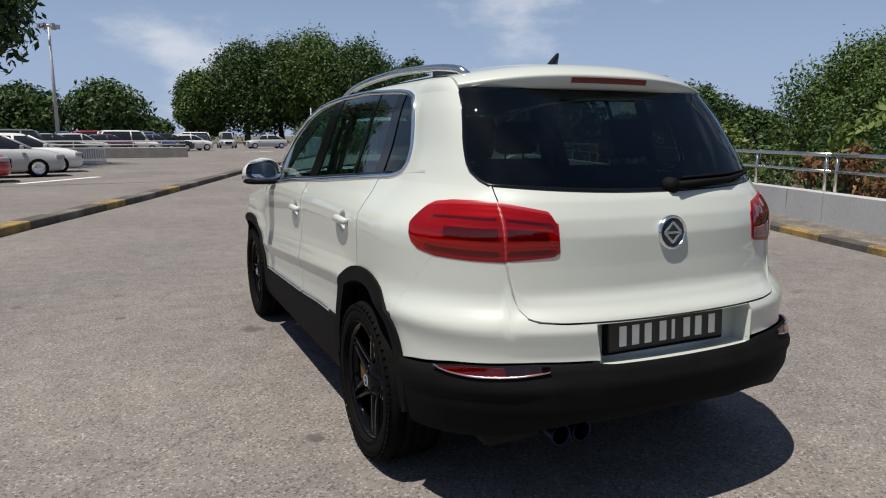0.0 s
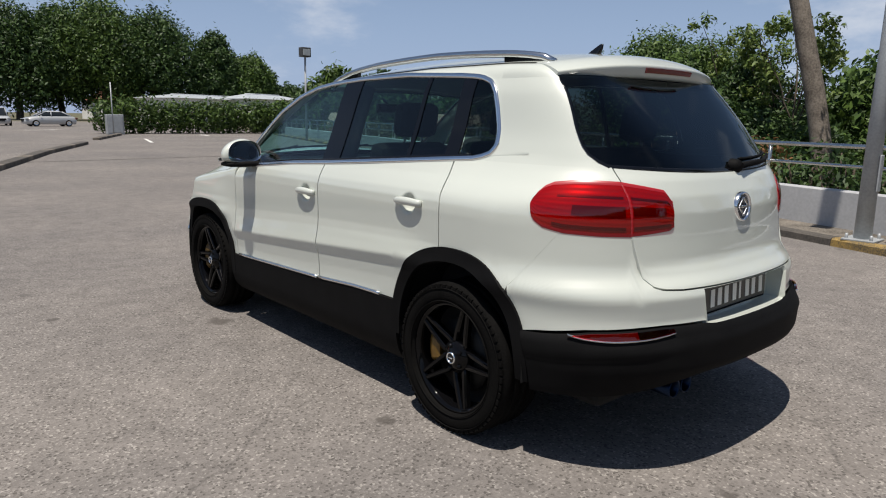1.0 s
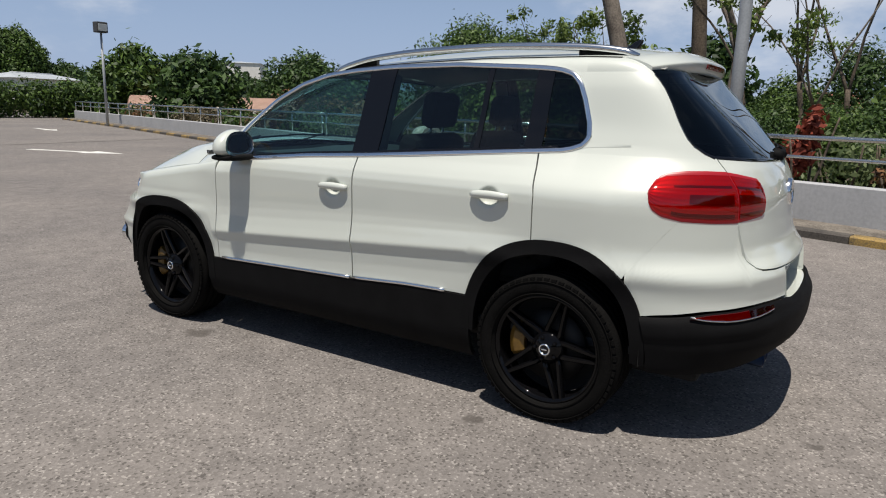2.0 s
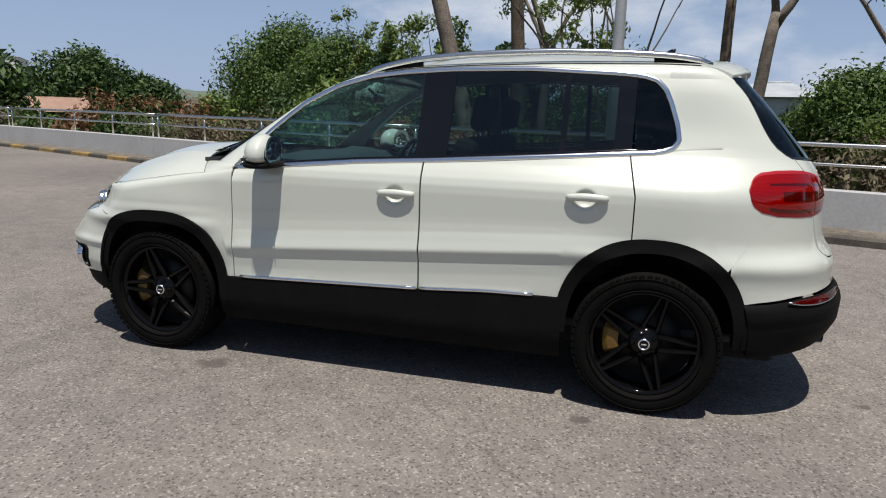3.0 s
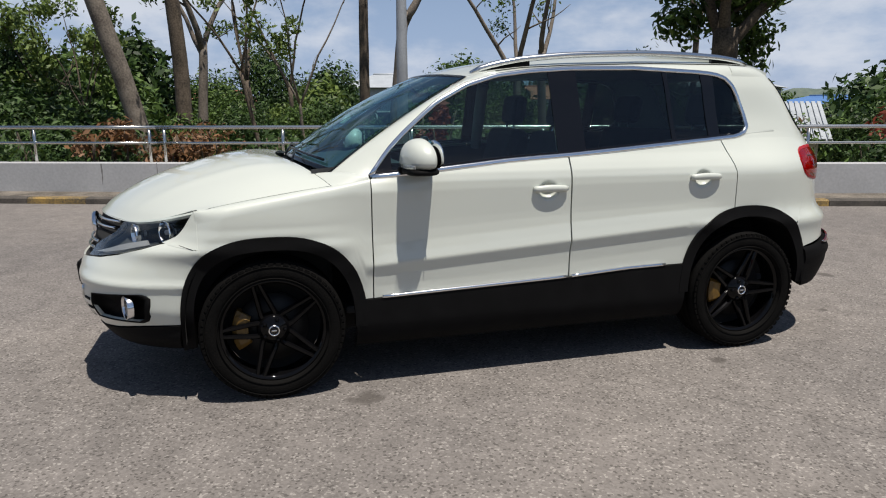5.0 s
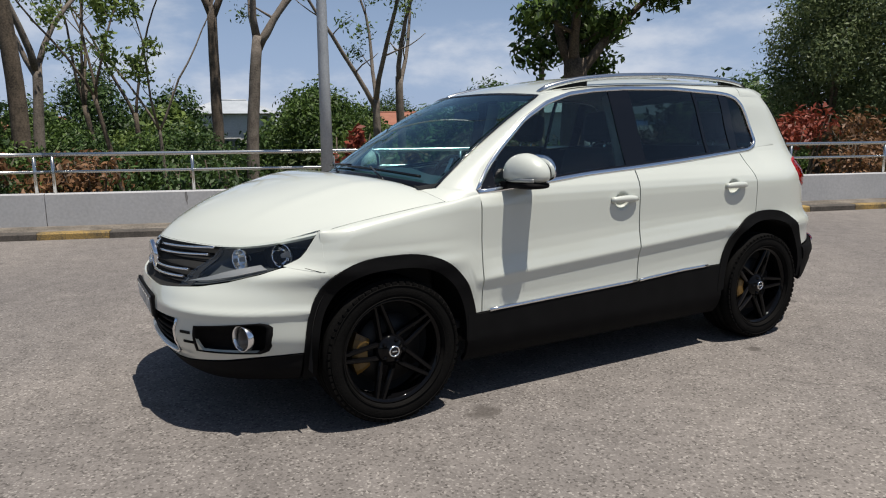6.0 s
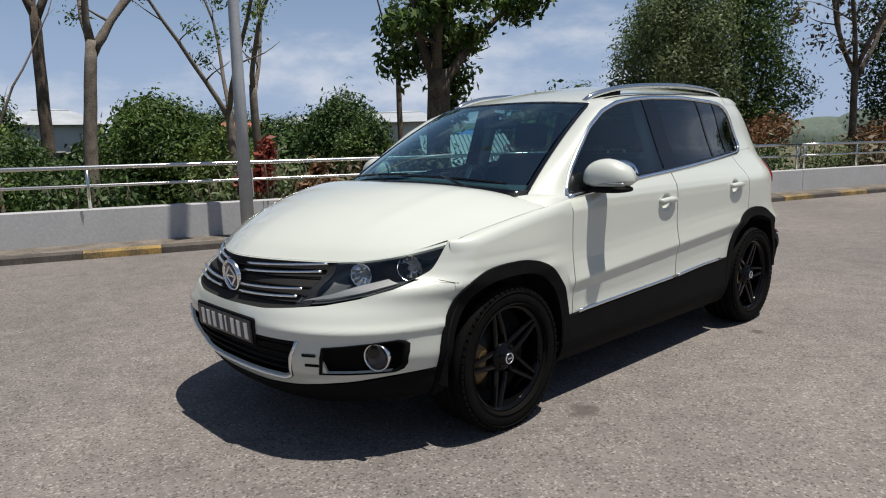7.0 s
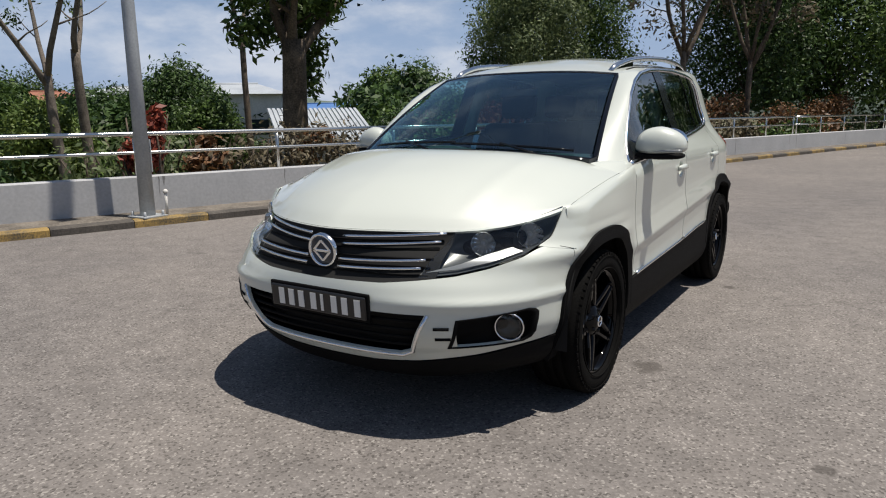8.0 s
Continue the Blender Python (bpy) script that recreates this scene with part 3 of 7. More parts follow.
# rounded trees and gardens below the car park
for i, (x, y, h, w, leaf, n, size, low) in enumerate((
        (52, -15.5, 9.3, 9.0, LEAF, 9000, 0.3, 0.08), (47, -10.0, 6.0, 6.0, LEAFD, 4000, 0.3, 0.1), (46, 13.5, 9.5, 7.0, LEAF, 5000, 0.3, 0.1), (47, 9.5, 10.5, 6.0, LEAFD, 5000, 0.3, 0.2),
        (43.2, -15.9, 7.8, 5.0, LEAFD, 7000, 0.22, 0.1), (38.4, -22.2, 8.2, 5.0, LEAFD, 7000, 0.2, 0.1), (40, -20.5, 6.3, 8.0, LEAFD, 6000, 0.28, 0.05), (34, -24.0, 5.0, 5.0, LEAFD, 6000, 0.22, 0.1), (33, -12.5, 5.0, 6.0, LEAF, 5000, 0.24, 0.05), (37, -1.8, 7.2, 5.0, LEAFY, 4500, 0.24, 0.1),
        (33, 9.2, 8.4, 6.0, LEAF, 4500, 0.24, 0.1), (40, -34.0, 6.8, 9.0, LEAFD, 6000, 0.3, 0.05), (31, -36.0, 7.4, 9.0, LEAFD, 6000, 0.3, 0.05), (26, -31.0, 6.0, 6.0, LEAF, 5000, 0.26, 0.05),
        (38, 14.0, 7.0, 6.0, LEAFD, 4000, 0.3, 0.1), (28, 13.0, 5.4, 5.0, LEAFD, 4000, 0.26, 0.05), (60, -3.0, 7.5, 8.0, LEAFD, 4000, 0.36, 0.1), (66, -34.0, 8.0, 10.0, LEAFD, 5000, 0.4, 0.1),
        (34, -46, 10.0, 8.0, LEAFD, 6000, 0.3, 0.05), (42, -52, 10.5, 9.0, LEAF, 6000, 0.3, 0.05), (28, -52, 9.5, 8.0, LEAF, 6000, 0.3, 0.05), (22, -48, 9.0, 8.0, LEAFD, 5000, 0.3, 0.05))):
    leafy_tree(x, y, -4.3, h * 1.15, w, 120 + i, leaf, BARK, 0.25, low, n, size, 12, "rounded garden tree below the car park")
# gardens filling the slope behind the bare trunks
ng = np.random.default_rng(77)
for i, az in enumerate(np.arange(91, 146, 1.9)):
    if 100.5 < az < 113.5 or 116.5 < az < 122 or 126.5 < az < 139:
        continue
    dist = (34, 44, 38, 52)[i % 4] + ng.uniform(-2, 2)
    x, y = -3.4 + dist * math.sin(radians(az)), 3.8 + dist * math.cos(radians(az))
    base = land(0, (Vector((x, y, 0)) - P0).dot(N))
    top = 1.3 + dist * (0.014 + 0.042 * ng.random())
    leafy_tree(x, y, base, top - base, ng.uniform(3.4, 5.2), 400 + i, (LEAF, LEAFD, LEAFY, LEAF, LEAFD)[i % 5], BARK, 0.14, 0.03, 12000, 0.07 + 0.0009 * dist, 14, "bushy garden tree on the slope below the car park", "bush", 0.35)
leafy_tree(36.0, -10.1, -3.4, 8.6, 6.6, 460, LEAF, BARK, 0.2, 0.06, 26000, 0.13, 18, "dense dark round-headed tree below the car park", "tree", 0.45)
leafy_tree(31.0, -18.6, -2.8, 8.0, 5.0, 461, LEAFD, BARK, 0.2, 0.06, 22000, 0.11, 16, "dark bushy tree below the car park", "tree", 0.4)
# taller trees rising behind the gardens
for i, (x, y, h, w) in enumerate(((57.0, 0.8, 13.6, 8.0), (52.0, 5.0, 10.4, 7.0), (62.0, -4.0, 9.6, 7.0), (66.0, -15.0, 8.6, 7.5), (63.0, -24.5, 9.0, 7.0), (52.0, -29.0, 8.2, 6.0), (48.9, -26.4, 9.9, 6.0), (60.0, -38.0, 9.6, 7.5), (60.0, 3.8, 8.4, 9.0), (78.5, -34.9, 13.2, 9.0), (74.0, -40.5, 11.0, 9.0), (46.0, -3.5, 10.8, 6.5), (33.8, -21.2, 11.0, 6.0), (37.7, -52.0, 13.4, 9.0))):
    leafy_tree(x, y, -4.9, h, w, 640 + i, (LEAFD, LEAF, LEAFD)[i % 3], BARK, 0.25, 0.08, 12000, 0.17, 16, "broad dark garden tree rising above the roofs", "tree", 0.42)
# farther tree line over the roofs
for i, az in enumerate(np.arange(93, 152, 3.6)):
    dist = 92 + 14 * ng.random()
    x, y = -3.4 + dist * math.sin(radians(az)), 3.8 + dist * math.cos(radians(az))
    leafy_tree(x, y, -4.7, 5.6 + dist * (0.012 + 0.028 * ng.random()), ng.uniform(6, 10), 480 + i, (LEAFD, LEAF)[i % 2], BARK, 0.3, 0.06, 3600, 0.38, 12, "garden tree among the far roofs", "tree", 0.4)
# low dark bushes at the feet of the pruned trees
for i, (x, y, h, w) in enumerate(((19.2, 6.2, 3.2, 2.8), (21.8, 4.6, 3.0, 3.0), (24.6, 2.6, 3.2, 3.2), (27.2, 0.2, 3.4, 3.4), (17.2, 7.6, 2.8, 2.6))):
    leafy_tree(x, y, -1.5, h, w, 520 + i, (LEAFD, LEAF)[i % 2], BARK, 0.1, 0.03, 7000, 0.085, 12, "low dark bush at the foot of the pruned trees", "bush", 0.35)
# beyond the wall ahead
for i, (x, y, h, w, leaf, n, size) in enumerate(((15.8, 13.6, 2.3, 1.7, LEAFY, 3500, 0.09), (19.0, 27.5, 4.2, 4.5, LEAFD, 6000, 0.2), (24.5, 41, 5.9, 4.6, LEAF, 7000, 0.22), (28.5, 41.5, 5.6, 4.2, LEAFD, 6000, 0.22),
                                                 (26.5, 47, 3.4, 8, LEAFD, 6000, 0.24), (22.0, 12.0, 3.0, 4.0, LEAFY, 5000, 0.17))):
    leafy_tree(x, y, -1.2, h + 1.2, w, 150 + i, leaf, BARK, 0.18, 0.05, n, size, 13, "dark rounded bushy tree beyond the wall", "tree", 0.4)
# two great spreading trees far beyond the bend of the wall
for i, (x, y, h, w) in enumerate(((69.2, 68.4, 12.6, 13.5), (73.8, 63.4, 9.6, 10.0))):
    leafy_tree(x, y, -4.9, h + 1.6, w, 620 + i, LEAFD, BARK, 0.5, 0.10, 15000, 0.34, 18, "great spreading dark green tree far beyond the wall", "tree", 0.45)
# far woods round the car park
far = ((-38, 118, 10, 15), (-27, 123, 9.5, 14), (-16, 126, 10.5, 14), (-4, 127, 11.8, 13), (11.4, 127, 14.5, 9), (19.0, 126, 20.5, 15), (26, 129, 22, 14), (31, 123, 22.5, 16), (38.9, 121, 20.5, 16), (47.9, 117, 18, 8.5), (53.8, 115, 14, 8), (62, 118, 8, 12), (72, 122, 7.5, 14), (84, 118, 7.5, 16), (96, 110, 7, 20), (2, 139, 6, 10))
for i, (x, y, h, w) in enumerate(far):
    leafy_tree(x, y, -0.5, h, w, 170 + i, (LEAFD, LEAF, LEAFD)[i % 3], BARK, 0.6, 0.10 if h > 14 else 0.04, 26000 if h > 13 else 9000, 0.30 if h > 13 else 0.42, 20, "tall dark green tree at the far edge of the car park", "tree", 0.45, 1.15)
leafy_tree(-8.9, 32.0, 0, 13.0, 9.0, 188, LEAFD, BARK, 0.28, 0.36, 16000, 0.2, 14, "leafy tree beside the parked cars")
# unseen belt of trees added behind the filming side, a dark line for reflections
nb = np.random.default_rng(21)
for i, az in enumerate(np.arange(188, 338, 8.5)):
    dist = 40 + 14 * nb.random()
    leafy_tree(-2 + dist * math.sin(radians(az)), 2 + dist * math.cos(radians(az)), 0, 6.5 + 3.5 * nb.random(), 8 + 4 * nb.random(), 191 + i, (LEAFD, LEAF)[i % 2], BARK, 0.3, 0.12, 3000, 0.4, 12, "leafy tree added out of view for reflections")
# low far hills
bm = bmesh.new()
nh = np.random.default_rng(3)
for a0, a1, r, hh in ((30, 130, 620, 11), (110, 215, 560, 13)):
    for a in np.arange(a0, a1, 4):
        w = nh.uniform(45, 80)
        mtx = pose(r * math.sin(radians(a)), r * math.cos(radians(a)), -14, 0, 0, -a) @ Matrix.Diagonal((w, 30, hh * nh.uniform(0.9, 1.5) + 14, 1))
        bmesh.ops.create_icosphere(bm, subdivisions=4, radius=1.0, matrix=mtx)
for v in bm.verts:
    v.co += v.normal * 2.5 * noise.noise(v.co * 0.08) + v.normal * 1.2 * noise.noise(v.co * 0.3)
HILL = varied("hazy_wooded_hill", (0.07, 0.10, 0.085), (0.125, 0.155, 0.125), 0.95, 0.05, 0.4, 0.0)
tagged(part("far_hills", bm, HILL, None, smooth=True), "low wooded hills in the far distance", "hill", kind="structure")


# ---- hedge, left kerb, markings, lamp posts ----
hedge = holder("hedge", "long clipped green hedge at the end of the car park", "hedge", (18.0, 46.2, 0), -2)
hv = [(x, nr.uniform(-0.4, 0.4), 1.15, 1.1, 0.9, 1.15 + nr.uniform(-0.1, 0.2)) for x in np.arange(-7.6, 9, 1.1)]
v, f = leaves(np.random.default_rng(8), [h[:3] for h in hv], [h[3:] for h in hv], 15000, 0.14, 0.3, 0.5)
leaf_mesh("foliage", v, f, LEAF, hedge)
bm = bmesh.new()
for h in hv:
    limb(bm, (h[0], 0, -0.1), (0, 0, 1), 1.6, 0.05, random.Random(2), 0.1, 5)
part("woody_base", bm, BARK, hedge, smooth=True)

island = tagged(new("kerb_island"), "raised kerb painted black with worn yellow lengths", "kerb", kind="structure")
line = [(-4.9, 4.0), (-3.05, 8.9), (-1.45, 12.9), (0.4, 18.0), (2.3, 23.4), (5.2, 30.4)]
stones = []
for (xa, ya), (xb, yb) in zip(line, line[1:]):
    n = max(1, round(math.hypot(xb - xa, yb - ya) / 0.9))
    for i in range(n):
        stones.append((xa + (xb - xa) * i / n, ya + (yb - ya) * i / n, xa + (xb - xa) * (i + 1) / n, ya + (yb - ya) * (i + 1) / n))
for i, (xa, ya, xb, yb) in enumerate(stones):
    ln, yaw = math.hypot(xb - xa, yb - ya), math.degrees(math.atan2(yb - ya, xb - xa))
    ob = part("kerbstone", boxed((0.005, -0.02, -0.04), (ln - 0.005, 0.30, 0.125), 0.02), YELLOW if i % 4 == 1 and i < 16 else BLACKP if i % 4 != 3 else PAVING, island)
    ob.matrix_basis = pose(xa, ya, 0, 0, 0, yaw)
second = tagged(new("kerb_far"), "short dark kerb beside the ramp", "kerb", kind="structure")
for i in range(9):
    ob = part("kerbstone", boxed((0.005, -0.02, -0.04), (0.9, 0.30, 0.13), 0.02), BLACKP if i % 2 else PAVING, second)
    ob.matrix_basis = pose(6.9 + 0.36 * i, 35.2 + 0.84 * i, 0, 0, 0, 66.8)


def marking(name, label, pts):
    """A flat painted shape on the asphalt."""
    bm = bmesh.new()
    lower = [bm.verts.new((x, y, 0.0)) for x, y in pts]
    upper = [bm.verts.new((x, y, 0.005)) for x, y in pts]
    bm.faces.new(upper)
    for i in range(len(pts)):
        j = (i + 1) % len(pts)
        bm.faces.new((lower[i], lower[j], upper[j], upper[i]))
    bmesh.ops.recalc_face_normals(bm, faces=bm.faces)
    return tagged(part(name, bm, WHITEP), label, "road marking", kind="structure")


def arrow_pts(x, y, yaw, k=1.0):
    m = pose(x, y, 0, 0, 0, yaw)
    return [tuple((m @ Vector((a * k, b * k, 0)))[:2]) for a, b in ((-0.09, 0), (0.09, 0), (0.09, 1.9), (0.36, 1.9), (0.0, 3.0), (-0.36, 1.9), (-0.09, 1.9))]


marking("road_arrow", "worn white direction arrow on the asphalt", arrow_pts(5.9, 17.9, 197))
marking("road_arrow", "worn white direction arrow on the asphalt", arrow_pts(12.5, 30.5, 170, 0.9))
marking("road_arrow", "worn white direction arrow on the asphalt", arrow_pts(14.9, 41.0, 350, 0.8))
marking("road_arrow", "worn white direction arrow on the asphalt", arrow_pts(7.3, 56.0, 300, 1.1))
marking("road_line", "white painted line on the asphalt", [(-4.6, 20.0), (-4.3, 19.9), (-2.4, 22.6), (-2.6, 22.8)])
marking("road_line", "white painted line on the asphalt", [(8.2, 31.6), (8.35, 31.6), (9.6, 36.5), (9.45, 36.5)])
for i in range(9):
    marking("bay_line", "white painted parking bay line", [(-2.2 - 2.5 * i, 50.0), (-2.1 - 2.5 * i, 50.0), (-2.1 - 2.5 * i, 54.8), (-2.2 - 2.5 * i, 54.8)])
# a tarred joint across the asphalt
jb = bmesh.new()
jv = [jb.verts.new((x, 19.4 + 0.09 * (x - 2) + dy, 0.004)) for dy in (0, 0.14) for x in (-6, 0, 6, 11.8)]
for i in range(3):
    jb.faces.new((jv[i], jv[i + 1], jv[i + 5], jv[i + 4]))
tagged(part("tar_joint", jb, BLACKP), "dark tarred joint across the asphalt", "joint", kind="structure")

# street lamp on the kerb
lamp = holder("street_lamp", "galvanised steel street lamp post bolted to the kerb", "street lamp", (5.74, 0.48, 0.092))
part("base_plate", boxed((-0.17, -0.17, 0), (0.17, 0.17, 0.022), 0.006), GALV, lamp)
part("pole", tube(bmesh.new(), [(0, 0, 0.02), (0, 0, 2), (0, 0, 5), (0, 0, 8.2)], [0.092, 0.078, 0.056, 0.045], 16), GALV, lamp, smooth=False)
for dx, dy in ((1, 1), (1, -1), (-1, 1), (-1, -1)):
    part("bolt", lathe(bmesh.new(), [(0.0, 0.06), (0.016, 0.058), (0.018, 0.02), (0.018, 0.0)], "z", 8, Matrix.Translation((0.125 * dx, 0.125 * dy, 0.02))), GALV, lamp)
part("hatch", boxed((-0.048, -0.098, 0.55), (0.048, -0.078, 0.95), 0.008), GALV, lamp)
part("arm", tube(bmesh.new(), [(0, 0, 8.1), (-0.3, 0, 8.45), (-0.9, -0.1, 8.6), (-1.4, -0.15, 8.62)], 0.035, 10), GALV, lamp)
head = part("lamp_head", boxed((-1.95, -0.27, 8.55), (-1.3, -0.03, 8.68), 0.03), GALV, lamp)
cap = holder("drain_spout", "small white plastic pipe cap at the foot of the lamp", "pipe", (5.72, 0.22, 0.09))
part("pipe", tube(bmesh.new(), [(0, 0, 0), (0, 0, 0.28)], 0.018, 8), WHITEP, cap)
part("cap", lathe(bmesh.new(), [(0.001, 0.045), (0.022, 0.038), (0.032, 0.015), (0.03, 0.0), (0.001, -0.008)], "z", 12, Matrix.Translation((0, 0, 0.28))), WHITEP, cap, smooth=True)

# flood-lamp post by the far bend and the tall mast
post = holder("flood_lamp_post", "slim grey post with a square flood lamp on top", "lamp post", (16.4, 31.3, 0.09))
part("pole", tube(bmesh.new(), [(0, 0, 0), (0, 0, 4.35)], [0.07, 0.05], 10), GALV, post)
head = part("lamp_head", boxed((-0.28, -0.18, 4.35), (0.28, 0.2, 4.85), 0.04), plain("dark_lamp_housing", (0.05, 0.05, 0.05), 0.5), post)
part("glass", boxed((-0.22, -0.2, 4.42), (0.22, -0.17, 4.75), 0.01), plain("lamp_glass", (0.4, 0.42, 0.42), 0.1), head)
mast = holder("lamp_mast", "tall grey lamp mast with a ring of lamps", "lamp mast", (-7.3, 74, 0))
part("pole", tube(bmesh.new(), [(0, 0, 0), (0, 0, 11.7)], [0.20, 0.10], 10), GALV, mast)
ring = part("lamp_ring", lathe(bmesh.new(), [(0.5, 11.4), (0.62, 11.45), (0.62, 11.6), (0.5, 11.6)], "z", 16), GALV, mast)
for k in range(6):
    a = k * math.pi / 3
    part("lamp_head", boxed((-0.22, -0.15, 11.3), (0.22, 0.15, 11.75), 0.04, pose(0.75 * math.cos(a), 0.75 * math.sin(a), 0, 0, 0, math.degrees(a))), GALV, ring)

# planters and fences among the far parking bays
def planter(x, y, yaw, ln, h=0.62):
    t = holder("planter", "long pale concrete planter wall with white rails", "planter", (x, y, 0), yaw)
    part("wall", boxed((0, 0, 0), (ln, 0.9, h), 0.03), CONCRETE, t)
    for z in (h + 0.18, h + 0.38):
        part("rail", tube(bmesh.new(), [(0.1, 0.15, z), (ln - 0.1, 0.15, z)], 0.035, 8), WHITEP, t)
    k = 0.3
    while k < ln:
        part("post", tube(bmesh.new(), [(k, 0.15, h), (k, 0.15, h + 0.4)], 0.03, 8), WHITEP, t)
        k += 1.6
    return t


planter(-7.8, 42.6, 4, 9.8)
planter(-19.5, 41.4, 5, 9.5)
fence = holder("fence_panel", "white slatted fence panel beside the parked cars", "fence", (-4.2, 33.6, 0), 12)
for k in range(18):
    part("slat", boxed((0.1 * k, 0, 0.05), (0.1 * k + 0.06, 0.03, 0.75), 0.005), WHITEP, fence)
for z in (0.1, 0.68):
    part("rail", boxed((0, 0.03, z), (1.8, 0.06, z + 0.05)), WHITEP, fence)
cabinet = holder("utility_cabinet", "grey metal utility cabinet by the hedge", "cabinet", (10.4, 44.9, 0), -5)
part("body", boxed((-0.5, -0.3, 0), (0.5, 0.35, 1.25), 0.03), GALV, cabinet)
part("door", boxed((-0.42, -0.33, 0.12), (0.42, -0.302, 1.15), 0.01), GALV, cabinet)
sign = holder("sign_post", "thin post beside the hedge", "post", (10.0, 43.8, 0))
part("pole", tube(bmesh.new(), [(0, 0, 0), (0, 0, 3.2)], 0.035, 8), GALV, sign)


# ---- houses ----
ROOFO = varied("red_clay_tiles", (0.22, 0.085, 0.055), (0.33, 0.14, 0.09), 0.85, 1.0, 14.0, 0.4)
ROOFG = varied("grey_metal_roof", (0.30, 0.33, 0.36), (0.46, 0.49, 0.52), 0.5, 0.8, 12.0, 0.1)
ROOFB = varied("blue_metal_roof", (0.06, 0.15, 0.36), (0.10, 0.21, 0.45), 0.5, 0.8, 12.0, 0.1)
PLASTER = varied("white_house_plaster", (0.60, 0.59, 0.56), (0.78, 0.77, 0.74), 0.85, 0.6, 9.0, 0.1)
PANE = plain("dark_window_pane", (0.03, 0.04, 0.05), 0.08)


def house(x, y, z, yaw, w, d, h, rise, roof, label, cols=3, storeys=2, name="house"):
    t = holder(name, label, "house", (x, y, z), yaw)
    part("wall", boxed((-w / 2, -d / 2, 0), (w / 2, d / 2, h)), PLASTER, t)
    bm = bmesh.new()
    o = 0.5
    a = [bm.verts.new(v) for v in ((-w / 2 - o, -d / 2 - o, h), (w / 2 + o, -d / 2 - o, h), (w / 2 + o, d / 2 + o, h), (-w / 2 - o, d / 2 + o, h), (-w / 2 + d * 0.32, 0, h + rise), (w / 2 - d * 0.32, 0, h + rise))]
    for q in ((0, 1, 5, 4), (1, 2, 5), (2, 3, 4, 5), (3, 0, 4), (3, 2, 1, 0)):
        bm.faces.new([a[i] for i in q])
    r = part("roof", bm, roof, t)
    # standing ridges of the roof covering
    bm = bmesh.new()
    tube(bm, [(-w / 2 + d * 0.32, 0, h + rise), (w / 2 - d * 0.32, 0, h + rise)], 0.12, 6)
    part("ridge", bm, roof, r)
    for k in range(storeys):
        for i in range(cols):
            cx = -w / 2 + w * (i + 0.5) / cols
            zz = 0.9 + k * (h / storeys)
            for side in (-1, 1):
                wd = part("window", boxed((cx - 0.75, side * (d / 2 - 0.02) - 0.05, zz), (cx + 0.75, side * (d / 2 - 0.02) + 0.05, zz + 1.3), 0.01), PLASTER, t)
                part("pane", boxed((cx - 0.66, side * (d / 2 + 0.04) - 0.02, zz + 0.08), (cx + 0.66, side * (d / 2 + 0.04) + 0.02, zz + 1.22)), PANE, wd)
        for side in (-1, 1):
            wd = part("window", boxed((side * (w / 2 - 0.02) - 0.05, -0.75, 0.9 + k * (h / storeys)), (side * (w / 2 - 0.02) + 0.05, 0.75, 2.2 + k * (h / storeys)), 0.01), PLASTER, t)
            part("pane", boxed((side * (w / 2 + 0.04) - 0.02, -0.66, 0.98 + k * (h / storeys)), (side * (w / 2 + 0.04) + 0.02, 0.66, 2.12 + k * (h / storeys))), PANE, wd)
    return t


house(88, 5.2, -5, 82, 12, 9, 5.6, 3.2, ROOFO, "white house with an dull red clay tile roof")
house(88, 13, -5, 70, 9, 8, 3.6, 2.2, ROOFO, "low house with an dull red clay tile roof")
house(64, -19.5, -5, 60, 9, 8, 6.6, 1.8, ROOFG, "white two-storey house with a grey roof")
house(74, -33, -5, 62, 12, 9, 7.6, 1.6, ROOFO, "white two-storey house with a shallow roof")
house(70, -42, -5, 52, 10, 9, 8.6, 1.2, ROOFG, "white house with a grey hipped roof")
house(43, -32.0, -5, 38, 10, 7, 8.0, 0.9, ROOFG, "white two-storey building with a flat grey metal roof")
house(55, -58, -5, 35, 12, 9, 6.9, 0.9, ROOFB, "pale building with a blue metal roof")
house(56, -9.6, -5, 75, 7, 7, 8.2, 1.2, ROOFG, "white house among garden trees")
house(41, 106, 0, 18, 18, 9, 3.6, 0.6, ROOFG, "long low white pavilion behind the hedge", 8, 1)
house(50, 104, 0, 18, 12, 7, 3.8, 0.8, ROOFG, "low white outbuilding with a flat grey roof", 4, 1)
house(40, 150, 0, 20, 9, 8, 3.6, 2.4, ROOFO, "small house with a red roof under the trees", 3, 1)
house(250, 285, -10, 40, 34, 20, 30, 1.0, ROOFG, "far pale apartment block", 8, 8, "apartment_building")
# ribbed metal awning by the great tree
awning = holder("shed", "lean-to shed with a ribbed pale metal roof", "shed", (20.9, -19.0, -1.9), 52)
part("wall", boxed((-1.9, -2.0, 0), (1.9, 1.6, 2.15)), PLASTER, awning)
shed_roof = part("roof", boxed((-2.2, -2.5, 2.60), (2.2, 2.5, 2.625), 0.0, pose(0, 0, 0.30, -17, 0, 0)), ROOFG, awning)
for k in range(20):
    xx = -2.18 + k * 0.222
    part("roof_rib", boxed((xx, -2.5, 2.62), (xx + 0.14, 2.5, 2.70), 0.0, pose(0, 0, 0.30, -17, 0, 0)), ROOFG, shed_roof)
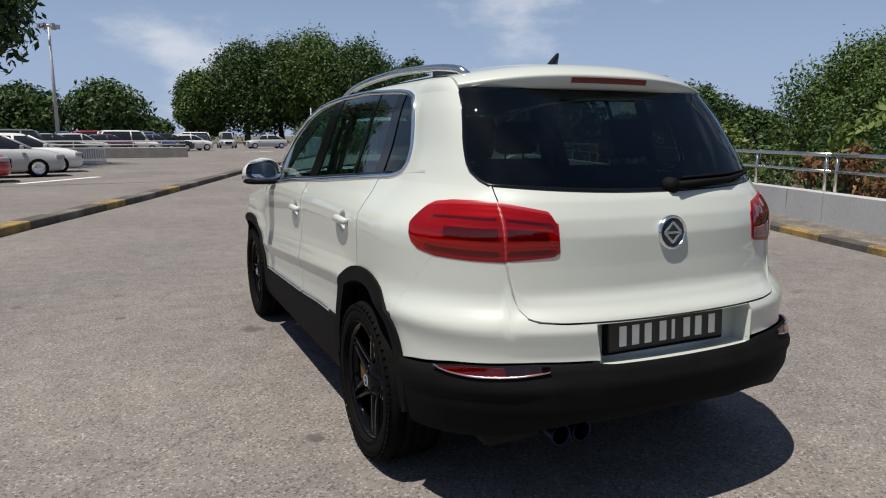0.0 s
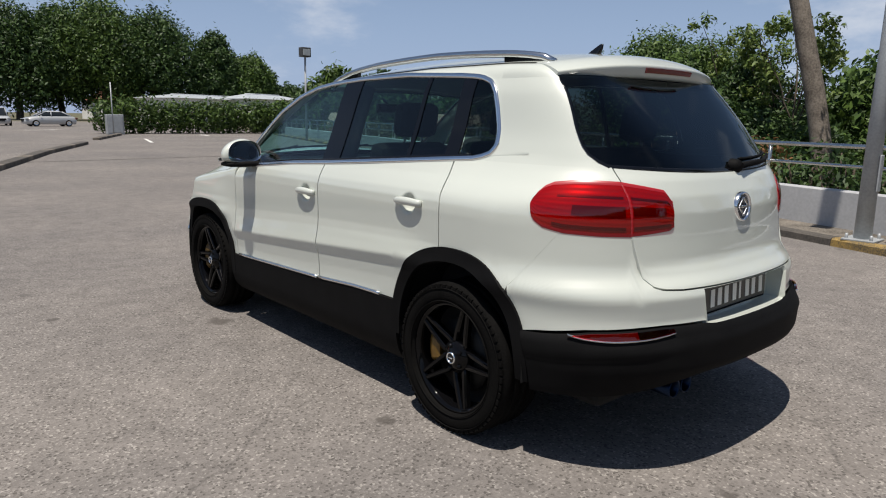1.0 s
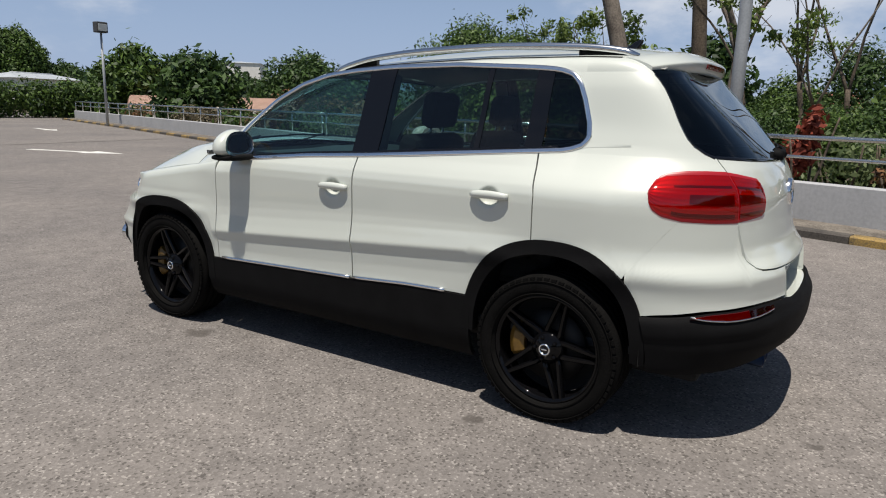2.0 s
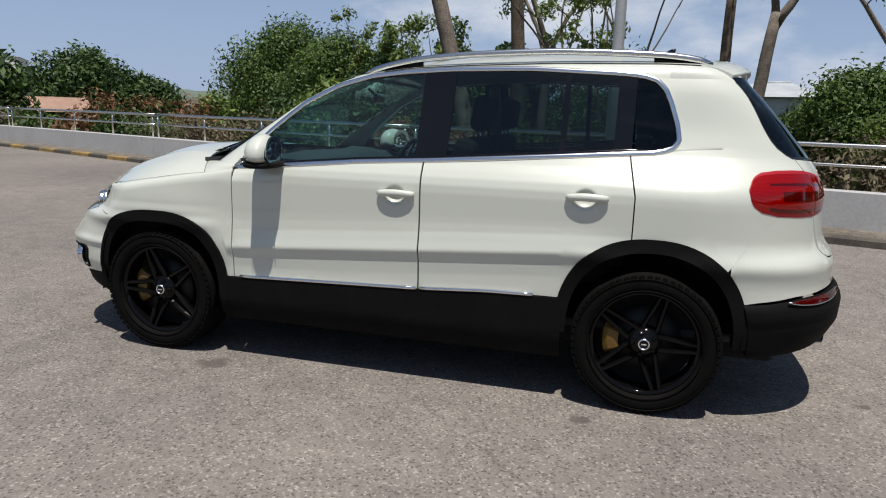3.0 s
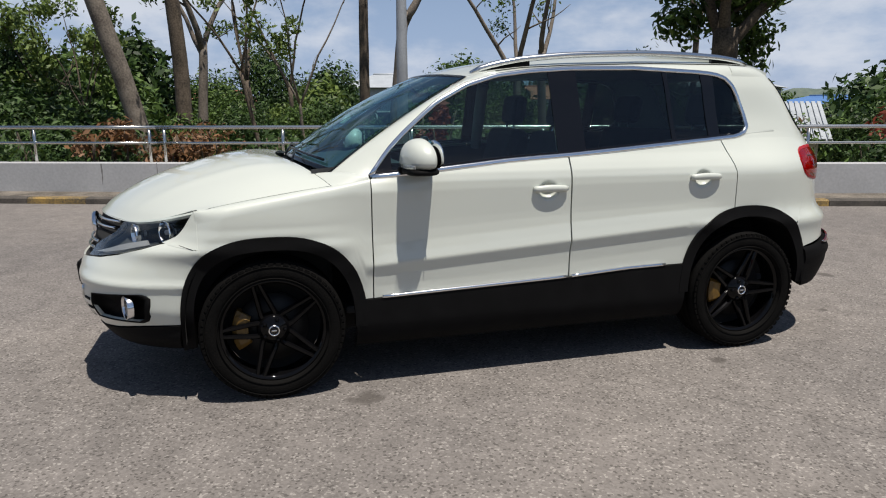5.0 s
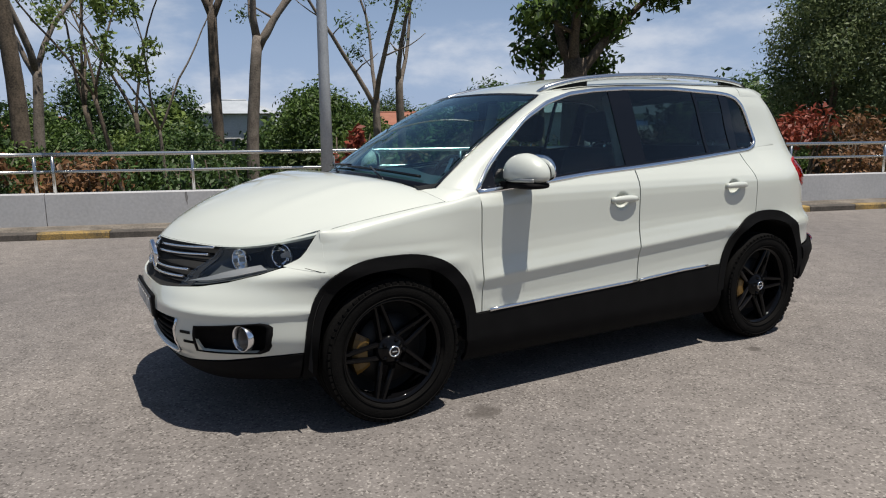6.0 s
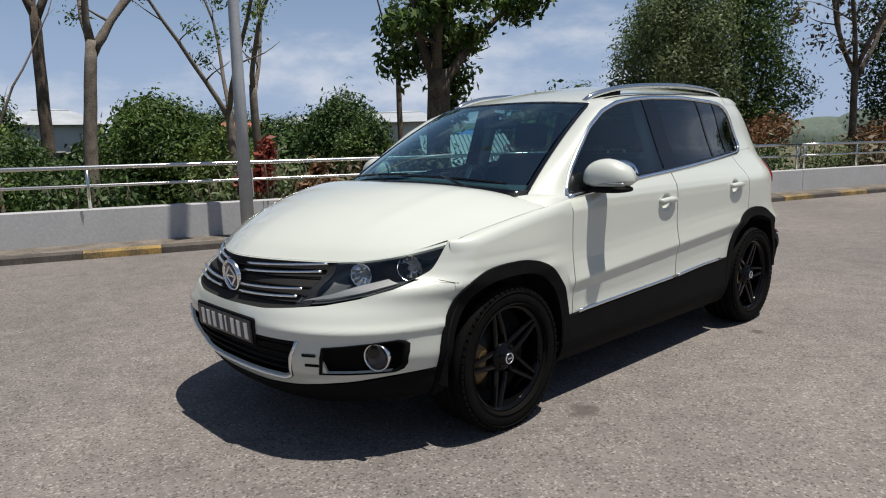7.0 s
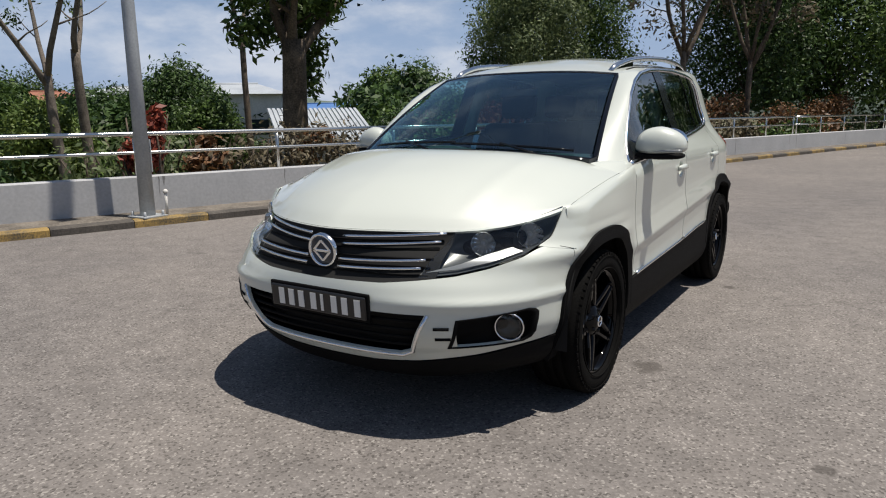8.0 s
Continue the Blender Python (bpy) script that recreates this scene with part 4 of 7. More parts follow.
# pale pink curved canopy beyond the bend of the wall
canopy = holder("canopy", "low curved canopy of pale salmon sheeting", "canopy", (26.5, 35.5, -0.6), -40)
cb = bmesh.new()
CANVAS = varied("salmon_sheeting", (0.50, 0.33, 0.26), (0.62, 0.43, 0.34), 0.7, 0.6, 10.0)
rows = []
for i in range(13):
    a = math.pi * (0.08 + 0.84 * i / 12)
    rows.append([cb.verts.new((xx, 2.6 * math.cos(a), 1.1 + 1.1 * math.sin(a))) for xx in (-5, -2.5, 0, 2.5, 5)])
for a, b in zip(rows, rows[1:]):
    for k in range(4):
        cb.faces.new((a[k], a[k + 1], b[k + 1], b[k])).smooth = True
bmesh.ops.solidify(cb, geom=cb.faces[:], thickness=0.05)
part("sheet", cb, CANVAS, canopy)
for xx in (-4.8, 0, 4.8):
    for yy in (-2.4, 2.4):
        part("post", tube(bmesh.new(), [(xx, yy, 0), (xx, yy, 1.5)], 0.05, 8), GALV, canopy)

# ---- the white car ----
def car_paint(name, base):
    m, n, l, b = material(name)
    tc = n.new("ShaderNodeTexCoord")
    k = n.new("ShaderNodeTexNoise")
    k.inputs["Scale"].default_value, k.inputs["Detail"].default_value = 3.0, 4.0
    l.new(tc.outputs["Object"], k.inputs["Vector"])
    ramp = n.new("ShaderNodeMixRGB")
    ramp.inputs["Color1"].default_value, ramp.inputs["Color2"].default_value = (*[c * 0.965 for c in base], 1), (*base, 1)
    l.new(k.outputs["Fac"], ramp.inputs["Fac"])
    l.new(ramp.outputs["Color"], b.inputs["Base Color"])
    b.inputs["Roughness"].default_value = 0.38
    b.inputs["Specular IOR Level"].default_value = 0.45
    b.inputs["Coat Weight"].default_value, b.inputs["Coat Roughness"].default_value = 1.0, 0.035
    dust = n.new("ShaderNodeTexNoise")
    dust.inputs["Scale"].default_value = 240.0
    l.new(tc.outputs["Object"], dust.inputs["Vector"])
    bp = n.new("ShaderNodeBump")
    bp.inputs["Strength"].default_value, bp.inputs["Distance"].default_value = 0.03, 0.001
    l.new(dust.outputs["Fac"], bp.inputs["Height"])
    l.new(bp.outputs["Normal"], b.inputs["Normal"])
    return m


PAINT = car_paint("pearl_white_paint", (0.565, 0.597, 0.548))
CLAD = varied("black_grained_plastic", (0.004, 0.004, 0.0043), (0.0075, 0.0075, 0.008), 0.68, 8.0, 300.0, 0.12, spec=0.08)
BLACKG = plain("gloss_black_plastic", (0.004, 0.004, 0.005), 0.10)
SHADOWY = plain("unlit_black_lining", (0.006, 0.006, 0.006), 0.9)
CHROME = plain("bright_chrome", (0.84, 0.85, 0.87), 0.16, 1.0)
ALU = plain("satin_aluminium", (0.66, 0.67, 0.68), 0.22, 1.0)
GLASS = clear("green_tinted_glass", (0.55, 0.71, 0.69), 0.0, 0.06)
PRIVACY = clear("dark_privacy_glass", (0.12, 0.155, 0.155), 0.0, 0.04, (0.72, 0.78, 0.82))
SIDEGLASS = clear("smoked_side_glass", (0.33, 0.44, 0.43), 0.0, 0.05)
SCREEN = clear("windscreen_glass", (0.54, 0.86, 0.89), 0.0, 0.16, (0.78, 0.96, 1.0))
LENS = clear("clear_lamp_cover", (0.93, 0.95, 0.95), 0.0, 0.04)
REDLENS = clear("red_lamp_lens", (0.80, 0.025, 0.035), 0.02, 0.045)
REDIN = plain("red_reflector", (0.36, 0.014, 0.022), 0.35, 0.0)
TYRE = varied("black_tyre_rubber", (0.003, 0.003, 0.003), (0.007, 0.0066, 0.0063), 0.8, 14.0, 120.0, 0.25, spec=0.07)
RIM = plain("gloss_black_rim", (0.003, 0.003, 0.0035), 0.05)
RIM.node_tree.nodes["Principled BSDF"].inputs["Specular IOR Level"].default_value = 0.2
CALIPER = varied("yellow_caliper_paint", (0.085, 0.046, 0.008), (0.155, 0.086, 0.013), 0.4, 20.0, 90.0)
DISC = plain("brake_disc_iron", (0.04, 0.04, 0.04), 0.6, 1.0)
SEATM = varied("charcoal_seat_cloth", (0.013, 0.013, 0.015), (0.028, 0.028, 0.031), 0.9, 12.0, 200.0, 0.2)
TRIMM = varied("dark_interior_trim", (0.024, 0.026, 0.028), (0.045, 0.048, 0.052), 0.7, 12.0, 200.0, 0.1)
PALETRIM = varied("pale_grey_roof_lining", (0.28, 0.28, 0.27), (0.35, 0.35, 0.33), 0.9, 8.0, 120.0)
PLATEB = plain("black_number_plate", (0.012, 0.012, 0.013), 0.3)
PLATEW = plain("white_plate_marks", (0.75, 0.75, 0.72), 0.4)
STEELB = plain("blued_exhaust_tip", (0.014, 0.026, 0.058), 0.32, 1.0)
STEELX = plain("polished_exhaust_pipe", (0.55, 0.54, 0.52), 0.18, 1.0)
GREYREF = plain("dark_grey_lamp_housing", (0.062, 0.068, 0.072), 0.3)
BOWL = plain("faceted_lamp_bowl", (0.86, 0.87, 0.88), 0.12, 1.0)
FOGREF = plain("dark_fog_lamp_bowl", (0.02, 0.021, 0.023), 0.15)
SILVERREF = plain("silver_reflector", (0.36, 0.36, 0.355), 0.35, 0.4)


def table(pairs, blur=0.012):
    """A smoothed curve through (position, value) pairs."""
    xs = np.array([p[0] for p in pairs], float)
    ys = np.array([p[1] for p in pairs], float)
    g = np.linspace(xs[0], xs[-1], 900)
    v = np.interp(g, xs, ys)
    k = max(1, int(blur / (g[1] - g[0])))
    ker = np.hanning(2 * k + 3)
    ker /= ker.sum()
    v = np.convolve(np.pad(v, len(ker) // 2, mode="edge"), ker, "valid")
    return lambda x: float(np.interp(x, g, v))


# half width of the body by height, and how far it reaches forward and back on the middle line
WID = table([(0.16, 0.80), (0.22, 0.845), (0.30, 0.868), (0.42, 0.874), (0.55, 0.874), (0.64, 0.880), (0.69, 0.892), (0.705, 0.893), (0.745, 0.876), (0.80, 0.868), (0.95, 0.870), (0.99, 0.867), (1.025, 0.858), (1.06, 0.840), (1.10, 0.817),
             (1.16, 0.79), (1.22, 0.766), (1.30, 0.736), (1.45, 0.682), (1.52, 0.652), (1.60, 0.60)])
NOSE = table([(0.16, 3.36), (0.22, 3.42), (0.28, 3.48), (0.36, 3.525), (0.44, 3.545), (0.55, 3.545), (0.61, 3.53), (0.66, 3.505), (0.74, 3.485), (0.80, 3.465), (0.88, 3.43), (1.0, 3.36), (1.6, 3.3)], 0.02)
TAIL = table([(0.16, -0.70), (0.24, -0.80), (0.32, -0.875), (0.42, -0.925), (0.50, -0.93), (0.555, -0.90), (0.60, -0.885), (0.69, -0.885), (0.73, -0.866), (0.765, -0.833), (0.80, -0.820), (0.90, -0.808), (1.0, -0.80), (1.06, -0.782), (1.12, -0.752), (1.17, -0.715), (1.30, -0.595), (1.50, -0.395), (1.6, -0.33)], 0.014)
TAILN = table([(0.2, 2.7), (1.0, 2.7), (1.16, 3.2), (1.30, 4.2), (1.50, 6.0), (1.6, 6.0)], 0.03)
TAILL = table([(0.2, 0.76), (1.0, 0.76), (1.16, 0.67), (1.3, 0.59), (1.5, 0.53), (1.6, 0.53)], 0.03)
NOSEN = table([(0.16, 2.5), (0.34, 2.6), (0.42, 2.9), (0.55, 2.9), (0.61, 2.6), (0.70, 2.05), (0.75, 1.58), (0.80, 1.53), (1.6, 1.53)], 0.025)
NOSEL = table([(0.16, 0.98), (0.55, 0.98), (0.61, 0.92), (0.70, 0.72), (0.75, 0.645), (1.6, 0.64)], 0.025)


# the doors' own section: a crisp fold low on the doors, hollow above it and tucked in below
DOOR_WID = table([(0.16, 0.80), (0.22, 0.845), (0.30, 0.866), (0.42, 0.868), (0.50, 0.869), (0.56, 0.874), (0.608, 0.889), (0.618, 0.8905), (0.66, 0.882), (0.71, 0.8735), (0.76, 0.870), (0.80, 0.8695), (0.95, 0.871), (0.99, 0.868), (1.025, 0.858), (1.06, 0.840), (1.10, 0.817),
                  (1.16, 0.79), (1.22, 0.766), (1.30, 0.736), (1.45, 0.682), (1.52, 0.652), (1.60, 0.60)], 0.006)


def smooth01(a, b, x):
    t = min(1.0, max(0.0, (x - a) / (b - a)))
    return t * t * (3 - 2 * t)


def rear_pinch(z):
    return 0.055 * smooth01(0.98, 1.2, z) - 0.025 * smooth01(1.25, 1.5, z)


def side_x(y, z):
    """Half width of the body at a place along the car and a height."""
    door = smooth01(0.05, 0.45, y) * (1 - smooth01(2.05, 2.40, y))
    # the fold climbs towards the rear door
    climb = (0.601 + 0.065 * (2.115 - y) - 0.618) * smooth01(0.42, 0.58, z) * (1 - smooth01(0.74, 0.98, z))
    w = WID(z) * (1 - door) + DOOR_WID(z - climb) * door
    # the wing swells above the front wheel
    w += 0.014 * smooth01(0.69, 0.775, z) * (1 - smooth01(0.80, 0.96, z)) * smooth01(2.10, 2.50, y) * (1 - smooth01(2.72, 3.02, y))
    yc = NOSE(z) - NOSEL(z)
    f = 1.0
    if y > yc:
        r = min(1.0, (y - yc) / NOSEL(z))
        f = max(0.0, 1 - r ** NOSEN(z)) ** (1 / NOSEN(z))
    g = smooth01(0.94, 1.06, z)
    if g > 0 and y > 1.75:
        f *= 1 - g * 0.055 * min(1.0, (y - 1.75) / 0.4) ** 2
    w -= rear_pinch(z) * min(1.0, max(0.0, 0.95 - y)) ** 2
    n, ln = TAILN(z), TAILL(z)
    yr = TAIL(z) + ln
    if y < yr:
        r = min(1.0, (yr - y) / ln)
        f = max(0.0, 1 - r ** n) ** (1 / n)
    return w * f


def front_y(x, z):
    r = min(0.999, abs(x) / WID(z))
    return NOSE(z) - NOSEL(z) * (1 - (1 - r ** NOSEN(z)) ** (1 / NOSEN(z)))


def rear_y(x, z):
    n, ln = TAILN(z), TAILL(z)
    r = min(0.999, abs(x) / (WID(z) - rear_pinch(z)))
    return TAIL(z) + ln * (1 - (1 - r ** n) ** (1 / n))


MIDDLE = Vector((0, 1.3, 0.75))


def sheet(nu, nv, f, rim=0.012, outward=True, centre=MIDDLE):
    """A curved panel from f(u, v), with its rim turned in."""
    bm = bmesh.new()
    g = [[bm.verts.new(f(i / nu, j / nv)) for j in range(nv + 1)] for i in range(nu + 1)]
    for i in range(nu):
        for j in range(nv):
            q = (g[i][j], g[i + 1][j], g[i + 1][j + 1], g[i][j + 1])
            try:
                bm.faces.new(q).smooth = True
            except ValueError:
                pass
    bmesh.ops.remove_doubles(bm, verts=bm.verts, dist=1e-5)
    bmesh.ops.dissolve_degenerate(bm, dist=1e-6, edges=bm.edges)
    bm.normal_update()
    lean = sum((fc.normal.dot(fc.calc_center_median() - centre) * fc.calc_area() for fc in bm.faces))
    if (lean < 0) == outward:
        bmesh.ops.reverse_faces(bm, faces=bm.faces)
        bm.normal_update()
    return turn_rim(bm, rim) if rim else bm


def turn_rim(bm, rim):
    bm.normal_update()
    edge = [e for e in bm.edges if e.is_boundary]
    for e in edge:
        e.smooth = False
    norm = {v: v.normal.copy() for e in edge for v in e.verts}
    twin = {}
    for v, n in norm.items():
        twin[v] = bm.verts.new(v.co - n * rim)
    for e in edge:
        a, b = e.verts
        lp = e.link_loops[0]
        a, b = lp.vert, lp.link_loop_next.vert
        bm.faces.new((b, a, twin[a], twin[b]))
    return bm


def cut_hole(bm, poly, axes=(0, 2), keep=None):
    """Cut a convex outline, given in two axes, out of a panel; faces are dropped where keep(centre) holds."""
    a, b = axes
    c = (sum(p[0] for p in poly) / len(poly), sum(p[1] for p in poly) / len(poly))
    planes = []
    for (x0, z0), (x1, z1) in zip(poly, poly[1:] + poly[:1]):
        no = [0.0, 0.0, 0.0]
        no[a], no[b] = z1 - z0, -(x1 - x0)
        co = [0.0, 0.0, 0.0]
        co[a], co[b] = x0, z0
        side = (c[0] - x0) * no[a] + (c[1] - z0) * no[b]
        no = Vector(no) * (-1 if side > 0 else 1)
        planes.append((Vector(co), no.normalized()))
        near = [f for f in bm.faces if min(v.co[a] for v in f.verts) < max(p[0] for p in poly) + 0.01 and max(v.co[a] for v in f.verts) > min(p[0] for p in poly) - 0.01
                and min(v.co[b] for v in f.verts) < max(p[1] for p in poly) + 0.01 and max(v.co[b] for v in f.verts) > min(p[1] for p in poly) - 0.01 and (keep is None or keep(f.calc_center_median()))]
        geo = near + list({e for f in near for e in f.edges}) + list({v for f in near for v in f.verts})
        bmesh.ops.bisect_plane(bm, geom=geo, plane_co=planes[-1][0], plane_no=planes[-1][1], dist=1e-6)
    gone = [f for f in bm.faces if (keep is None or keep(f.calc_center_median())) and all((f.calc_center_median() - co).dot(no) < 0 for co, no in planes)]
    bmesh.ops.delete(bm, geom=gone, context="FACES")
    for f in bm.faces:
        f.smooth = True
    return bm


def pocket(outline, depth, sides_mat, floor_mat, parent, name, floor_name):
    """A recess: walls running inward from an outline of points along a depth vector, and its floor."""
    bm = bmesh.new()
    top = [bm.verts.new(p) for p in outline]
    low = [bm.verts.new(Vector(p) + Vector(depth)) for p in outline]
    for i in range(len(top)):
        j = (i + 1) % len(top)
        bm.faces.new((top[i], top[j], low[j], low[i]))
    w = part(name, bm, sides_mat, parent)
    bm = bmesh.new()
    bm.faces.new([bm.verts.new(Vector(p) + Vector(depth)) for p in outline])
    part(floor_name, bm, floor_mat, w)
    return w


def strip(path, width, height, out, mat, parent, name, label=""):
    """A flat moulding along points: out(p) gives its outward way."""
    bm = bmesh.new()
    rows = []
    for i, p in enumerate(path):
        p = Vector(p)
        d = (Vector(path[min(i + 1, len(path) - 1)]) - Vector(path[max(i - 1, 0)])).normalized()
        n = Vector(out(p)).normalized()
        n = (n - d * n.dot(d)).normalized()
        s = d.cross(n)
        rows.append([bm.verts.new(p + s * a * width / 2 + n * b * height) for a, b in ((-1, -0.4), (-1, 0.55), (-0.5, 1.0), (0.5, 1.0), (1, 0.55), (1, -0.4))])
    for r, q in zip(rows, rows[1:]):
        for k in range(5):
            bm.faces.new((r[k], r[k + 1], q[k + 1], q[k])).smooth = True
    bm.faces.new(rows[0])
    bm.faces.new(rows[-1][::-1])
    bmesh.ops.recalc_face_normals(bm, faces=bm.faces)
    return part(name, bm, mat, parent, label)


car = holder("car", "pearl white compact SUV with black wheels and black cladding", "car")
# the body stands a little to the right of the hub line and is 1.81 m wide
car.matrix_basis = Matrix.Translation((0.03, 0, 0.025)) @ Matrix.Diagonal((1.0345, 1, 1, 1))

# --- shared outlines of the left side, as (along, height) ---
HUB_R, HUB_F, HUB_Z = 0.0, 2.606, 0.312


def arch_r(y):
    d = abs(y + 0.005) / 0.425
    return 0.345 + 0.455 * math.sqrt(max(0, 1 - d ** 2.3)) if d < 1 else -1


def arch_f(y):
    d = abs(y - 2.59) / 0.425
    n = 2.85 if y > 2.59 else 2.45
    return 0.315 + 0.445 * max(0, 1 - d ** n) ** (1 / n) if d < 1 else -1


BELT = table([(-0.2, 1.185), (0.0, 1.176), (0.14, 1.166), (1.06, 1.098), (1.43, 1.076), (2.13, 1.012), (2.3, 1.0)], 0.03)
CROWN = table([(-0.02, 1.42), (0.0, 1.46), (0.03, 1.495), (0.07, 1.515), (0.13, 1.525), (0.22, 1.532), (0.62, 1.548), (1.01, 1.540), (1.25, 1.523), (1.43, 1.500), (1.60, 1.450), (1.77, 1.362), (1.86, 1.290), (1.95, 1.215), (2.03, 1.137), (2.13, 1.012)], 0.03)
REAR_EDGE = table([(1.17, 0.05), (1.18, 0.0), (1.20, -0.055), (1.235, -0.078), (1.30, -0.067), (1.40, -0.032), (1.46, -0.004), (1.50, 0.035), (1.52, 0.08)], 0.01)
SILL = table([(-0.5, 0.50), (0.5, 0.495), (0.75, 0.49), (1.1, 0.468), (2.1, 0.435), (2.3, 0.43)], 0.03)


def on_side(s, y, z, proud=0.0):
    return Vector((s * (side_x(y, z) + proud), y, z))


def hood_edge(y):
    """Line where bonnet and wing meet, left side: half width and height."""
    k = (y - 2.315) / 0.578
    return 0.823 + 0.022 * smooth01(2.60, 2.133, y), 1.010 - 0.1605 * (y - 2.133) + 0.006 * (1 - min(1, abs(2 * k - 1)) ** 3)


def roof_z(x, y):
    mid = ROOFLINE(y)
    return mid - (mid - ROOFSIDE(y)) * (abs(x) / 0.57) ** 2.3


ROOFLINE = table([(-0.6, 1.575), (-0.45, 1.602), (-0.30, 1.626), (-0.1, 1.647), (0.2, 1.659), (0.6, 1.660), (0.9, 1.648), (1.2, 1.620), (1.45, 1.578), (1.60, 1.545), (1.70, 1.518), (1.8, 1.49)], 0.06)
ROOFSIDE = table([(-0.6, 1.52), (-0.35, 1.552), (-0.16, 1.572), (0.0, 1.578), (0.5, 1.577), (1.0, 1.560), (1.25, 1.545), (1.43, 1.522), (1.57, 1.496), (1.7, 1.465), (1.8, 1.44)], 0.06)
XR = 0.57


def roof_end(x):
    """Where the roof panel meets the spoiler."""
    return -0.30 + 0.14 * (abs(x) / XR) ** 3


def bonnet_rear(p):
    ex, ez = hood_edge(2.315)
    return Vector((p * ex, 2.522 - 0.165 * p * p - 0.042 * abs(p) ** 4, 1.082 - (1.082 - ez) * abs(p) ** 4.2))


def screen_low(p):
    return Vector((p * 0.715, 2.46 - 0.155 * p * p, 1.078 - 0.043 * p * p))


def screen_top(p):
    y = 1.70 - 0.13 * p * p
    return Vector((p * XR, y, roof_z(p * XR, y) - 0.003))


def bez(a, b, c, t):
    return a * (1 - t) ** 2 + b * 2 * t * (1 - t) + c * t * t


def hand_cup(dy, dz):
    """Depth of the round recess behind a door handle."""
    r = math.hypot(dy / 0.060, dz / 0.053)
    return 0.026 * (1 - smooth01(0.30, 1.0, r))


# --- side panels, built for each side ---
for s in (-1, 1):
    def wing(u, v):
        y = 2.133 + u * (2.925 - 2.133)
        lo = max(arch_f(y), SILL(y) if y < 2.3 else 0.30)
        ex, ez = hood_edge(y)
        ez -= 0.0015
        top = ez - 0.05
        if v < 0.86:
            z = lo + (top - lo) * v / 0.86
            return on_side(s, y, z)
        t = (v - 0.86) / 0.14
        a = on_side(s, y, top)
        c = Vector((s * (ex + 0.002), y, ez))
        return bez(a, Vector((a.x - s * 0.004, y, ez - 0.004)), c, t)

    part("wing", sheet(44, 40, wing), PAINT, car)

    def door_front(u, v):
        y = 1.098 + u * (2.127 - 1.098) 
        z = SILL(y) + (BELT(y) - 0.006 - SILL(y)) * v
        return on_side(s, y, z, -hand_cup(y - 1.225, z - 0.926))

    fd = part("door", sheet(100, 90, door_front), PAINT, car)

    def door_rear(u, v):
        lim = 0.096
        z0 = max(arch_r(0.096), 0.5)
        zt = z0 + (BELT(0.12) - z0) * v
        lim += 0.036 * max(0.0, min(1.0, (zt - 0.985) / 0.175))
        y = lim + u * (1.090 - lim)
        lo = max(arch_r(y), SILL(y))
        z = lo + (BELT(y) - 0.006 - lo) * v
        return on_side(s, y, z, -hand_cup(y - 0.310, z - 0.961))

    rd = part("door", sheet(100, 90, door_rear), PAINT, car)

    # quarter panel running round to the tailgate, and up behind the last window
    def bump_top(x, y):
        """Top line of the rear bumper."""
        if y > -0.33:
            return arch_r(y)
        if abs(x) > 0.598:
            return min(0.925, 0.70 + (-0.33 - y) * 1.35)
        return BUMPER_TOP(abs(x))

    BUMPER_TOP = table([(0.0, 0.712), (0.45, 0.715), (0.53, 0.721), (0.562, 0.732), (0.580, 0.760), (0.590, 0.81), (0.596, 0.87), (0.600, 0.925)], 0.005)

    def rear_ring(a, z):
        """Place on the rear corner: a = 0 at the rear door, 1 at the tailgate joint."""
        y0 = 0.090 + 0.036 * max(0.0, min(1.0, (z - 0.985) / 0.175))
        n, ln = TAILN(z), TAILL(z)
        yr = TAIL(z) + ln
        w = WID(z) - rear_pinch(z)
        th1 = math.acos(min(1.0, (0.602 / w) ** (n / 2)))
        split = 0.36
        if a < split:
            y = y0 + (yr - y0) * a / split
            return Vector((s * side_x(y, z), y, z))
        th = th1 * (a - split) / (1 - split)
        y = yr - ln * math.sin(th) ** (2 / n)
        k = rear_pinch(z) * (1 - min(1.0, max(0.0, 0.95 - y)) ** 2)
        return Vector((s * (w + k) * math.cos(th) ** (2 / n), y, z))

    def quarter(u, v):
        za, zb = 0.30, 0.96
        for _ in range(24):
            lo = (za + zb) / 2
            q = rear_ring(u, lo)
            if lo < max(bump_top(0.7, q.y), arch_r(q.y)) + 0.0008:
                za = lo
            else:
                zb = lo
        hi = 1.168
        z = lo + (hi - lo) * v
        return rear_ring(u, z)

    part("quarter_panel", sheet(56, 26, quarter), PAINT, car)

    def d_pillar(u, v):
        z = 1.168 + (1.512 - 1.168) * v
        yw = REAR_EDGE(z) - 0.012
        n, ln = TAILN(z), TAILL(z)
        yr = TAIL(z) + ln
        w = WID(z) - rear_pinch(z)
        xg = GLASS_X(z)
        th1 = math.acos(min(1.0, (xg / w) ** (n / 2)))
        if v < 0.02:
            xg = 0.602
            th1 = math.acos(min(1.0, (xg / w) ** (n / 2)))
        split = 0.25
        y1 = min(yw, yr)
        if u < split and yw > yr:
            y = yw + (yr - yw) * u / split
            return Vector((s * side_x(y, z), y, z))
        t = (u - split) / (1 - split) if yw > yr else u
        th0 = 0 if yw > yr else math.asin(min(1, ((yr - yw) / ln)) ** (n / 2))
        th = th0 + (th1 - th0) * t
        y = yr - ln * math.sin(th) ** (2 / n)
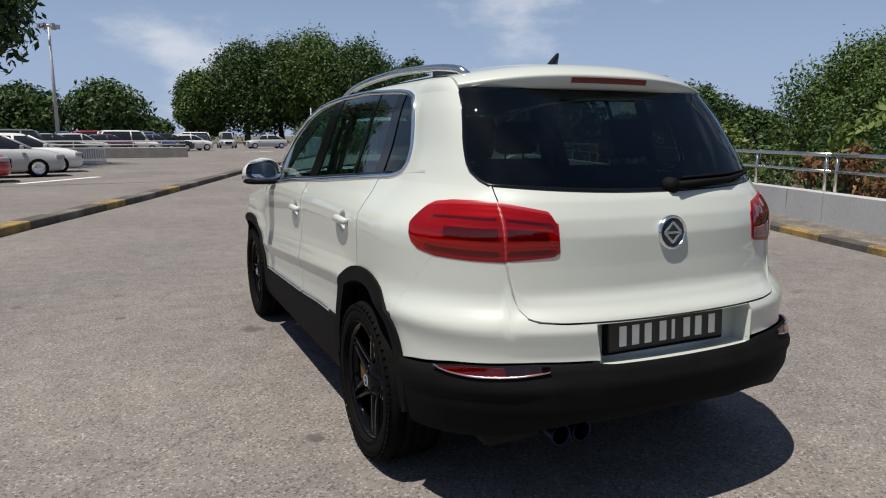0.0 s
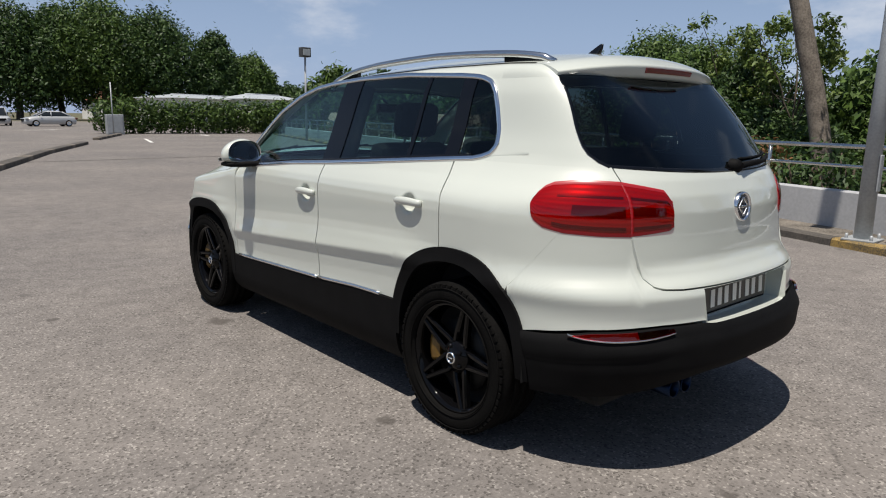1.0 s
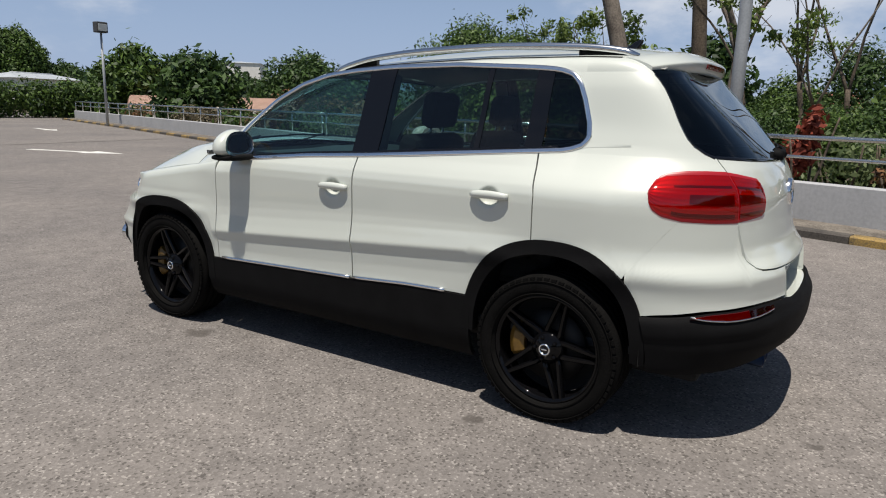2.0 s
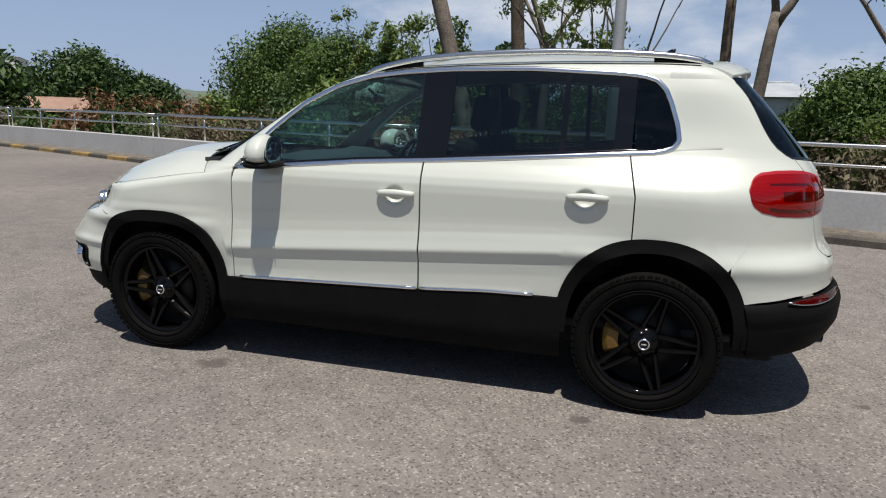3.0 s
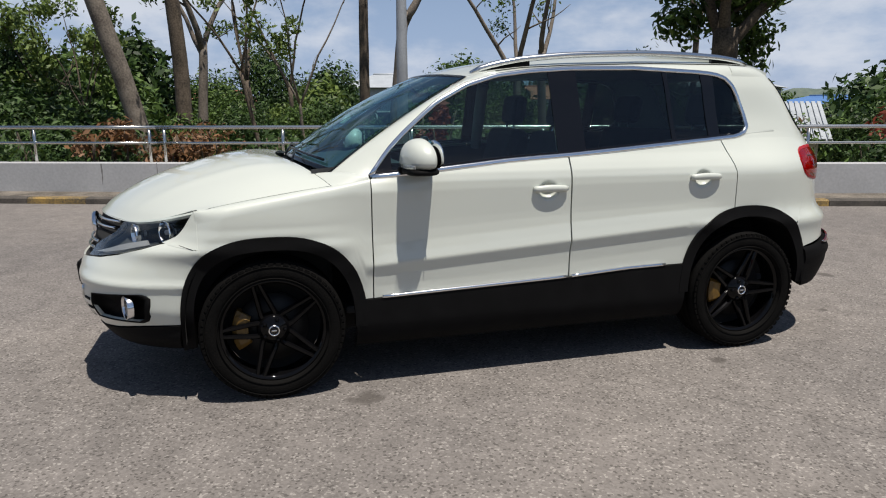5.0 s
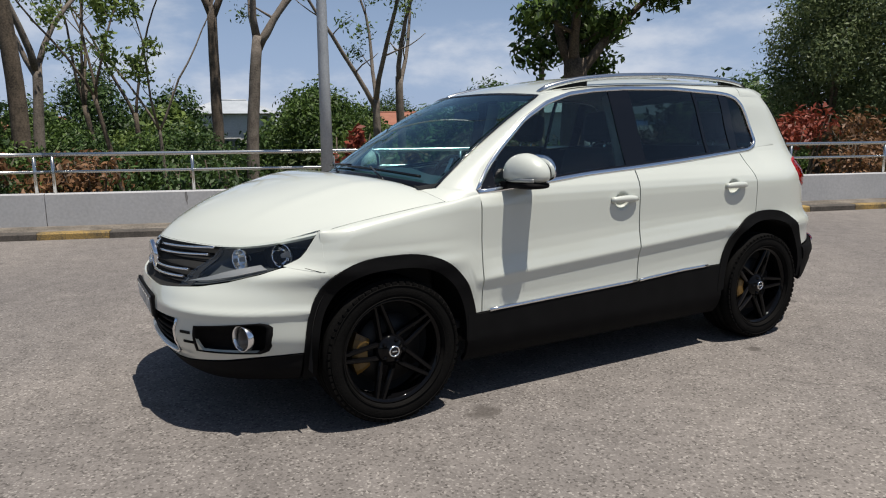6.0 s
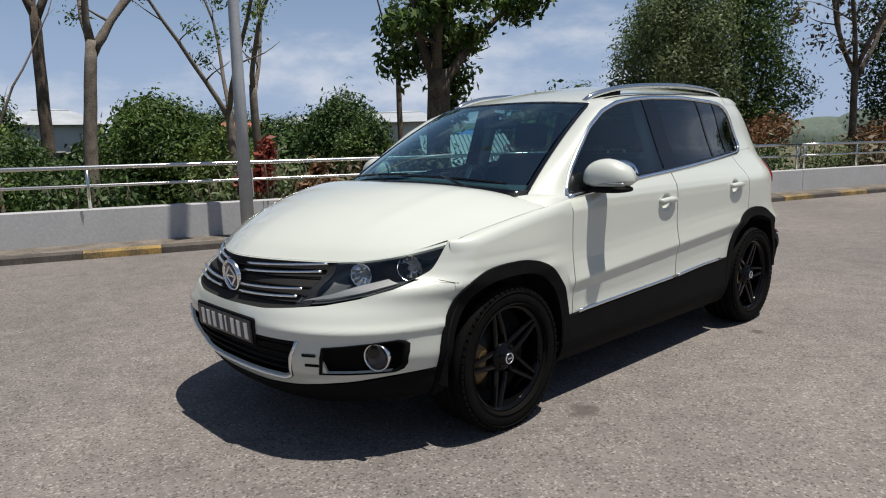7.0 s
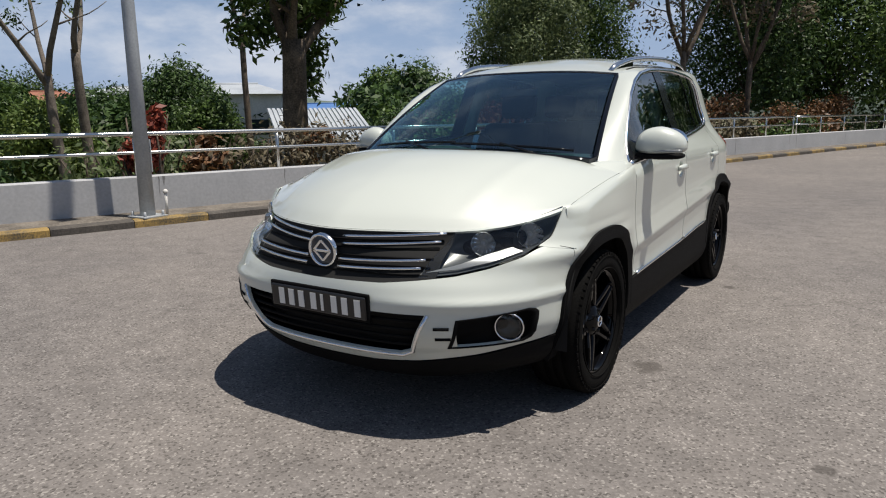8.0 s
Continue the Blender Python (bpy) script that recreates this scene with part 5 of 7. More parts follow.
        k = rear_pinch(z) * (1 - min(1.0, max(0.0, 0.95 - y)) ** 2)
        return Vector((s * (w + k) * math.cos(th) ** (2 / n), y, z))

    GLASS_X = table([(1.15, 0.597), (1.168, 0.604), (1.185, 0.624), (1.215, 0.640), (1.25, 0.642), (1.32, 0.632), (1.40, 0.614), (1.50, 0.590), (1.55, 0.585)], 0.010)
    part("rear_pillar", sheet(60, 30, d_pillar, 0), PAINT, car)

    # cant rail over the windows, from the windscreen to the spoiler
    def cant(u, v):
        y = -0.02 + u * (1.43 + 0.02)
        z0 = CROWN(max(y, 0.065)) + 0.010 if y > 0.065 else 1.512 + 0.0
        a = Vector((s * side_x(max(y, -0.30), z0), y, z0))
        yy = y + 0.14 * smooth01(1.0, 1.43, y)
        c = Vector((s * XR, yy, roof_z(XR, yy)))
        return bez(a, Vector((a.x - s * 0.018, y, c.z - 0.006)), c, v)

    part("roof_rail_panel", sheet(46, 8, cant, 0.006), PAINT, car)

    # upper rear corner, from the rear pillar up to the roof's edge and the spoiler
    def rear_corner(u, v):
        end = rear_y(0.588, 1.512)
        ya = -0.018 + (end + 0.018) * u
        a = Vector((s * side_x(ya, 1.512), ya, 1.512))
        yc = -0.018 - 0.142 * u
        c = Vector((s * XR, yc, roof_z(XR, yc)))
        return bez(a, Vector((a.x - s * 0.008, (ya + yc) / 2, c.z - 0.008)), c, v)

    part("rear_corner_panel", sheet(20, 8, rear_corner, 0.006), PAINT, car)

    # windscreen pillar
    def a_pillar(u, v):
        t = u
        lo, hi = screen_low(1.0), screen_top(1.0)
        a = lo.lerp(hi, t) + Vector((0.004, 0.01, 0.014)) * 4 * t * (1 - t)
        a.x *= s
        z = 1.004 + (1.508 - 1.004) * t
        y = FRONT_EDGE(z)
        b = Vector((s * (side_x(y, z) + 0.002), y + 0.012, z))
        mid = (a + b) / 2 + Vector((s * 0.030, 0.012, 0.014))
        return bez(a, mid, b, v)

    FRONT_EDGE = table([(1.0, 2.14), (1.012, 2.13), (1.137, 2.03), (1.215, 1.95), (1.29, 1.86), (1.362, 1.77), (1.45, 1.60), (1.50, 1.43), (1.515, 1.36)], 0.02)
    part("windscreen_pillar", sheet(30, 8, a_pillar, 0.006), PAINT, car)

    # cowl corner between bonnet, wing and windscreen
    def cowl(u, v):
        def flat(u):
            ex, ez = hood_edge(2.133 + 0.182 * u)
            a = Vector((s * (ex + 0.003), 2.133 + 0.182 * u, ez - 0.0015))
            b = a_pillar(0.025, 1 - u) - Vector((s * 0.002, 0, 0.001))
            return a.lerp(b, v) + Vector((0, 0.004, 0.010)) * 4 * v * (1 - v)

        meet = bonnet_rear(s * (1 - 0.15 * v)) - Vector((0, 0.004, 0.001))
        return flat(u) + (meet - flat(1)) * u ** 3

    part("cowl_panel", sheet(20, 14, cowl, 0), PAINT, car)

    # --- side glass ---
    def pane(y0, y1, name, mat, inset=0.006, gap=0.012):
        def f(u, v):
            y = y0 + (y1 - y0) * u
            lo, hi = BELT(y) + gap, max(BELT(y) + gap + 0.002, CROWN(y) - gap)
            z = lo + (hi - lo) * v
            return on_side(s, y, z, -inset)
        return part(name, sheet(26, 14, f, 0.004), mat, car)

    pane(1.145, 2.095, "side_window", GLASS)
    pane(0.452, 0.985, "side_window", SIDEGLASS)
    pane(0.205, 0.425, "side_window", SIDEGLASS)

    def last_pane(u, v):
        z = 1.190 + (1.508 - 1.190) * v
        y0, y1 = REAR_EDGE(z) + 0.014, 0.135 - 0.02 * (1 - v)
        y = y0 + (y1 - y0) * u
        z2 = min(z, CROWN(max(y, 0.06)) - 0.012)
        z2 = max(z2, BELT(y) + 0.012)
        return on_side(s, y, z2, -0.006)

    part("side_window", sheet(14, 18, last_pane, 0.004), PRIVACY, car)
    # black uprights
    for y0, y1, mat in ((0.985, 1.145, BLACKG), (0.425, 0.452, BLACKG), (0.125, 0.205, BLACKG)):
        def upright(u, v):
            y = y0 + (y1 - y0) * u
            z = BELT(y) + 0.008 + (CROWN(y) - 0.008 - BELT(y) - 0.008) * v
            return on_side(s, y, z, -0.002)
        part("window_pillar", sheet(4, 10, upright, 0.006), mat, car)
    # chrome round the windows
    low = [on_side(s, y, BELT(y) + 0.002, 0.0) for y in np.linspace(2.128, 0.03, 46)]
    bend = [on_side(s, REAR_EDGE(z), z, 0.0) for z in np.linspace(1.185, 1.50, 22)]
    over = [on_side(s, y, CROWN(y), 0.0) for y in np.linspace(0.055, 2.128, 60)]
    strip(low + bend + over, 0.023, 0.007, lambda p: (s, 0, 0.35), CHROME, car, "window_trim", "bright chrome window surround")
    lower = [on_side(s, y, BELT(y) + 0.017, -0.004) for y in np.linspace(2.10, 0.05, 40)]
    strip(lower, 0.012, 0.004, lambda p: (s, 0, 0.35), BLACKG, car, "window_seal")

    # --- lower cladding: sill, wheel arch lips, chrome sill strip ---
    def sill(u, v):
        y = 0.385 + u * (2.215 - 0.385)
        z = 0.185 + (SILL(y) - 0.004 - 0.185) * v
        return on_side(s, y, z, 0.010 - 0.035 * max(0, 0.25 - v))

    part("sill_cladding", sheet(24, 12, sill, 0.02), CLAD, car)
    strip([on_side(s, y, SILL(y) + 0.004, 0.008) for y in np.linspace(0.52, 1.083, 14)], 0.016, 0.006, lambda p: (s, 0, 0.2), CHROME, car, "sill_trim", "chrome sill strip")
    strip([on_side(s, y, SILL(y) + 0.004, 0.008) for y in np.linspace(1.103, 2.09, 18)], 0.016, 0.006, lambda p: (s, 0, 0.2), CHROME, car, "sill_trim", "chrome sill strip")
    for cy, fn, base, ry, rz, a0, a1 in ((-0.005, arch_r, 0.345, 0.425, 0.455, -0.02, math.pi + 0.02), (2.59, arch_f, 0.315, 0.425, 0.445, -0.10, math.pi + 0.02)):
        def lip(u, v):
            a = a0 + (a1 - a0) * u
            k = 1.004 - 0.135 * v
            c, sn = math.cos(a), math.sin(a)
            e = 2 / (2.3 if cy < 1 else 2.85 if c > 0 else 2.45)
            y = cy + ry * k * math.copysign(abs(c) ** e, c)
            z = base + rz * k * math.copysign(abs(sn) ** e, sn)
            x = side_x(min(y, 3.0), max(z, 0.25)) + 0.012 - 0.004 * v
            return Vector((s * x, y, z))
        part("wheel_arch_trim", sheet(44, 3, lip, 0.05), CLAD, car)

        def lining(u, v):
            a = -0.03 + (math.pi + 0.06) * u
            c, sn = math.cos(a), math.sin(a)
            k = 0.955
            e = 2 / (2.3 if cy < 1 else 2.85 if c > 0 else 2.45)
            return Vector((s * (0.868 - 0.36 * v), cy + ry * k * math.copysign(abs(c) ** e, c), base + rz * k * math.copysign(abs(sn) ** e, sn)))
        part("wheel_well_side", sheet(24, 4, lambda u, v: Vector((s * 0.52, cy + ry * 0.96 * (2 * u - 1), 0.26 + (arch_r(-0.005 + 0.425 * 0.96 * (2 * u - 1)) - 0.26) * v)), 0), SHADOWY, car)
        part("wheel_well", sheet(32, 3, lining, 0, False, Vector((s * 0.7, cy, 0.3))), SHADOWY, car)

    # --- door handles ---
    for hy, hz, owner in ((1.215, 0.922, fd), (0.300, 0.957, rd)):
        x = side_x(hy, hz)
        bm = bmesh.new()
        pts = []
        for k in range(13):
            t = k / 12
            pts.append((s * (x + 0.004 + 0.014 * math.sin(math.pi * t) ** 0.5), hy - 0.092 + 0.184 * t, hz + 0.012 + 0.004 * math.sin(math.pi * t)))
        tube(bm, pts, [0.009 + 0.006 * math.sin(math.pi * (k + 1) / 14) ** 0.6 for k in range(13)], 12)
        for v in bm.verts:
            v.co.z = hz + 0.014 + (v.co.z - hz - 0.014) * 1.25
        part("handle", bm, PAINT, owner, smooth=True)

    # --- door mirror ---
    mir = new("mirror")
    mir.parent = car
    bm = bmesh.new()
    bmesh.ops.create_uvsphere(bm, u_segments=28, v_segments=18, radius=1.0)
    for v in bm.verts:
        q = v.co.copy()
        e = 0.86
        q = Vector([math.copysign(abs(c) ** e, c) for c in q])
        # domed shell, flat at the back where the glass sits
        y = q.y * 0.085 if q.y > 0 else q.y * 0.055
        tap = 1 - 0.20 * max(0, q.x)
        v.co = Vector((s * (0.925 + q.x * 0.125), 1.905 + y - 0.02 * q.x, 1.090 + (q.z * 0.108 * tap if q.z > 0 else q.z * 0.042)))
    back = bm.copy()
    bmesh.ops.bisect_plane(bm, geom=bm.verts[:] + bm.edges[:] + bm.faces[:], plane_co=(s * 0.925, 1.862, 1.09), plane_no=(s * 0.16, 1, 0), clear_inner=True)
    bmesh.ops.bisect_plane(back, geom=back.verts[:] + back.edges[:] + back.faces[:], plane_co=(s * 0.925, 1.862, 1.09), plane_no=(s * 0.16, 1, 0), clear_outer=True)
    part("mirror_shell", bm, PAINT, mir, smooth=True)
    part("mirror_surround", back, CLAD, mir, "black surround of the mirror glass", smooth=True)
    bm = bmesh.new()
    bmesh.ops.create_uvsphere(bm, u_segments=24, v_segments=12, radius=1.0)
    for v in bm.verts:
        q = Vector([math.copysign(abs(c) ** 0.72, c) for c in v.co])
        v.co = Vector((s * (0.915 + q.x * 0.127), 1.905 + q.y * 0.080, 1.046 + q.z * 0.020))
    part("mirror_base", bm, CLAD, mir, smooth=True)
    part("mirror_arm", boxed((min(s * 0.80, s * 0.86), 1.87, 1.030), (max(s * 0.80, s * 0.86), 1.99, 1.062), 0.008), CLAD, mir)
    ind = strip([(s * (0.86 + 0.18 * t), 1.905 + 0.082 * math.cos(1.1 * (t - 0.25)), 1.072) for t in np.linspace(0, 1, 12)], 0.020, 0.004, lambda p: (s * 0.3, 1, 0), LENS, mir, "indicator", "clear indicator strip")
    strip([(s * (0.86 + 0.18 * t), 1.903 + 0.082 * math.cos(1.1 * (t - 0.25)), 1.072) for t in np.linspace(0, 1, 12)], 0.017, 0.002, lambda p: (s * 0.3, 1, 0), SILVERREF, ind, "reflector")
    bm = bmesh.new()
    lathe(bm, [(0.001, 0.0), (0.6, 0.0), (0.95, 0.0), (1.0, -0.04)], "y", 24)
    for v in bm.verts:
        e = 0.8
        v.co = Vector((s * (0.925 + math.copysign(abs(v.co.x) ** e, v.co.x) * 0.112), 1.848 + v.co.y * 0.1 - 0.02 * v.co.x, 1.122 + (1 if v.co.z > 0 else 0.5) * math.copysign(abs(v.co.z) ** e, v.co.z) * 0.088 - 0.02))
    part("mirror_glass", bm, plain("mirror_silver", (0.8, 0.82, 0.84), 0.02, 1.0) if "mirror_silver" not in bpy.data.materials else bpy.data.materials["mirror_silver"], mir)
    # black triangle at the foot of the window
    def tri(u, v):
        y = 2.02 + 0.085 * u
        lo, hi = BELT(y) + 0.008, max(BELT(y) + 0.010, CROWN(y) - 0.010)
        return on_side(s, y, lo + (hi - lo) * v, 0.001)
    part("mirror_triangle", sheet(6, 6, tri, 0.004), BLACKG, car)

    # --- roof bar ---
    bm = bmesh.new()
    pts, rads = [], []
    for k in range(33):
        t = k / 32
        y = -0.20 + 1.72 * t
        h = 0.058 * (math.sin(math.pi * t) ** 0.45) - 0.006
        x = 0.548 - 0.035 * (2 * t - 1) ** 2 * (1 if t > 0.5 else 1.1)
        pts.append((s * x, y, roof_z(x, y) + h))
        rads.append(0.017)
    tube(bm, pts, rads, 10)
    bar = part("roof_bar", bm, ALU, car, "satin aluminium roof bar", smooth=True)
    for y0, y1 in ((-0.185, 0.06), (1.20, 1.43)):
        bm = bmesh.new()
        rows = []
        for k in range(9):
            y = y0 + (y1 - y0) * k / 8
            t = (y + 0.20) / 1.72
            h = 0.058 * (math.sin(math.pi * t) ** 0.45) - 0.010
            x = 0.548 - 0.035 * (2 * t - 1) ** 2 * (1 if t > 0.5 else 1.1)
            rows.append([bm.verts.new((s * (x + dx), y, roof_z(x, y) + dz)) for dx, dz in ((-0.011, -0.006), (0.011, -0.006), (0.011, h), (-0.011, h))])
        for a, b in zip(rows, rows[1:]):
            for k in range(4):
                bm.faces.new((a[k], a[(k + 1) % 4], b[(k + 1) % 4], b[k]))
        bm.faces.new(rows[0][::-1])
        bm.faces.new(rows[-1])
        part("bar_foot", bm, BLACKG, bar)

    # --- tail lamp: body side piece ---
    LAMP_LO = table([(0.0, 1.036), (0.02, 1.000), (0.06, 0.974), (0.15, 0.951), (0.35, 0.935), (0.7, 0.928), (1.0, 0.926)], 0.015)
    LAMP_HI = table([(0.0, 1.042), (0.02, 1.070), (0.06, 1.090), (0.15, 1.104), (0.4, 1.112), (0.7, 1.113), (1.0, 1.110)], 0.015)

    def tail_out(u, v, proud):
        z = LAMP_LO(u) + (LAMP_HI(u) - LAMP_LO(u)) * v
        n, ln = TAILN(z), TAILL(z)
        yr = TAIL(z) + ln
        w = WID(z) - rear_pinch(z)
        th1 = math.acos(min(1.0, (0.6027 / w) ** (n / 2)))
        th0 = math.asin(min(1.0, ((yr + 0.378) / ln)) ** (n / 2))
        th = th0 + (th1 - th0) * u
        y = yr - ln * math.sin(th) ** (2 / n)
        k = rear_pinch(z) * (1 - min(1.0, max(0.0, 0.95 - y)) ** 2)
        p = Vector((s * (w + k) * math.cos(th) ** (2 / n), y, z))
        return p + Vector((s * math.cos(th), -math.sin(th), 0)).normalized() * proud

    tl = new("tail_lamp")
    tl.parent = car
    part("lens", sheet(44, 14, lambda u, v: tail_out(0.008 + 0.984 * u, 0.025 + 0.95 * v, 0.006 + 0.004 * math.sin(math.pi * v)), 0.006), REDLENS, tl, "glossy red lens")
    part("housing", sheet(44, 40, lambda u, v: tail_out(u, -0.05 + 1.10 * v, 0.0010 + 0.0016 * math.sin(v * 31) ** 2), 0.003), REDIN, tl)
    for u0, u1, v0, v1 in ((0.42, 0.95, 0.36, 0.56), (0.24, 0.95, 0.08, 0.15), (0.24, 0.95, 0.72, 0.76)):
        part("light_bar", sheet(24, 4, lambda u, v: tail_out(u0 + (u1 - u0) * u, v0 + (v1 - v0) * v, 0.0048), 0.003), plain("deep_red_bar", (0.10, 0.004, 0.006), 0.3) if "deep_red_bar" not in bpy.data.materials else bpy.data.materials["deep_red_bar"], tl)

    def tail_in(u, v, proud):
        x = 0.6012 - (0.6012 - 0.440) * u
        lo = 0.928 + 0.016 * u + 0.008 * smooth01(0.9, 1, u)
        hi = 1.109 - 0.032 * u - 0.034 * smooth01(0.84, 1, u) ** 1.4
        z = lo + (hi - lo) * v
        return Vector((s * x, rear_y(x, z) - proud, z))

    ti = new("tail_lamp")
    ti.parent = car
    part("lens", sheet(12, 12, lambda u, v: tail_in(0.004 + 0.97 * u, 0.025 + 0.95 * v, 0.006 + 0.004 * math.sin(math.pi * v)), 0.006), REDLENS, ti, "glossy red lens")
    part("housing", sheet(20, 40, lambda u, v: tail_in(-0.01 + 1.03 * u, -0.05 + 1.10 * v, 0.0010 + 0.0016 * math.sin(v * 31) ** 2), 0.003), REDIN, ti)

    for u0, u1, v0, v1 in ((0.04, 0.80, 0.38, 0.57), (0.04, 0.92, 0.08, 0.15), (0.04, 0.92, 0.72, 0.76)):
        part("light_bar", sheet(16, 4, lambda u, v: tail_in(u0 + (u1 - u0) * u, v0 + (v1 - v0) * v, 0.0048), 0.003), bpy.data.materials["deep_red_bar"], ti)

    # --- headlamp ---
    HL_LO = [(0.435, 0.640), (0.56, 0.655), (0.66, 0.680), (0.745, 0.716), (0.792, 0.772), (0.806, 0.866)]
    HL_HI = [(0.500, 0.810), (0.57, 0.815), (0.65, 0.828), (0.72, 0.846), (0.77, 0.868), (0.808, 0.889)]

    def hl(u, v, inset):
        k = u * 5
        i = min(4, int(k))
        t = k - i
        a = [HL_LO[i][j] + (HL_LO[i + 1][j] - HL_LO[i][j]) * t for j in (0, 1)]
        b = [HL_HI[i][j] + (HL_HI[i + 1][j] - HL_HI[i][j]) * t for j in (0, 1)]
        x, z = a[0] + (b[0] - a[0]) * v, a[1] + (b[1] - a[1]) * v
        y = front_y(x, z)
        return Vector((s * (x - inset * 0.35), y - inset, z))

    lamp_h = new("headlamp")
    lamp_h.parent = car
    part("lens", sheet(24, 12, lambda u, v: hl(u, v, -0.002), 0.008), LENS, lamp_h, "clear lamp cover")
    part("housing", sheet(24, 12, lambda u, v: hl(u, v, 0.014 + 0.125 * math.sin(math.pi * u) ** 0.4 * math.sin(math.pi * v) ** 0.5), 0.0), GREYREF, lamp_h, "dark grey lamp housing")
    for bx, bz, by, r in ((0.590, 0.755, front_y(0.590, 0.755) - 0.030, 0.048), (0.722, 0.779, front_y(0.722, 0.779) - 0.038, 0.052)):
        turn = pose(s * bx, by, bz, 0, 0, -s * (22 if bx < 0.6 else 32))
        bm = lathe(bmesh.new(), [(r * 1.03, 0.010), (r * 1.02, 0.016), (r * 0.99, 0.014), (r * 0.86, -0.008), (r * 0.55, -0.024), (r * 0.2, -0.032), (0.001, -0.033)], "y", 14, turn)
        for f in bm.faces:
            f.smooth = False
        bowl = part("reflector", bm, BOWL, lamp_h, "bright silver reflector bowl")
        bm = lathe(bmesh.new(), [(0.001, 0.012), (0.010, 0.008), (0.013, -0.02), (0.013, -0.04)], "y", 12, turn)
        part("bulb", bm, SILVERREF, bowl)
    part("indicator", sheet(20, 5, lambda u, v: hl(0.02 + 0.56 * u, 0.10 + 0.22 * min(1.0, u / 0.62, (1 - u) / 0.16 + 0.02) * v, 0.016), 0.01), SILVERREF, lamp_h, "silver indicator reflector along the lower edge")

    # --- fog lamp in its black surround ---
    FOG = [(0.565, 0.358), (0.588, 0.486), (0.785, 0.510), (0.798, 0.504), (0.805, 0.490), (0.804, 0.455), (0.797, 0.405), (0.786, 0.380), (0.768, 0.366)]
    fogp = []
    for (x0, z0), (x1, z1) in zip(FOG, FOG[1:] + FOG[:1]):
        n = max(1, int(math.hypot(x1 - x0, z1 - z0) / 0.02))
        fogp += [(x0 + (x1 - x0) * i / n, z0 + (z1 - z0) * i / n) for i in range(n)]
    fcx, fcz = 0.70, 0.44
    bm = bmesh.new()
    rings = []
    for k, depth in ((1.0, 0.0), (0.992, 0.004), (0.90, 0.004), (0.89, -0.012), (0.86, -0.036), (0.5, -0.046), (0.01, -0.048)):
        ring = []
        for x, z in fogp:
            x, z = fcx + (x - fcx) * k, fcz + (z - fcz) * k
            th = math.acos(min(1.0, x / WID(0.45)) ** (NOSEN(0.45) / 2))
            q = 2 / NOSEN(z)
            ring.append(bm.verts.new((s * (WID(z) * math.cos(th) ** q + depth * math.cos(th)), NOSE(z) - NOSEL(z) + NOSEL(z) * math.sin(th) ** q + depth * math.sin(th), z)))
        rings.append(ring)
    for ra, rb in zip(rings, rings[1:]):
        for i in range(len(ra)):
            bm.faces.new((ra[i], ra[(i + 1) % len(ra)], rb[(i + 1) % len(ra)], rb[i])).smooth = True
    fog = part("fog_lamp_surround", bm, CLAD, car)
    tf = pose(s * 0.732, front_y(0.732, 0.440) - 0.024, 0.440, 0, 0, -s * 22)
    part("fog_lamp_ring", lathe(bmesh.new(), [(0.057, -0.02), (0.058, 0.004), (0.0555, 0.008), (0.052, 0.005), (0.051, -0.01)], "y", 32, tf), CHROME, fog, "chrome ring")
    part("fog_lamp_bowl", lathe(bmesh.new(), [(0.051, -0.004), (0.042, -0.022), (0.02, -0.034), (0.001, -0.036)], "y", 28, tf), FOGREF, fog)
    part("fog_lamp_glass", lathe(bmesh.new(), [(0.001, 0.006), (0.03, 0.004), (0.052, -0.002)], "y", 28, tf), LENS, fog, smooth=True)
    for z in (0.405, 0.450):
        pth = [(s * x, front_y(x, z) + 0.002, z + 0.02 * (x - 0.5)) for x in np.linspace(0.515, 0.568, 5)]
        strip(pth, 0.012, 0.004, lambda p: (0, 1, 0), CLAD, car, "bumper_fin")

# --- bonnet ---
HOODFRONT = table([(0.0, 0.818), (0.3, 0.815), (0.48, 0.813), (0.57, 0.817), (0.65, 0.829), (0.72, 0.846), (0.78, 0.868), (0.83, 0.892)], 0.03)


def bonnet(u, v):
    p = 2 * u - 1
    a = abs(p)
    rear = bonnet_rear(p)
    x = p * 0.823
    front = Vector((x, front_y(x, HOODFRONT(abs(x))) - 0.004, HOODFRONT(abs(x))))
    q = v
    r = rear.lerp(front, q)
    bulge = (0.095 - 0.089 * a ** 3.2) * (1 - abs(2 * q - 1) ** 2.6)
    lip = -0.010 * smooth01(0.93, 1, q)
    crease = 0.0055 * math.exp(-((a - (0.70 - 0.12 * q)) / 0.045) ** 2) * math.sin(math.pi * min(1, q * 1.02)) ** 0.6
    return r + Vector((0, 0.0, bulge + crease + lip))


part("bonnet", sheet(64, 40, bonnet, 0.014), PAINT, car)

# --- roof ---
def roof(u, v):
    x = (2 * u - 1) * XR
    y1 = 1.70 - 0.13 * (x / XR) ** 2 + 0.004
    y0 = roof_end(x)
    y = y0 + (y1 - y0) * v
    return Vector((x, y, roof_z(x, y) + 0.001))


part("roof", sheet(28, 36, roof, 0.008), PAINT, car)
for s in (-1, 1):
    strip([(s * (XR - 0.004), y, roof_z(XR - 0.004, y) + 0.0005) for y in np.linspace(-0.15, 1.40, 24)], 0.014, 0.003, lambda p: (0, 0, 1), CLAD, car, "roof_seam")


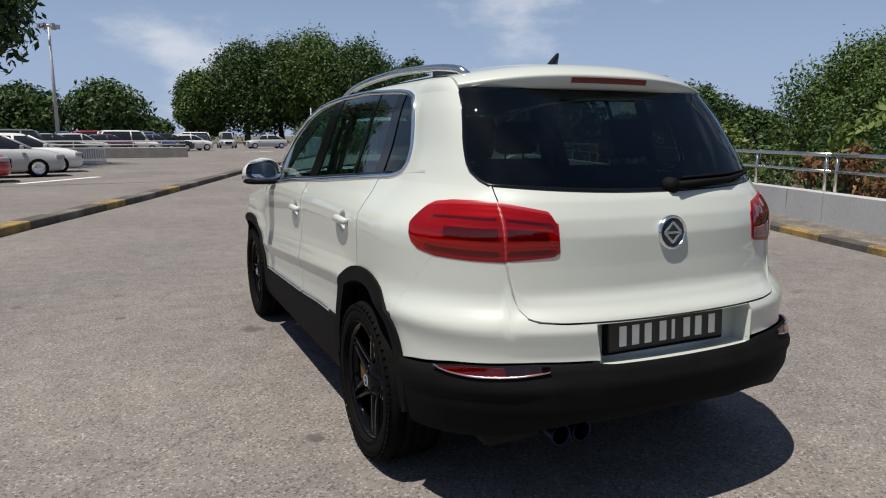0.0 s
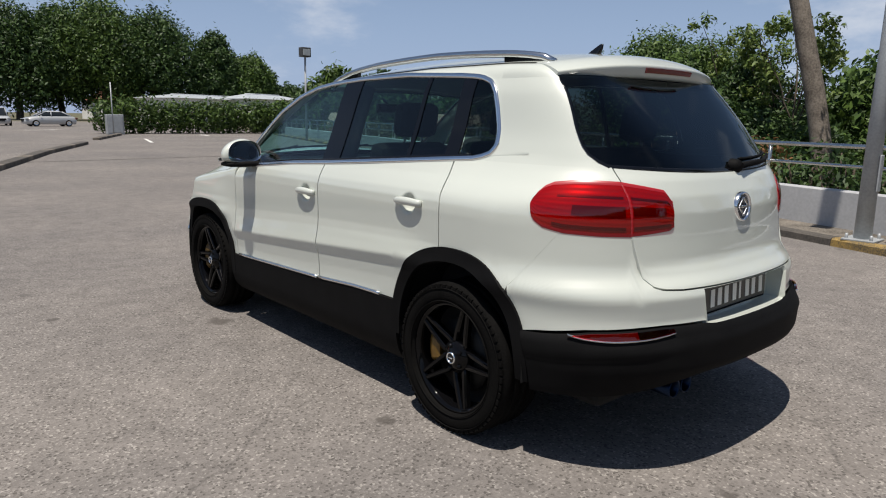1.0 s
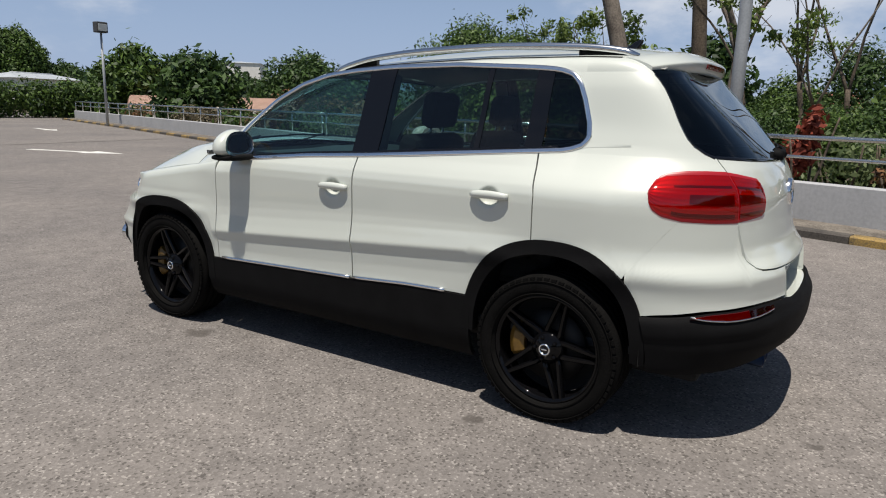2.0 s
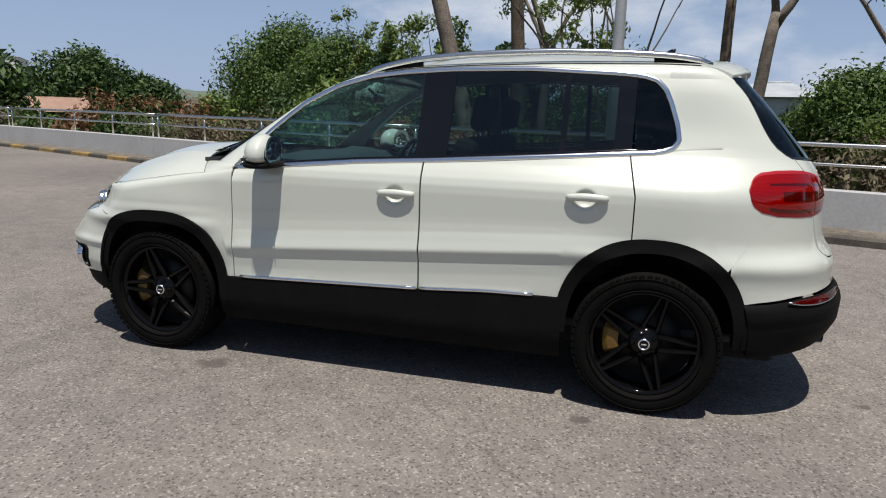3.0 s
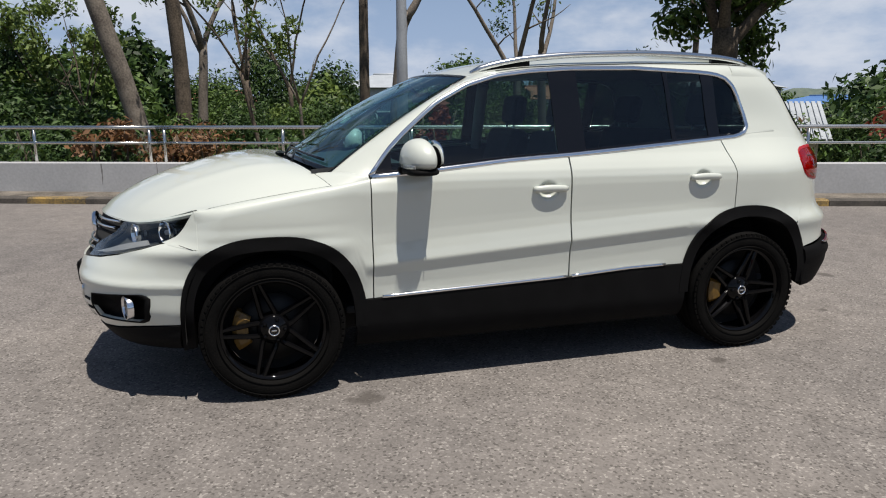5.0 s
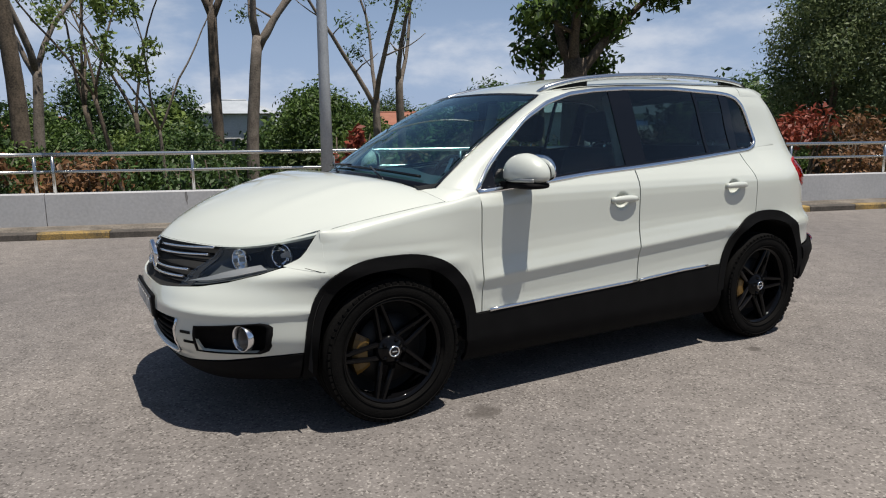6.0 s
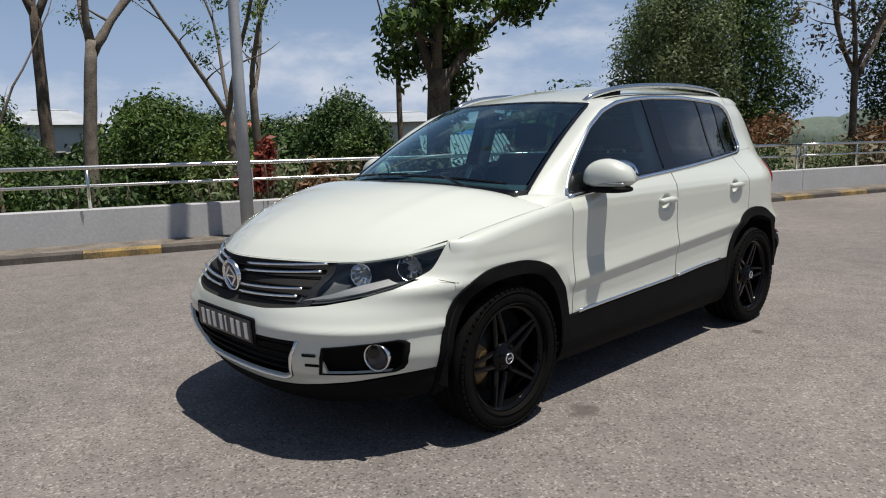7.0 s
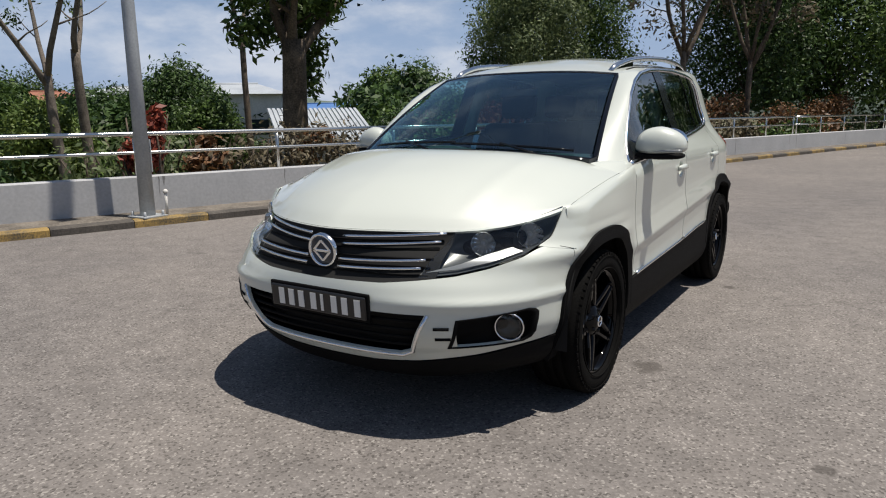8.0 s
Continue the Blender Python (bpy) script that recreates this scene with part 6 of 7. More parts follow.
def screen(u, v):
    p = 2 * u - 1
    a, b = screen_low(p), screen_top(p)
    return a.lerp(b, v) + Vector((0, 0.018, 0.030)) * 4 * v * (1 - v) * (1 - 0.35 * p * p)


part("windscreen", sheet(24, 16, lambda u, v: screen(0.012 + 0.976 * u, 0.015 + 0.97 * v), 0.005), SCREEN, car, "green-tinted windscreen")
rim_pts = [screen(u, 0.008) for u in np.linspace(0, 1, 20)] + [screen(1, v) for v in np.linspace(0.05, 0.95, 14)] + [screen(u, 0.992) for u in np.linspace(1, 0, 20)] + [screen(0, v) for v in np.linspace(0.95, 0.05, 14)]
strip([tuple(p) for p in rim_pts + rim_pts[:1]], 0.028, 0.002, lambda p: (0, 0.7, 0.7), BLACKG, car, "windscreen_seal")
# black band and wipers at the foot of the windscreen
part("scuttle", sheet(20, 4, lambda u, v: Vector(((2 * u - 1) * 0.665, 2.478 - 0.15 * (2 * u - 1) ** 2 + (0.055 - 0.085 * v), 1.036 - 0.043 * (2 * u - 1) ** 2 + 0.036 * v)), 0.012), CLAD, car)
for x0, x1, k in ((-0.62, 0.02, 0.0), (0.0, 0.60, 0.012)):
    pts = []
    for t in np.linspace(0, 1, 10):
        x = x0 + (x1 - x0) * t
        base = screen(0.5 + x / 1.43, 0.055 + k)
        pts.append(tuple(base + Vector((0, 0.014, 0.012))))
    wp = part("wiper", tube(bmesh.new(), pts, 0.007, 6), BLACKG, car)
    part("wiper_arm", tube(bmesh.new(), [(pts[5][0] - 0.25, 2.47, 1.068), (pts[5][0], pts[5][1] + 0.01, pts[5][2] + 0.012)], 0.006, 6), BLACKG, wp)

# --- front bumper and grilles ---
BF_HI = table([(0.0, 0.612), (0.30, 0.618), (0.43, 0.632), (0.56, 0.648), (0.66, 0.673), (0.745, 0.708), (0.772, 0.733), (0.79, 0.740), (0.82, 0.736), (0.85, 0.724), (0.90, 0.712)], 0.008)
BF_LO = table([(0.0, 0.272), (0.3, 0.276), (0.5, 0.292), (0.7, 0.325), (0.80, 0.355), (0.88, 0.37)], 0.04)


def nose_ring(a, z, proud=0.0):
    """a = -1 and 1 at the wings, 0 at the middle of the nose."""
    k = min(1.0, max(0.0, (z - 0.315) / 0.445))
    y0 = max(2.930, 2.59 + 0.428 * (1 - k * k) ** (1 / 2.3))
    yc = NOSE(z) - NOSEL(z)
    k = NOSEN(z)
    th0 = math.asin(min(1.0, max(0.0, y0 - yc) / NOSEL(z)) ** (k / 2))
    th = th0 + (math.pi / 2 - th0) * (1 - abs(a))
    x = WID(z) * math.cos(th) ** (2 / k)
    y = yc + NOSEL(z) * math.sin(th) ** (2 / k)
    d = Vector((math.copysign(math.cos(th), a), math.sin(th), 0))
    return Vector((math.copysign(x, a), y, z)) + d * proud


def bumper_f(u, v):
    a = 2 * u - 1
    p = nose_ring(a, 0.5)
    za, zb = 0.58, 0.90
    for _ in range(20):
        hi = (za + zb) / 2
        if hi < BF_HI(abs(nose_ring(a, hi).x)):
            za = hi
        else:
            zb = hi
    lo = BF_LO(abs(p.x))
    z = lo + (hi - lo) * v
    fold = 0.010 * math.exp(-((z - 0.545) / 0.018) ** 2) * smooth01(0.25, 0.6, abs(p.x))
    return nose_ring(a, z, fold)


bm = sheet(96, 26, bumper_f, 0)
LOWG = [(-0.485, 0.505), (0.485, 0.505), (0.405, 0.340), (0.36, 0.325), (-0.36, 0.325), (-0.405, 0.340)]
cut_hole(bm, LOWG)
for s in (-1, 1):
    cut_hole(bm, [(s * (0.70 + (x - 0.70) * 0.90), 0.44 + (z - 0.44) * 0.90) for x, z in FOG], keep=lambda c: c.x * s > 0.4)
turn_rim(bm, 0.014)
part("bumper", bm, PAINT, car)
# lower grille: dark pocket, bars, pale outline
gp = []
for (x0, z0), (x1, z1) in zip(LOWG, LOWG[1:] + LOWG[:1]):
    n = max(1, int(abs(x1 - x0) / 0.06))
    for i in range(n):
        x, z = x0 + (x1 - x0) * i / n, z0 + (z1 - z0) * i / n
        gp.append(Vector((x, front_y(x, z), z)))
low_grille = pocket(gp, (0, -0.09, 0), CLAD, SHADOWY, car, "lower_grille", "grille_floor")
for z in (0.365, 0.400, 0.435, 0.470):
    w = 0.40 + 0.08 * (z - 0.33) / 0.17
    strip([(x, front_y(x, z) - 0.03, z) for x in np.linspace(-w, w, 20)], 0.013, 0.006, lambda p: (0, 1, 0.3), CLAD, low_grille, "grille_bar")
edge_pts = [(x, z) for x, z in ((-0.495, 0.505), (-0.415, 0.337), (-0.37, 0.316), (0.37, 0.316), (0.415, 0.337), (0.495, 0.505))]
fine = []
for (x0, z0), (x1, z1) in zip(edge_pts, edge_pts[1:]):
    n = max(2, int(math.hypot(x1 - x0, z1 - z0) / 0.05))
    fine += [(x0 + (x1 - x0) * i / n, front_y(x0 + (x1 - x0) * i / n, z0 + (z1 - z0) * i / n) + 0.002, z0 + (z1 - z0) * i / n) for i in range(n)]
fine.append((0.495, front_y(0.495, 0.505) + 0.002, 0.505))
strip(fine, 0.012, 0.005, lambda p: (0, 1, 0), CHROME, car, "grille_outline", "thin bright grille outline")


def chin(u, v):
    a = 2 * u - 1
    p = nose_ring(a, 0.4)
    hi = max(BF_LO(abs(p.x)) - 0.003, 0.26)
    lo = 0.185 + 0.045 * smooth01(0.5, 0.9, abs(p.x))
    if p.y < 3.02:
        hi = min(hi, 0.37)
    z = lo + (hi - lo) * v
    return nose_ring(a, z, 0.006 + 0.022 * math.sin(math.pi * v) * (1 - v))


for s in (-1, 1):
    # forward tip of the wing, between bumper, headlamp and bonnet
    TIP = table([(0.70, 0.735), (0.716, 0.748), (0.772, 0.796), (0.866, 0.810), (0.89, 0.812)], 0.006)

    def wing_tip(u, v):
        z = 0.716 + 0.026 * u + (0.886 - 0.716 - 0.026 * u) * v
        y = 2.918 + (front_y(TIP(z), z) + 0.002 - 2.918) * u
        return on_side(s, y, z, 0.0012)

    part("wing_tip", sheet(14, 16, wing_tip, 0.008), PAINT, car)
    part("bumper_flange", sheet(4, 12, lambda u, v: on_side(s, 2.912 + 0.030 * u, arch_f(2.912 + 0.030 * u) + (0.713 - arch_f(2.912 + 0.030 * u)) * v, 0.0015), 0.003), PAINT, car)
    strip([on_side(s, 2.930 + 0.085 * t, 0.714 + 0.025 * t, 0.0012) for t in np.linspace(0.1, 0.8, 6)], 0.003, 0.0006, lambda p: (s, 0.3, 0.1), CLAD, car, "panel_joint")
part("chin_spoiler", sheet(72, 8, chin, 0.05), CLAD, car)


def grille(u, v):
    x = (2 * u - 1) * 0.492
    k = abs(2 * u - 1)
    lo = BF_HI(abs(x)) - 0.002
    hi = HOODFRONT(abs(x)) - 0.006
    z = lo + (hi - lo) * v
    return Vector((x, front_y(x, z) - 0.022 + 0.012 * abs(2 * v - 1) ** 4, z))


gr = part("grille", sheet(40, 12, grille, 0.01), SHADOWY, car, "black radiator grille with chrome bars")
for zc in (0.782, 0.752, 0.692, 0.662):
    for s in (-1, 1):
        x0, x1 = 0.082, 0.478 - (0.80 - zc) * 0.30
        pts = [(s * x, front_y(x, zc) - 0.006, zc + 0.018 * (x / 0.48) ** 2) for x in np.linspace(x0, x1, 16)]
        strip(pts, 0.011, 0.007, lambda p: (0, 1, 0.2), CHROME, gr, "grille_bar", "chrome grille bar")
for z in np.linspace(0.645, 0.80, 6):
    strip([(x, front_y(x, z) - 0.020, z) for x in np.linspace(-0.46, 0.46, 20)], 0.008, 0.005, lambda p: (0, 1, 0), CLAD, gr, "grille_slat")


def badge(place, turn, r, parent):
    """A round chrome maker's disc with a plain raised diamond."""
    m = Matrix.Translation(place) @ turn
    b = part("badge", lathe(bmesh.new(), [(0.001, 0.004), (r * 0.78, 0.004), (r * 0.86, 0.0)], "y", 40, m), plain("badge_dark", (0.03, 0.035, 0.05), 0.15) if "badge_dark" not in bpy.data.materials else bpy.data.materials["badge_dark"], parent, "round chrome badge", True)
    part("badge_ring", lathe(bmesh.new(), [(r * 0.82, 0.0), (r * 0.84, 0.010), (r * 0.92, 0.013), (r, 0.008), (r * 1.01, -0.006)], "y", 40, m), CHROME, b, smooth=True)
    for x0, z0, x1, z1 in ((-0.60, 0.0, 0.0, 0.60), (0.0, 0.60, 0.60, 0.0), (0.60, 0.0, 0.0, -0.60), (0.0, -0.60, -0.60, 0.0), (-0.60, 0.0, 0.60, 0.0)):
        bm = bmesh.new()
        d = Vector((x1 - x0, 0, z1 - z0)) * r
        ang = math.degrees(math.atan2(d.z, d.x))
        box(bm, (-d.length / 2, 0.002, -r * 0.075), (d.length / 2, 0.010, r * 0.075), 0.002, m @ Matrix.Translation(((x0 + x1) / 2 * r, 0, (z0 + z1) / 2 * r)) @ pose(0, 0, 0, 0, -ang, 0))
        part("badge_bar", bm, CHROME, b)
    return b


badge((0.004, front_y(0, 0.718) - 0.004, 0.718), pose(0, 0, 0, -6, 0, 0), 0.074, car)
badge((0, rear_y(0, 1.0) + 0.001, 1.0), pose(0, 0, 0, 0, 0, 180) @ pose(0, 0, 0, 4, 0, 0), 0.062, car)


def number_plate(place, turn, w, h):
    m = Matrix.Translation(place) @ turn
    pl = part("number_plate", boxed((-w / 2, 0, -h / 2), (w / 2, 0.012, h / 2), 0.006, m), PLATEB, car, "black number plate with white marks")
    part("plate_frame", boxed((-w / 2 - 0.012, -0.012, -h / 2 - 0.012), (w / 2 + 0.012, 0.004, h / 2 + 0.012), 0.006, m), CLAD, pl)
    x = -w / 2 + 0.045
    for k in range(8):
        if k == 3:
            x += 0.012
        if k == 7:
            x += 0.010
        bw = 0.014 if k == 4 else 0.030
        part("plate_mark", boxed((-x - bw, 0.011, -0.036), (-x, 0.0145, 0.036), 0.0, m), PLATEW, pl)
        x += bw + (0.041 if k == 4 else 0.025)
    return pl


number_plate((-0.004, front_y(0, 0.512) - 0.005, 0.512), pose(0, 0, 0, -4, 0, 0), 0.505, 0.098)

# --- rear bumper, tailgate, rear glass, spoiler ---
def tail_ring(a, z, proud=0.0):
    """a = -1 and 1 behind the rear wheels, 0 in the middle."""
    n, ln = TAILN(z), TAILL(z)
    yr = TAIL(z) + ln
    k = min(1.0, max(0.0, (z - 0.345) / 0.455))
    y0 = min(-0.333, -0.005 - 0.428 * (1 - k * k) ** (1 / 2.3))
    th0 = math.asin(min(1.0, max(0.0, (yr - y0) / ln)) ** (n / 2))
    th = th0 + (math.pi / 2 - th0) * (1 - abs(a))
    w = WID(z) - rear_pinch(z)
    d = Vector((math.copysign(math.cos(th), a), -math.sin(th), 0))
    return Vector((math.copysign(w * math.cos(th) ** (2 / n), a), yr - ln * math.sin(th) ** (2 / n), z)) + d * proud


BR_LO = table([(0.0, 0.578), (0.30, 0.580), (0.36, 0.590), (0.55, 0.592), (0.75, 0.575), (0.85, 0.545), (0.9, 0.535)], 0.03)


def bumper_r(u, v):
    a = 2 * u - 1
    za, zb = 0.60, 0.95
    for _ in range(24):
        hi = (za + zb) / 2
        p = tail_ring(a, hi)
        if hi < bump_top(p.x, min(p.y, -0.331)):
            za = hi
        else:
            zb = hi
    lo = BR_LO(abs(p.x))
    hi = max(hi, lo + 0.01)
    z = lo + (hi - lo) * v
    return tail_ring(a, z)


bm = sheet(110, 20, bumper_r, 0)
RECESS = [(-0.335, 0.566), (0.335, 0.566), (0.350, 0.690), (0.345, 0.7125), (-0.345, 0.7125), (-0.350, 0.690)]
bm.normal_update()
cut_hole(bm, RECESS)
turn_rim(bm, 0.014)
part("bumper", bm, PAINT, car)
rp = []
for (x0, z0), (x1, z1) in zip(RECESS, RECESS[1:] + RECESS[:1]):
    n = max(1, int(abs(x1 - x0) / 0.06))
    for i in range(n):
        x, z = x0 + (x1 - x0) * i / n, z0 + (z1 - z0) * i / n
        rp.append(Vector((x, rear_y(x, z), z)))
pocket(rp, (0, 0.085, 0), PAINT, PAINT, car, "plate_recess", "recess_floor")
number_plate((-0.010, -0.806, 0.643), pose(0, 0, 0, 3, 0, 180), 0.520, 0.108)


def skirt(u, v):
    a = 2 * u - 1
    p = tail_ring(a, 0.45)
    hi = BR_LO(abs(p.x)) - 0.004
    lo = 0.395 - 0.095 * smooth01(0.30, 0.85, abs(p.x))
    z = lo + (hi - lo) * v
    step = 0.010 * smooth01(0.55, 0.7, v) * (1 - smooth01(0.93, 1.0, v))
    return tail_ring(a, z, 0.010 + step)


part("lower_bumper", sheet(84, 14, skirt, 0.05), CLAD, car)


for s in (-1, 1):
    # red reflector at the top of the lower bumper
    def refl(u, v, proud):
        a = s * (0.37 + 0.43 * u)
        hi = BR_LO(abs(tail_ring(a, 0.57).x)) - 0.006
        z = hi - 0.027 * (1 - abs(2 * u - 0.85) ** 3 * 0.75) * (1 - v)
        return tail_ring(a, z, proud)
    rr = part("rear_reflector", sheet(18, 3, lambda u, v: refl(u, v, 0.030), 0.010), REDLENS, car, "dark red rear reflector with a thin bright rim")
    part("reflector_backing", sheet(18, 3, lambda u, v: refl(0.35 + 0.65 * u, v, 0.025), 0.003), bpy.data.materials["deep_red_bar"], rr)
    part("reflector_end", sheet(8, 3, lambda u, v: refl(0.35 * u, v, 0.025), 0.003), BLACKG, rr)
    strip([tuple(refl(u, -0.12, 0.026)) for u in np.linspace(0, 1, 16)], 0.007, 0.004, lambda p: (0.3 * s, -1, 0), ALU, rr, "reflector_trim")
    # inner skin that closes the corner behind quarter panel and bumper
    part("corner_panel", sheet(24, 14, lambda u, v: tail_ring(s * (0.42 + 0.578 * u), 0.60 + 0.36 * v, -0.0025), 0), PAINT, car)


def tailgate(u, v):
    x = (2 * u - 1) * 0.5985
    lo = BUMPER_TOP(abs(x)) + 0.007
    hi = 1.140 + 0.026 * (x / 0.60) ** 2
    z = lo + (hi - lo) * v
    y = rear_y(x, z)
    fold = 0.011 * (1 - smooth01(0.762, 0.83, z)) if z > 0.762 else 0.011 * max(0.0, (z - 0.700) / 0.062)
    return Vector((x, y - fold * (1 - (x / 0.615) ** 4), z))


part("tailgate", sheet(60, 64, tailgate, 0.014), PAINT, car)


def back_glass(u, v):
    z = 1.148 + 0.024 * (2 * u - 1) ** 2
    z = z + (1.522 - z) * v
    x = (2 * u - 1) * (GLASS_X(z) - 0.003)
    return Vector((x, rear_y(x, z) + 0.003, z))


part("rear_window", sheet(30, 16, back_glass, 0.006), PRIVACY, car, "dark tinted rear window")
rim_pts = [back_glass(u, 0.0) for u in np.linspace(0, 1, 26)] + [back_glass(1, v) for v in np.linspace(0.05, 0.95, 12)]
rim_pts = [back_glass(0, v) for v in np.linspace(0.95, 0.05, 12)] + rim_pts
strip([tuple(p) for p in rim_pts], 0.016, 0.002, lambda p: (0, -1, 0.3), BLACKG, car, "window_seal")
arm = part("wiper_arm", tube(bmesh.new(), [tuple(back_glass(0.55, 0.04) + Vector((0, -0.03, 0.0))), tuple(back_glass(0.78, 0.06) + Vector((0, -0.025, 0))), tuple(back_glass(0.90, 0.09) + Vector((0, -0.02, 0)))], [0.016, 0.010, 0.007], 8), CLAD, car)
part("wiper_hub", lathe(bmesh.new(), [(0.001, -0.035), (0.022, -0.032), (0.030, -0.015), (0.032, 0.01)], "y", 16, Matrix.Translation(back_glass(0.545, 0.035))), CLAD, arm, smooth=True)
part("wiper_blade", tube(bmesh.new(), [tuple(back_glass(u, 0.105 + 0.02 * (u - 0.6)) + Vector((0, -0.008, 0))) for u in np.linspace(0.60, 0.97, 10)], 0.006, 6), CLAD, arm)


def spoiler_top(u, v):
    p = 2 * u - 1
    x0 = p * XR
    y0 = roof_end(x0)
    a = Vector((x0, y0, roof_z(x0, y0) + 0.002))
    b = Vector((p * 0.588, -0.418 + 0.131 * abs(p) ** 3, 1.578 - 0.044 * abs(p) ** 2.5))
    return a.lerp(b, v) + Vector((0, 0, 0.008 * 4 * v * (1 - v)))


def spoiler(u, v):
    if v < 0.5:
        return spoiler_top(u, v / 0.5)
    p = abs(2 * u - 1)
    e = spoiler_top(u, 1.0)
    k = (v - 0.5) / 0.5
    low = Vector((e.x, e.y + 0.016, 1.526 - 0.026 * p ** 3))
    if k < 0.55:
        t = k / 0.55
        # a rounded upper edge, then the upright face
        return e.lerp(low, t) + Vector((0, -0.006 * math.sin(math.pi * t), 0.004 * math.sin(math.pi * t)))
    t = (k - 0.55) / 0.45
    y1 = rear_y(min(abs(e.x), 0.583), 1.515) - 0.002
    return low.lerp(Vector((e.x * 0.985, max(low.y + 0.02, y1), low.z - 0.004)), t)


sp = part("spoiler", sheet(44, 22, spoiler, 0.008, True, Vector((0, -0.2, 1.4))), PAINT, car)
for u in (0.0, 1.0):
    bm = bmesh.new()
    corner = Vector(((2 * u - 1) * 0.580, -0.215, 1.520))
    bm.faces.new([bm.verts.new(spoiler(u, v)) for v in np.linspace(0, 1, 23)] + [bm.verts.new(corner)])
    bmesh.ops.recalc_face_normals(bm, faces=bm.faces)
    part("spoiler_end", bm, PAINT, sp)
part("brake_light", sheet(16, 2, lambda u, v: spoiler(0.5 + 0.15 * (2 * u - 1), 0.575 + 0.115 * v) + Vector((0, -0.005, 0)), 0.008, True, Vector((0, -0.2, 1.5))), plain("dark_red_brake_lens", (0.16, 0.008, 0.010), 0.12), sp, "dark red high brake light")

# shark-fin aerial
bm = bmesh.new()
rows = []
for k in range(7):
    t = k / 6
    ln, wd, zz = 0.042 * (1 - t) ** 0.8 + 0.008, 0.012 * (1 - t) + 0.003, 0.056 * t
    rows.append([bm.verts.new((wd * math.cos(a), 0.01 - 0.055 * t + ln * math.sin(a), roof_z(0, 0.0) - 0.004 + zz)) for a in np.linspace(0, 2 * math.pi, 13)[:-1]])
for a, b in zip(rows, rows[1:]):
    for k in range(12):
        bm.faces.new((a[k], a[(k + 1) % 12], b[(k + 1) % 12], b[k])).smooth = True
bm.faces.new(rows[-1])
part("aerial", bm, BLACKG, car, "black fin aerial")

# twin exhaust under the rear bumper
ex = new("exhaust")
ex.parent = car
for dx in (-0.026, 0.058):
    m = Matrix.Translation((-0.43 + dx, 0.075, 0.325))
    part("pipe", lathe(bmesh.new(), [(0.036, -0.55), (0.037, -0.80)], "y", 20, m), STEELX, ex)
    part("tip", lathe(bmesh.new(), [(0.032, -0.79), (0.036, -0.80), (0.038, -0.90), (0.036, -0.904), (0.032, -0.90), (0.031, -0.80)], "y", 24, m), STEELB, ex, "blue heat-tinted exhaust tip")

# --- underbody and inner lining ---
bm = bmesh.new()
box(bm, (-0.62, -0.60, 0.205), (0.62, 3.22, 0.32), 0.03)
part("underbody", bm, SHADOWY, car)
# black box added to block the bright gap under the rear bumper
part("rear_gap_blocker", boxed((-0.60, -0.78, 0.35), (0.62, -0.58, 0.43), 0.03), SHADOWY, car)
for s in (-1, 1):
    def liner(u, v):
        y = 0.46 + u * (2.13 - 0.46)
        z = 0.30 + (BELT(y) - 0.02 - 0.30) * v
        return on_side(s, y, z, -0.055)
    part("door_lining", sheet(16, 10, liner, 0), TRIMM, car)

    def rear_liner(u, v):
        y = -0.34 + u * (0.46 + 0.34)
        z = 0.82 + (1.165 - 0.82) * v
        return Vector((s * (side_x(max(y, -0.40), z) - 0.06 - 0.03 * max(0, -0.3 - y)), y, z))
    part("load_bay_lining", sheet(12, 6, rear_liner, 0), TRIMM, car)
part("engine_bay", boxed((-0.70, 2.30, 0.32), (0.70, 3.10, 0.80), 0.03), SHADOWY, car)
part("nose_lining", sheet(20, 6, lambda u, v: nose_ring((2 * u - 1) * 0.96, 0.30 + 0.48 * v, -0.11), 0), SHADOWY, car)
part("tail_lining", sheet(20, 6, lambda u, v: tail_ring((2 * u - 1) * 0.97, 0.28 + 0.84 * v, -0.135), 0), SHADOWY, car)

# --- cabin ---
part("cabin_floor", boxed((-0.76, -0.62, 0.33), (0.76, 2.25, 0.37), 0.01), TRIMM, car)
part("parcel_shelf", boxed((-0.60, -0.60, 1.02), (0.60, -0.20, 1.045), 0.01), TRIMM, car)
part("roof_lining", sheet(16, 16, lambda u, v: Vector(((2 * u - 1) * 0.55, -0.33 + 1.85 * v, roof_z((2 * u - 1) * 0.55, -0.33 + 1.85 * v) - 0.035)), 0), PALETRIM, car)


def dash(u, v):
    x = (2 * u - 1) * 0.72
    a = [(2.36, 1.03), (2.05, 1.055), (1.86, 1.045), (1.76, 0.98), (1.74, 0.86), (1.80, 0.70), (1.86, 0.55)]
    k = v * 6
    i = min(5, int(k))
    y = a[i][0] + (a[i + 1][0] - a[i][0]) * (k - i)
    z = a[i][1] + (a[i + 1][1] - a[i][1]) * (k - i)
    hump = 0.035 * math.exp(-((x - 0.36) / 0.16) ** 2) * (1 if 1 < k < 4 else 0.3)
    return Vector((x, y - 0.03 * (x / 0.72) ** 2 * -1, z + hump))


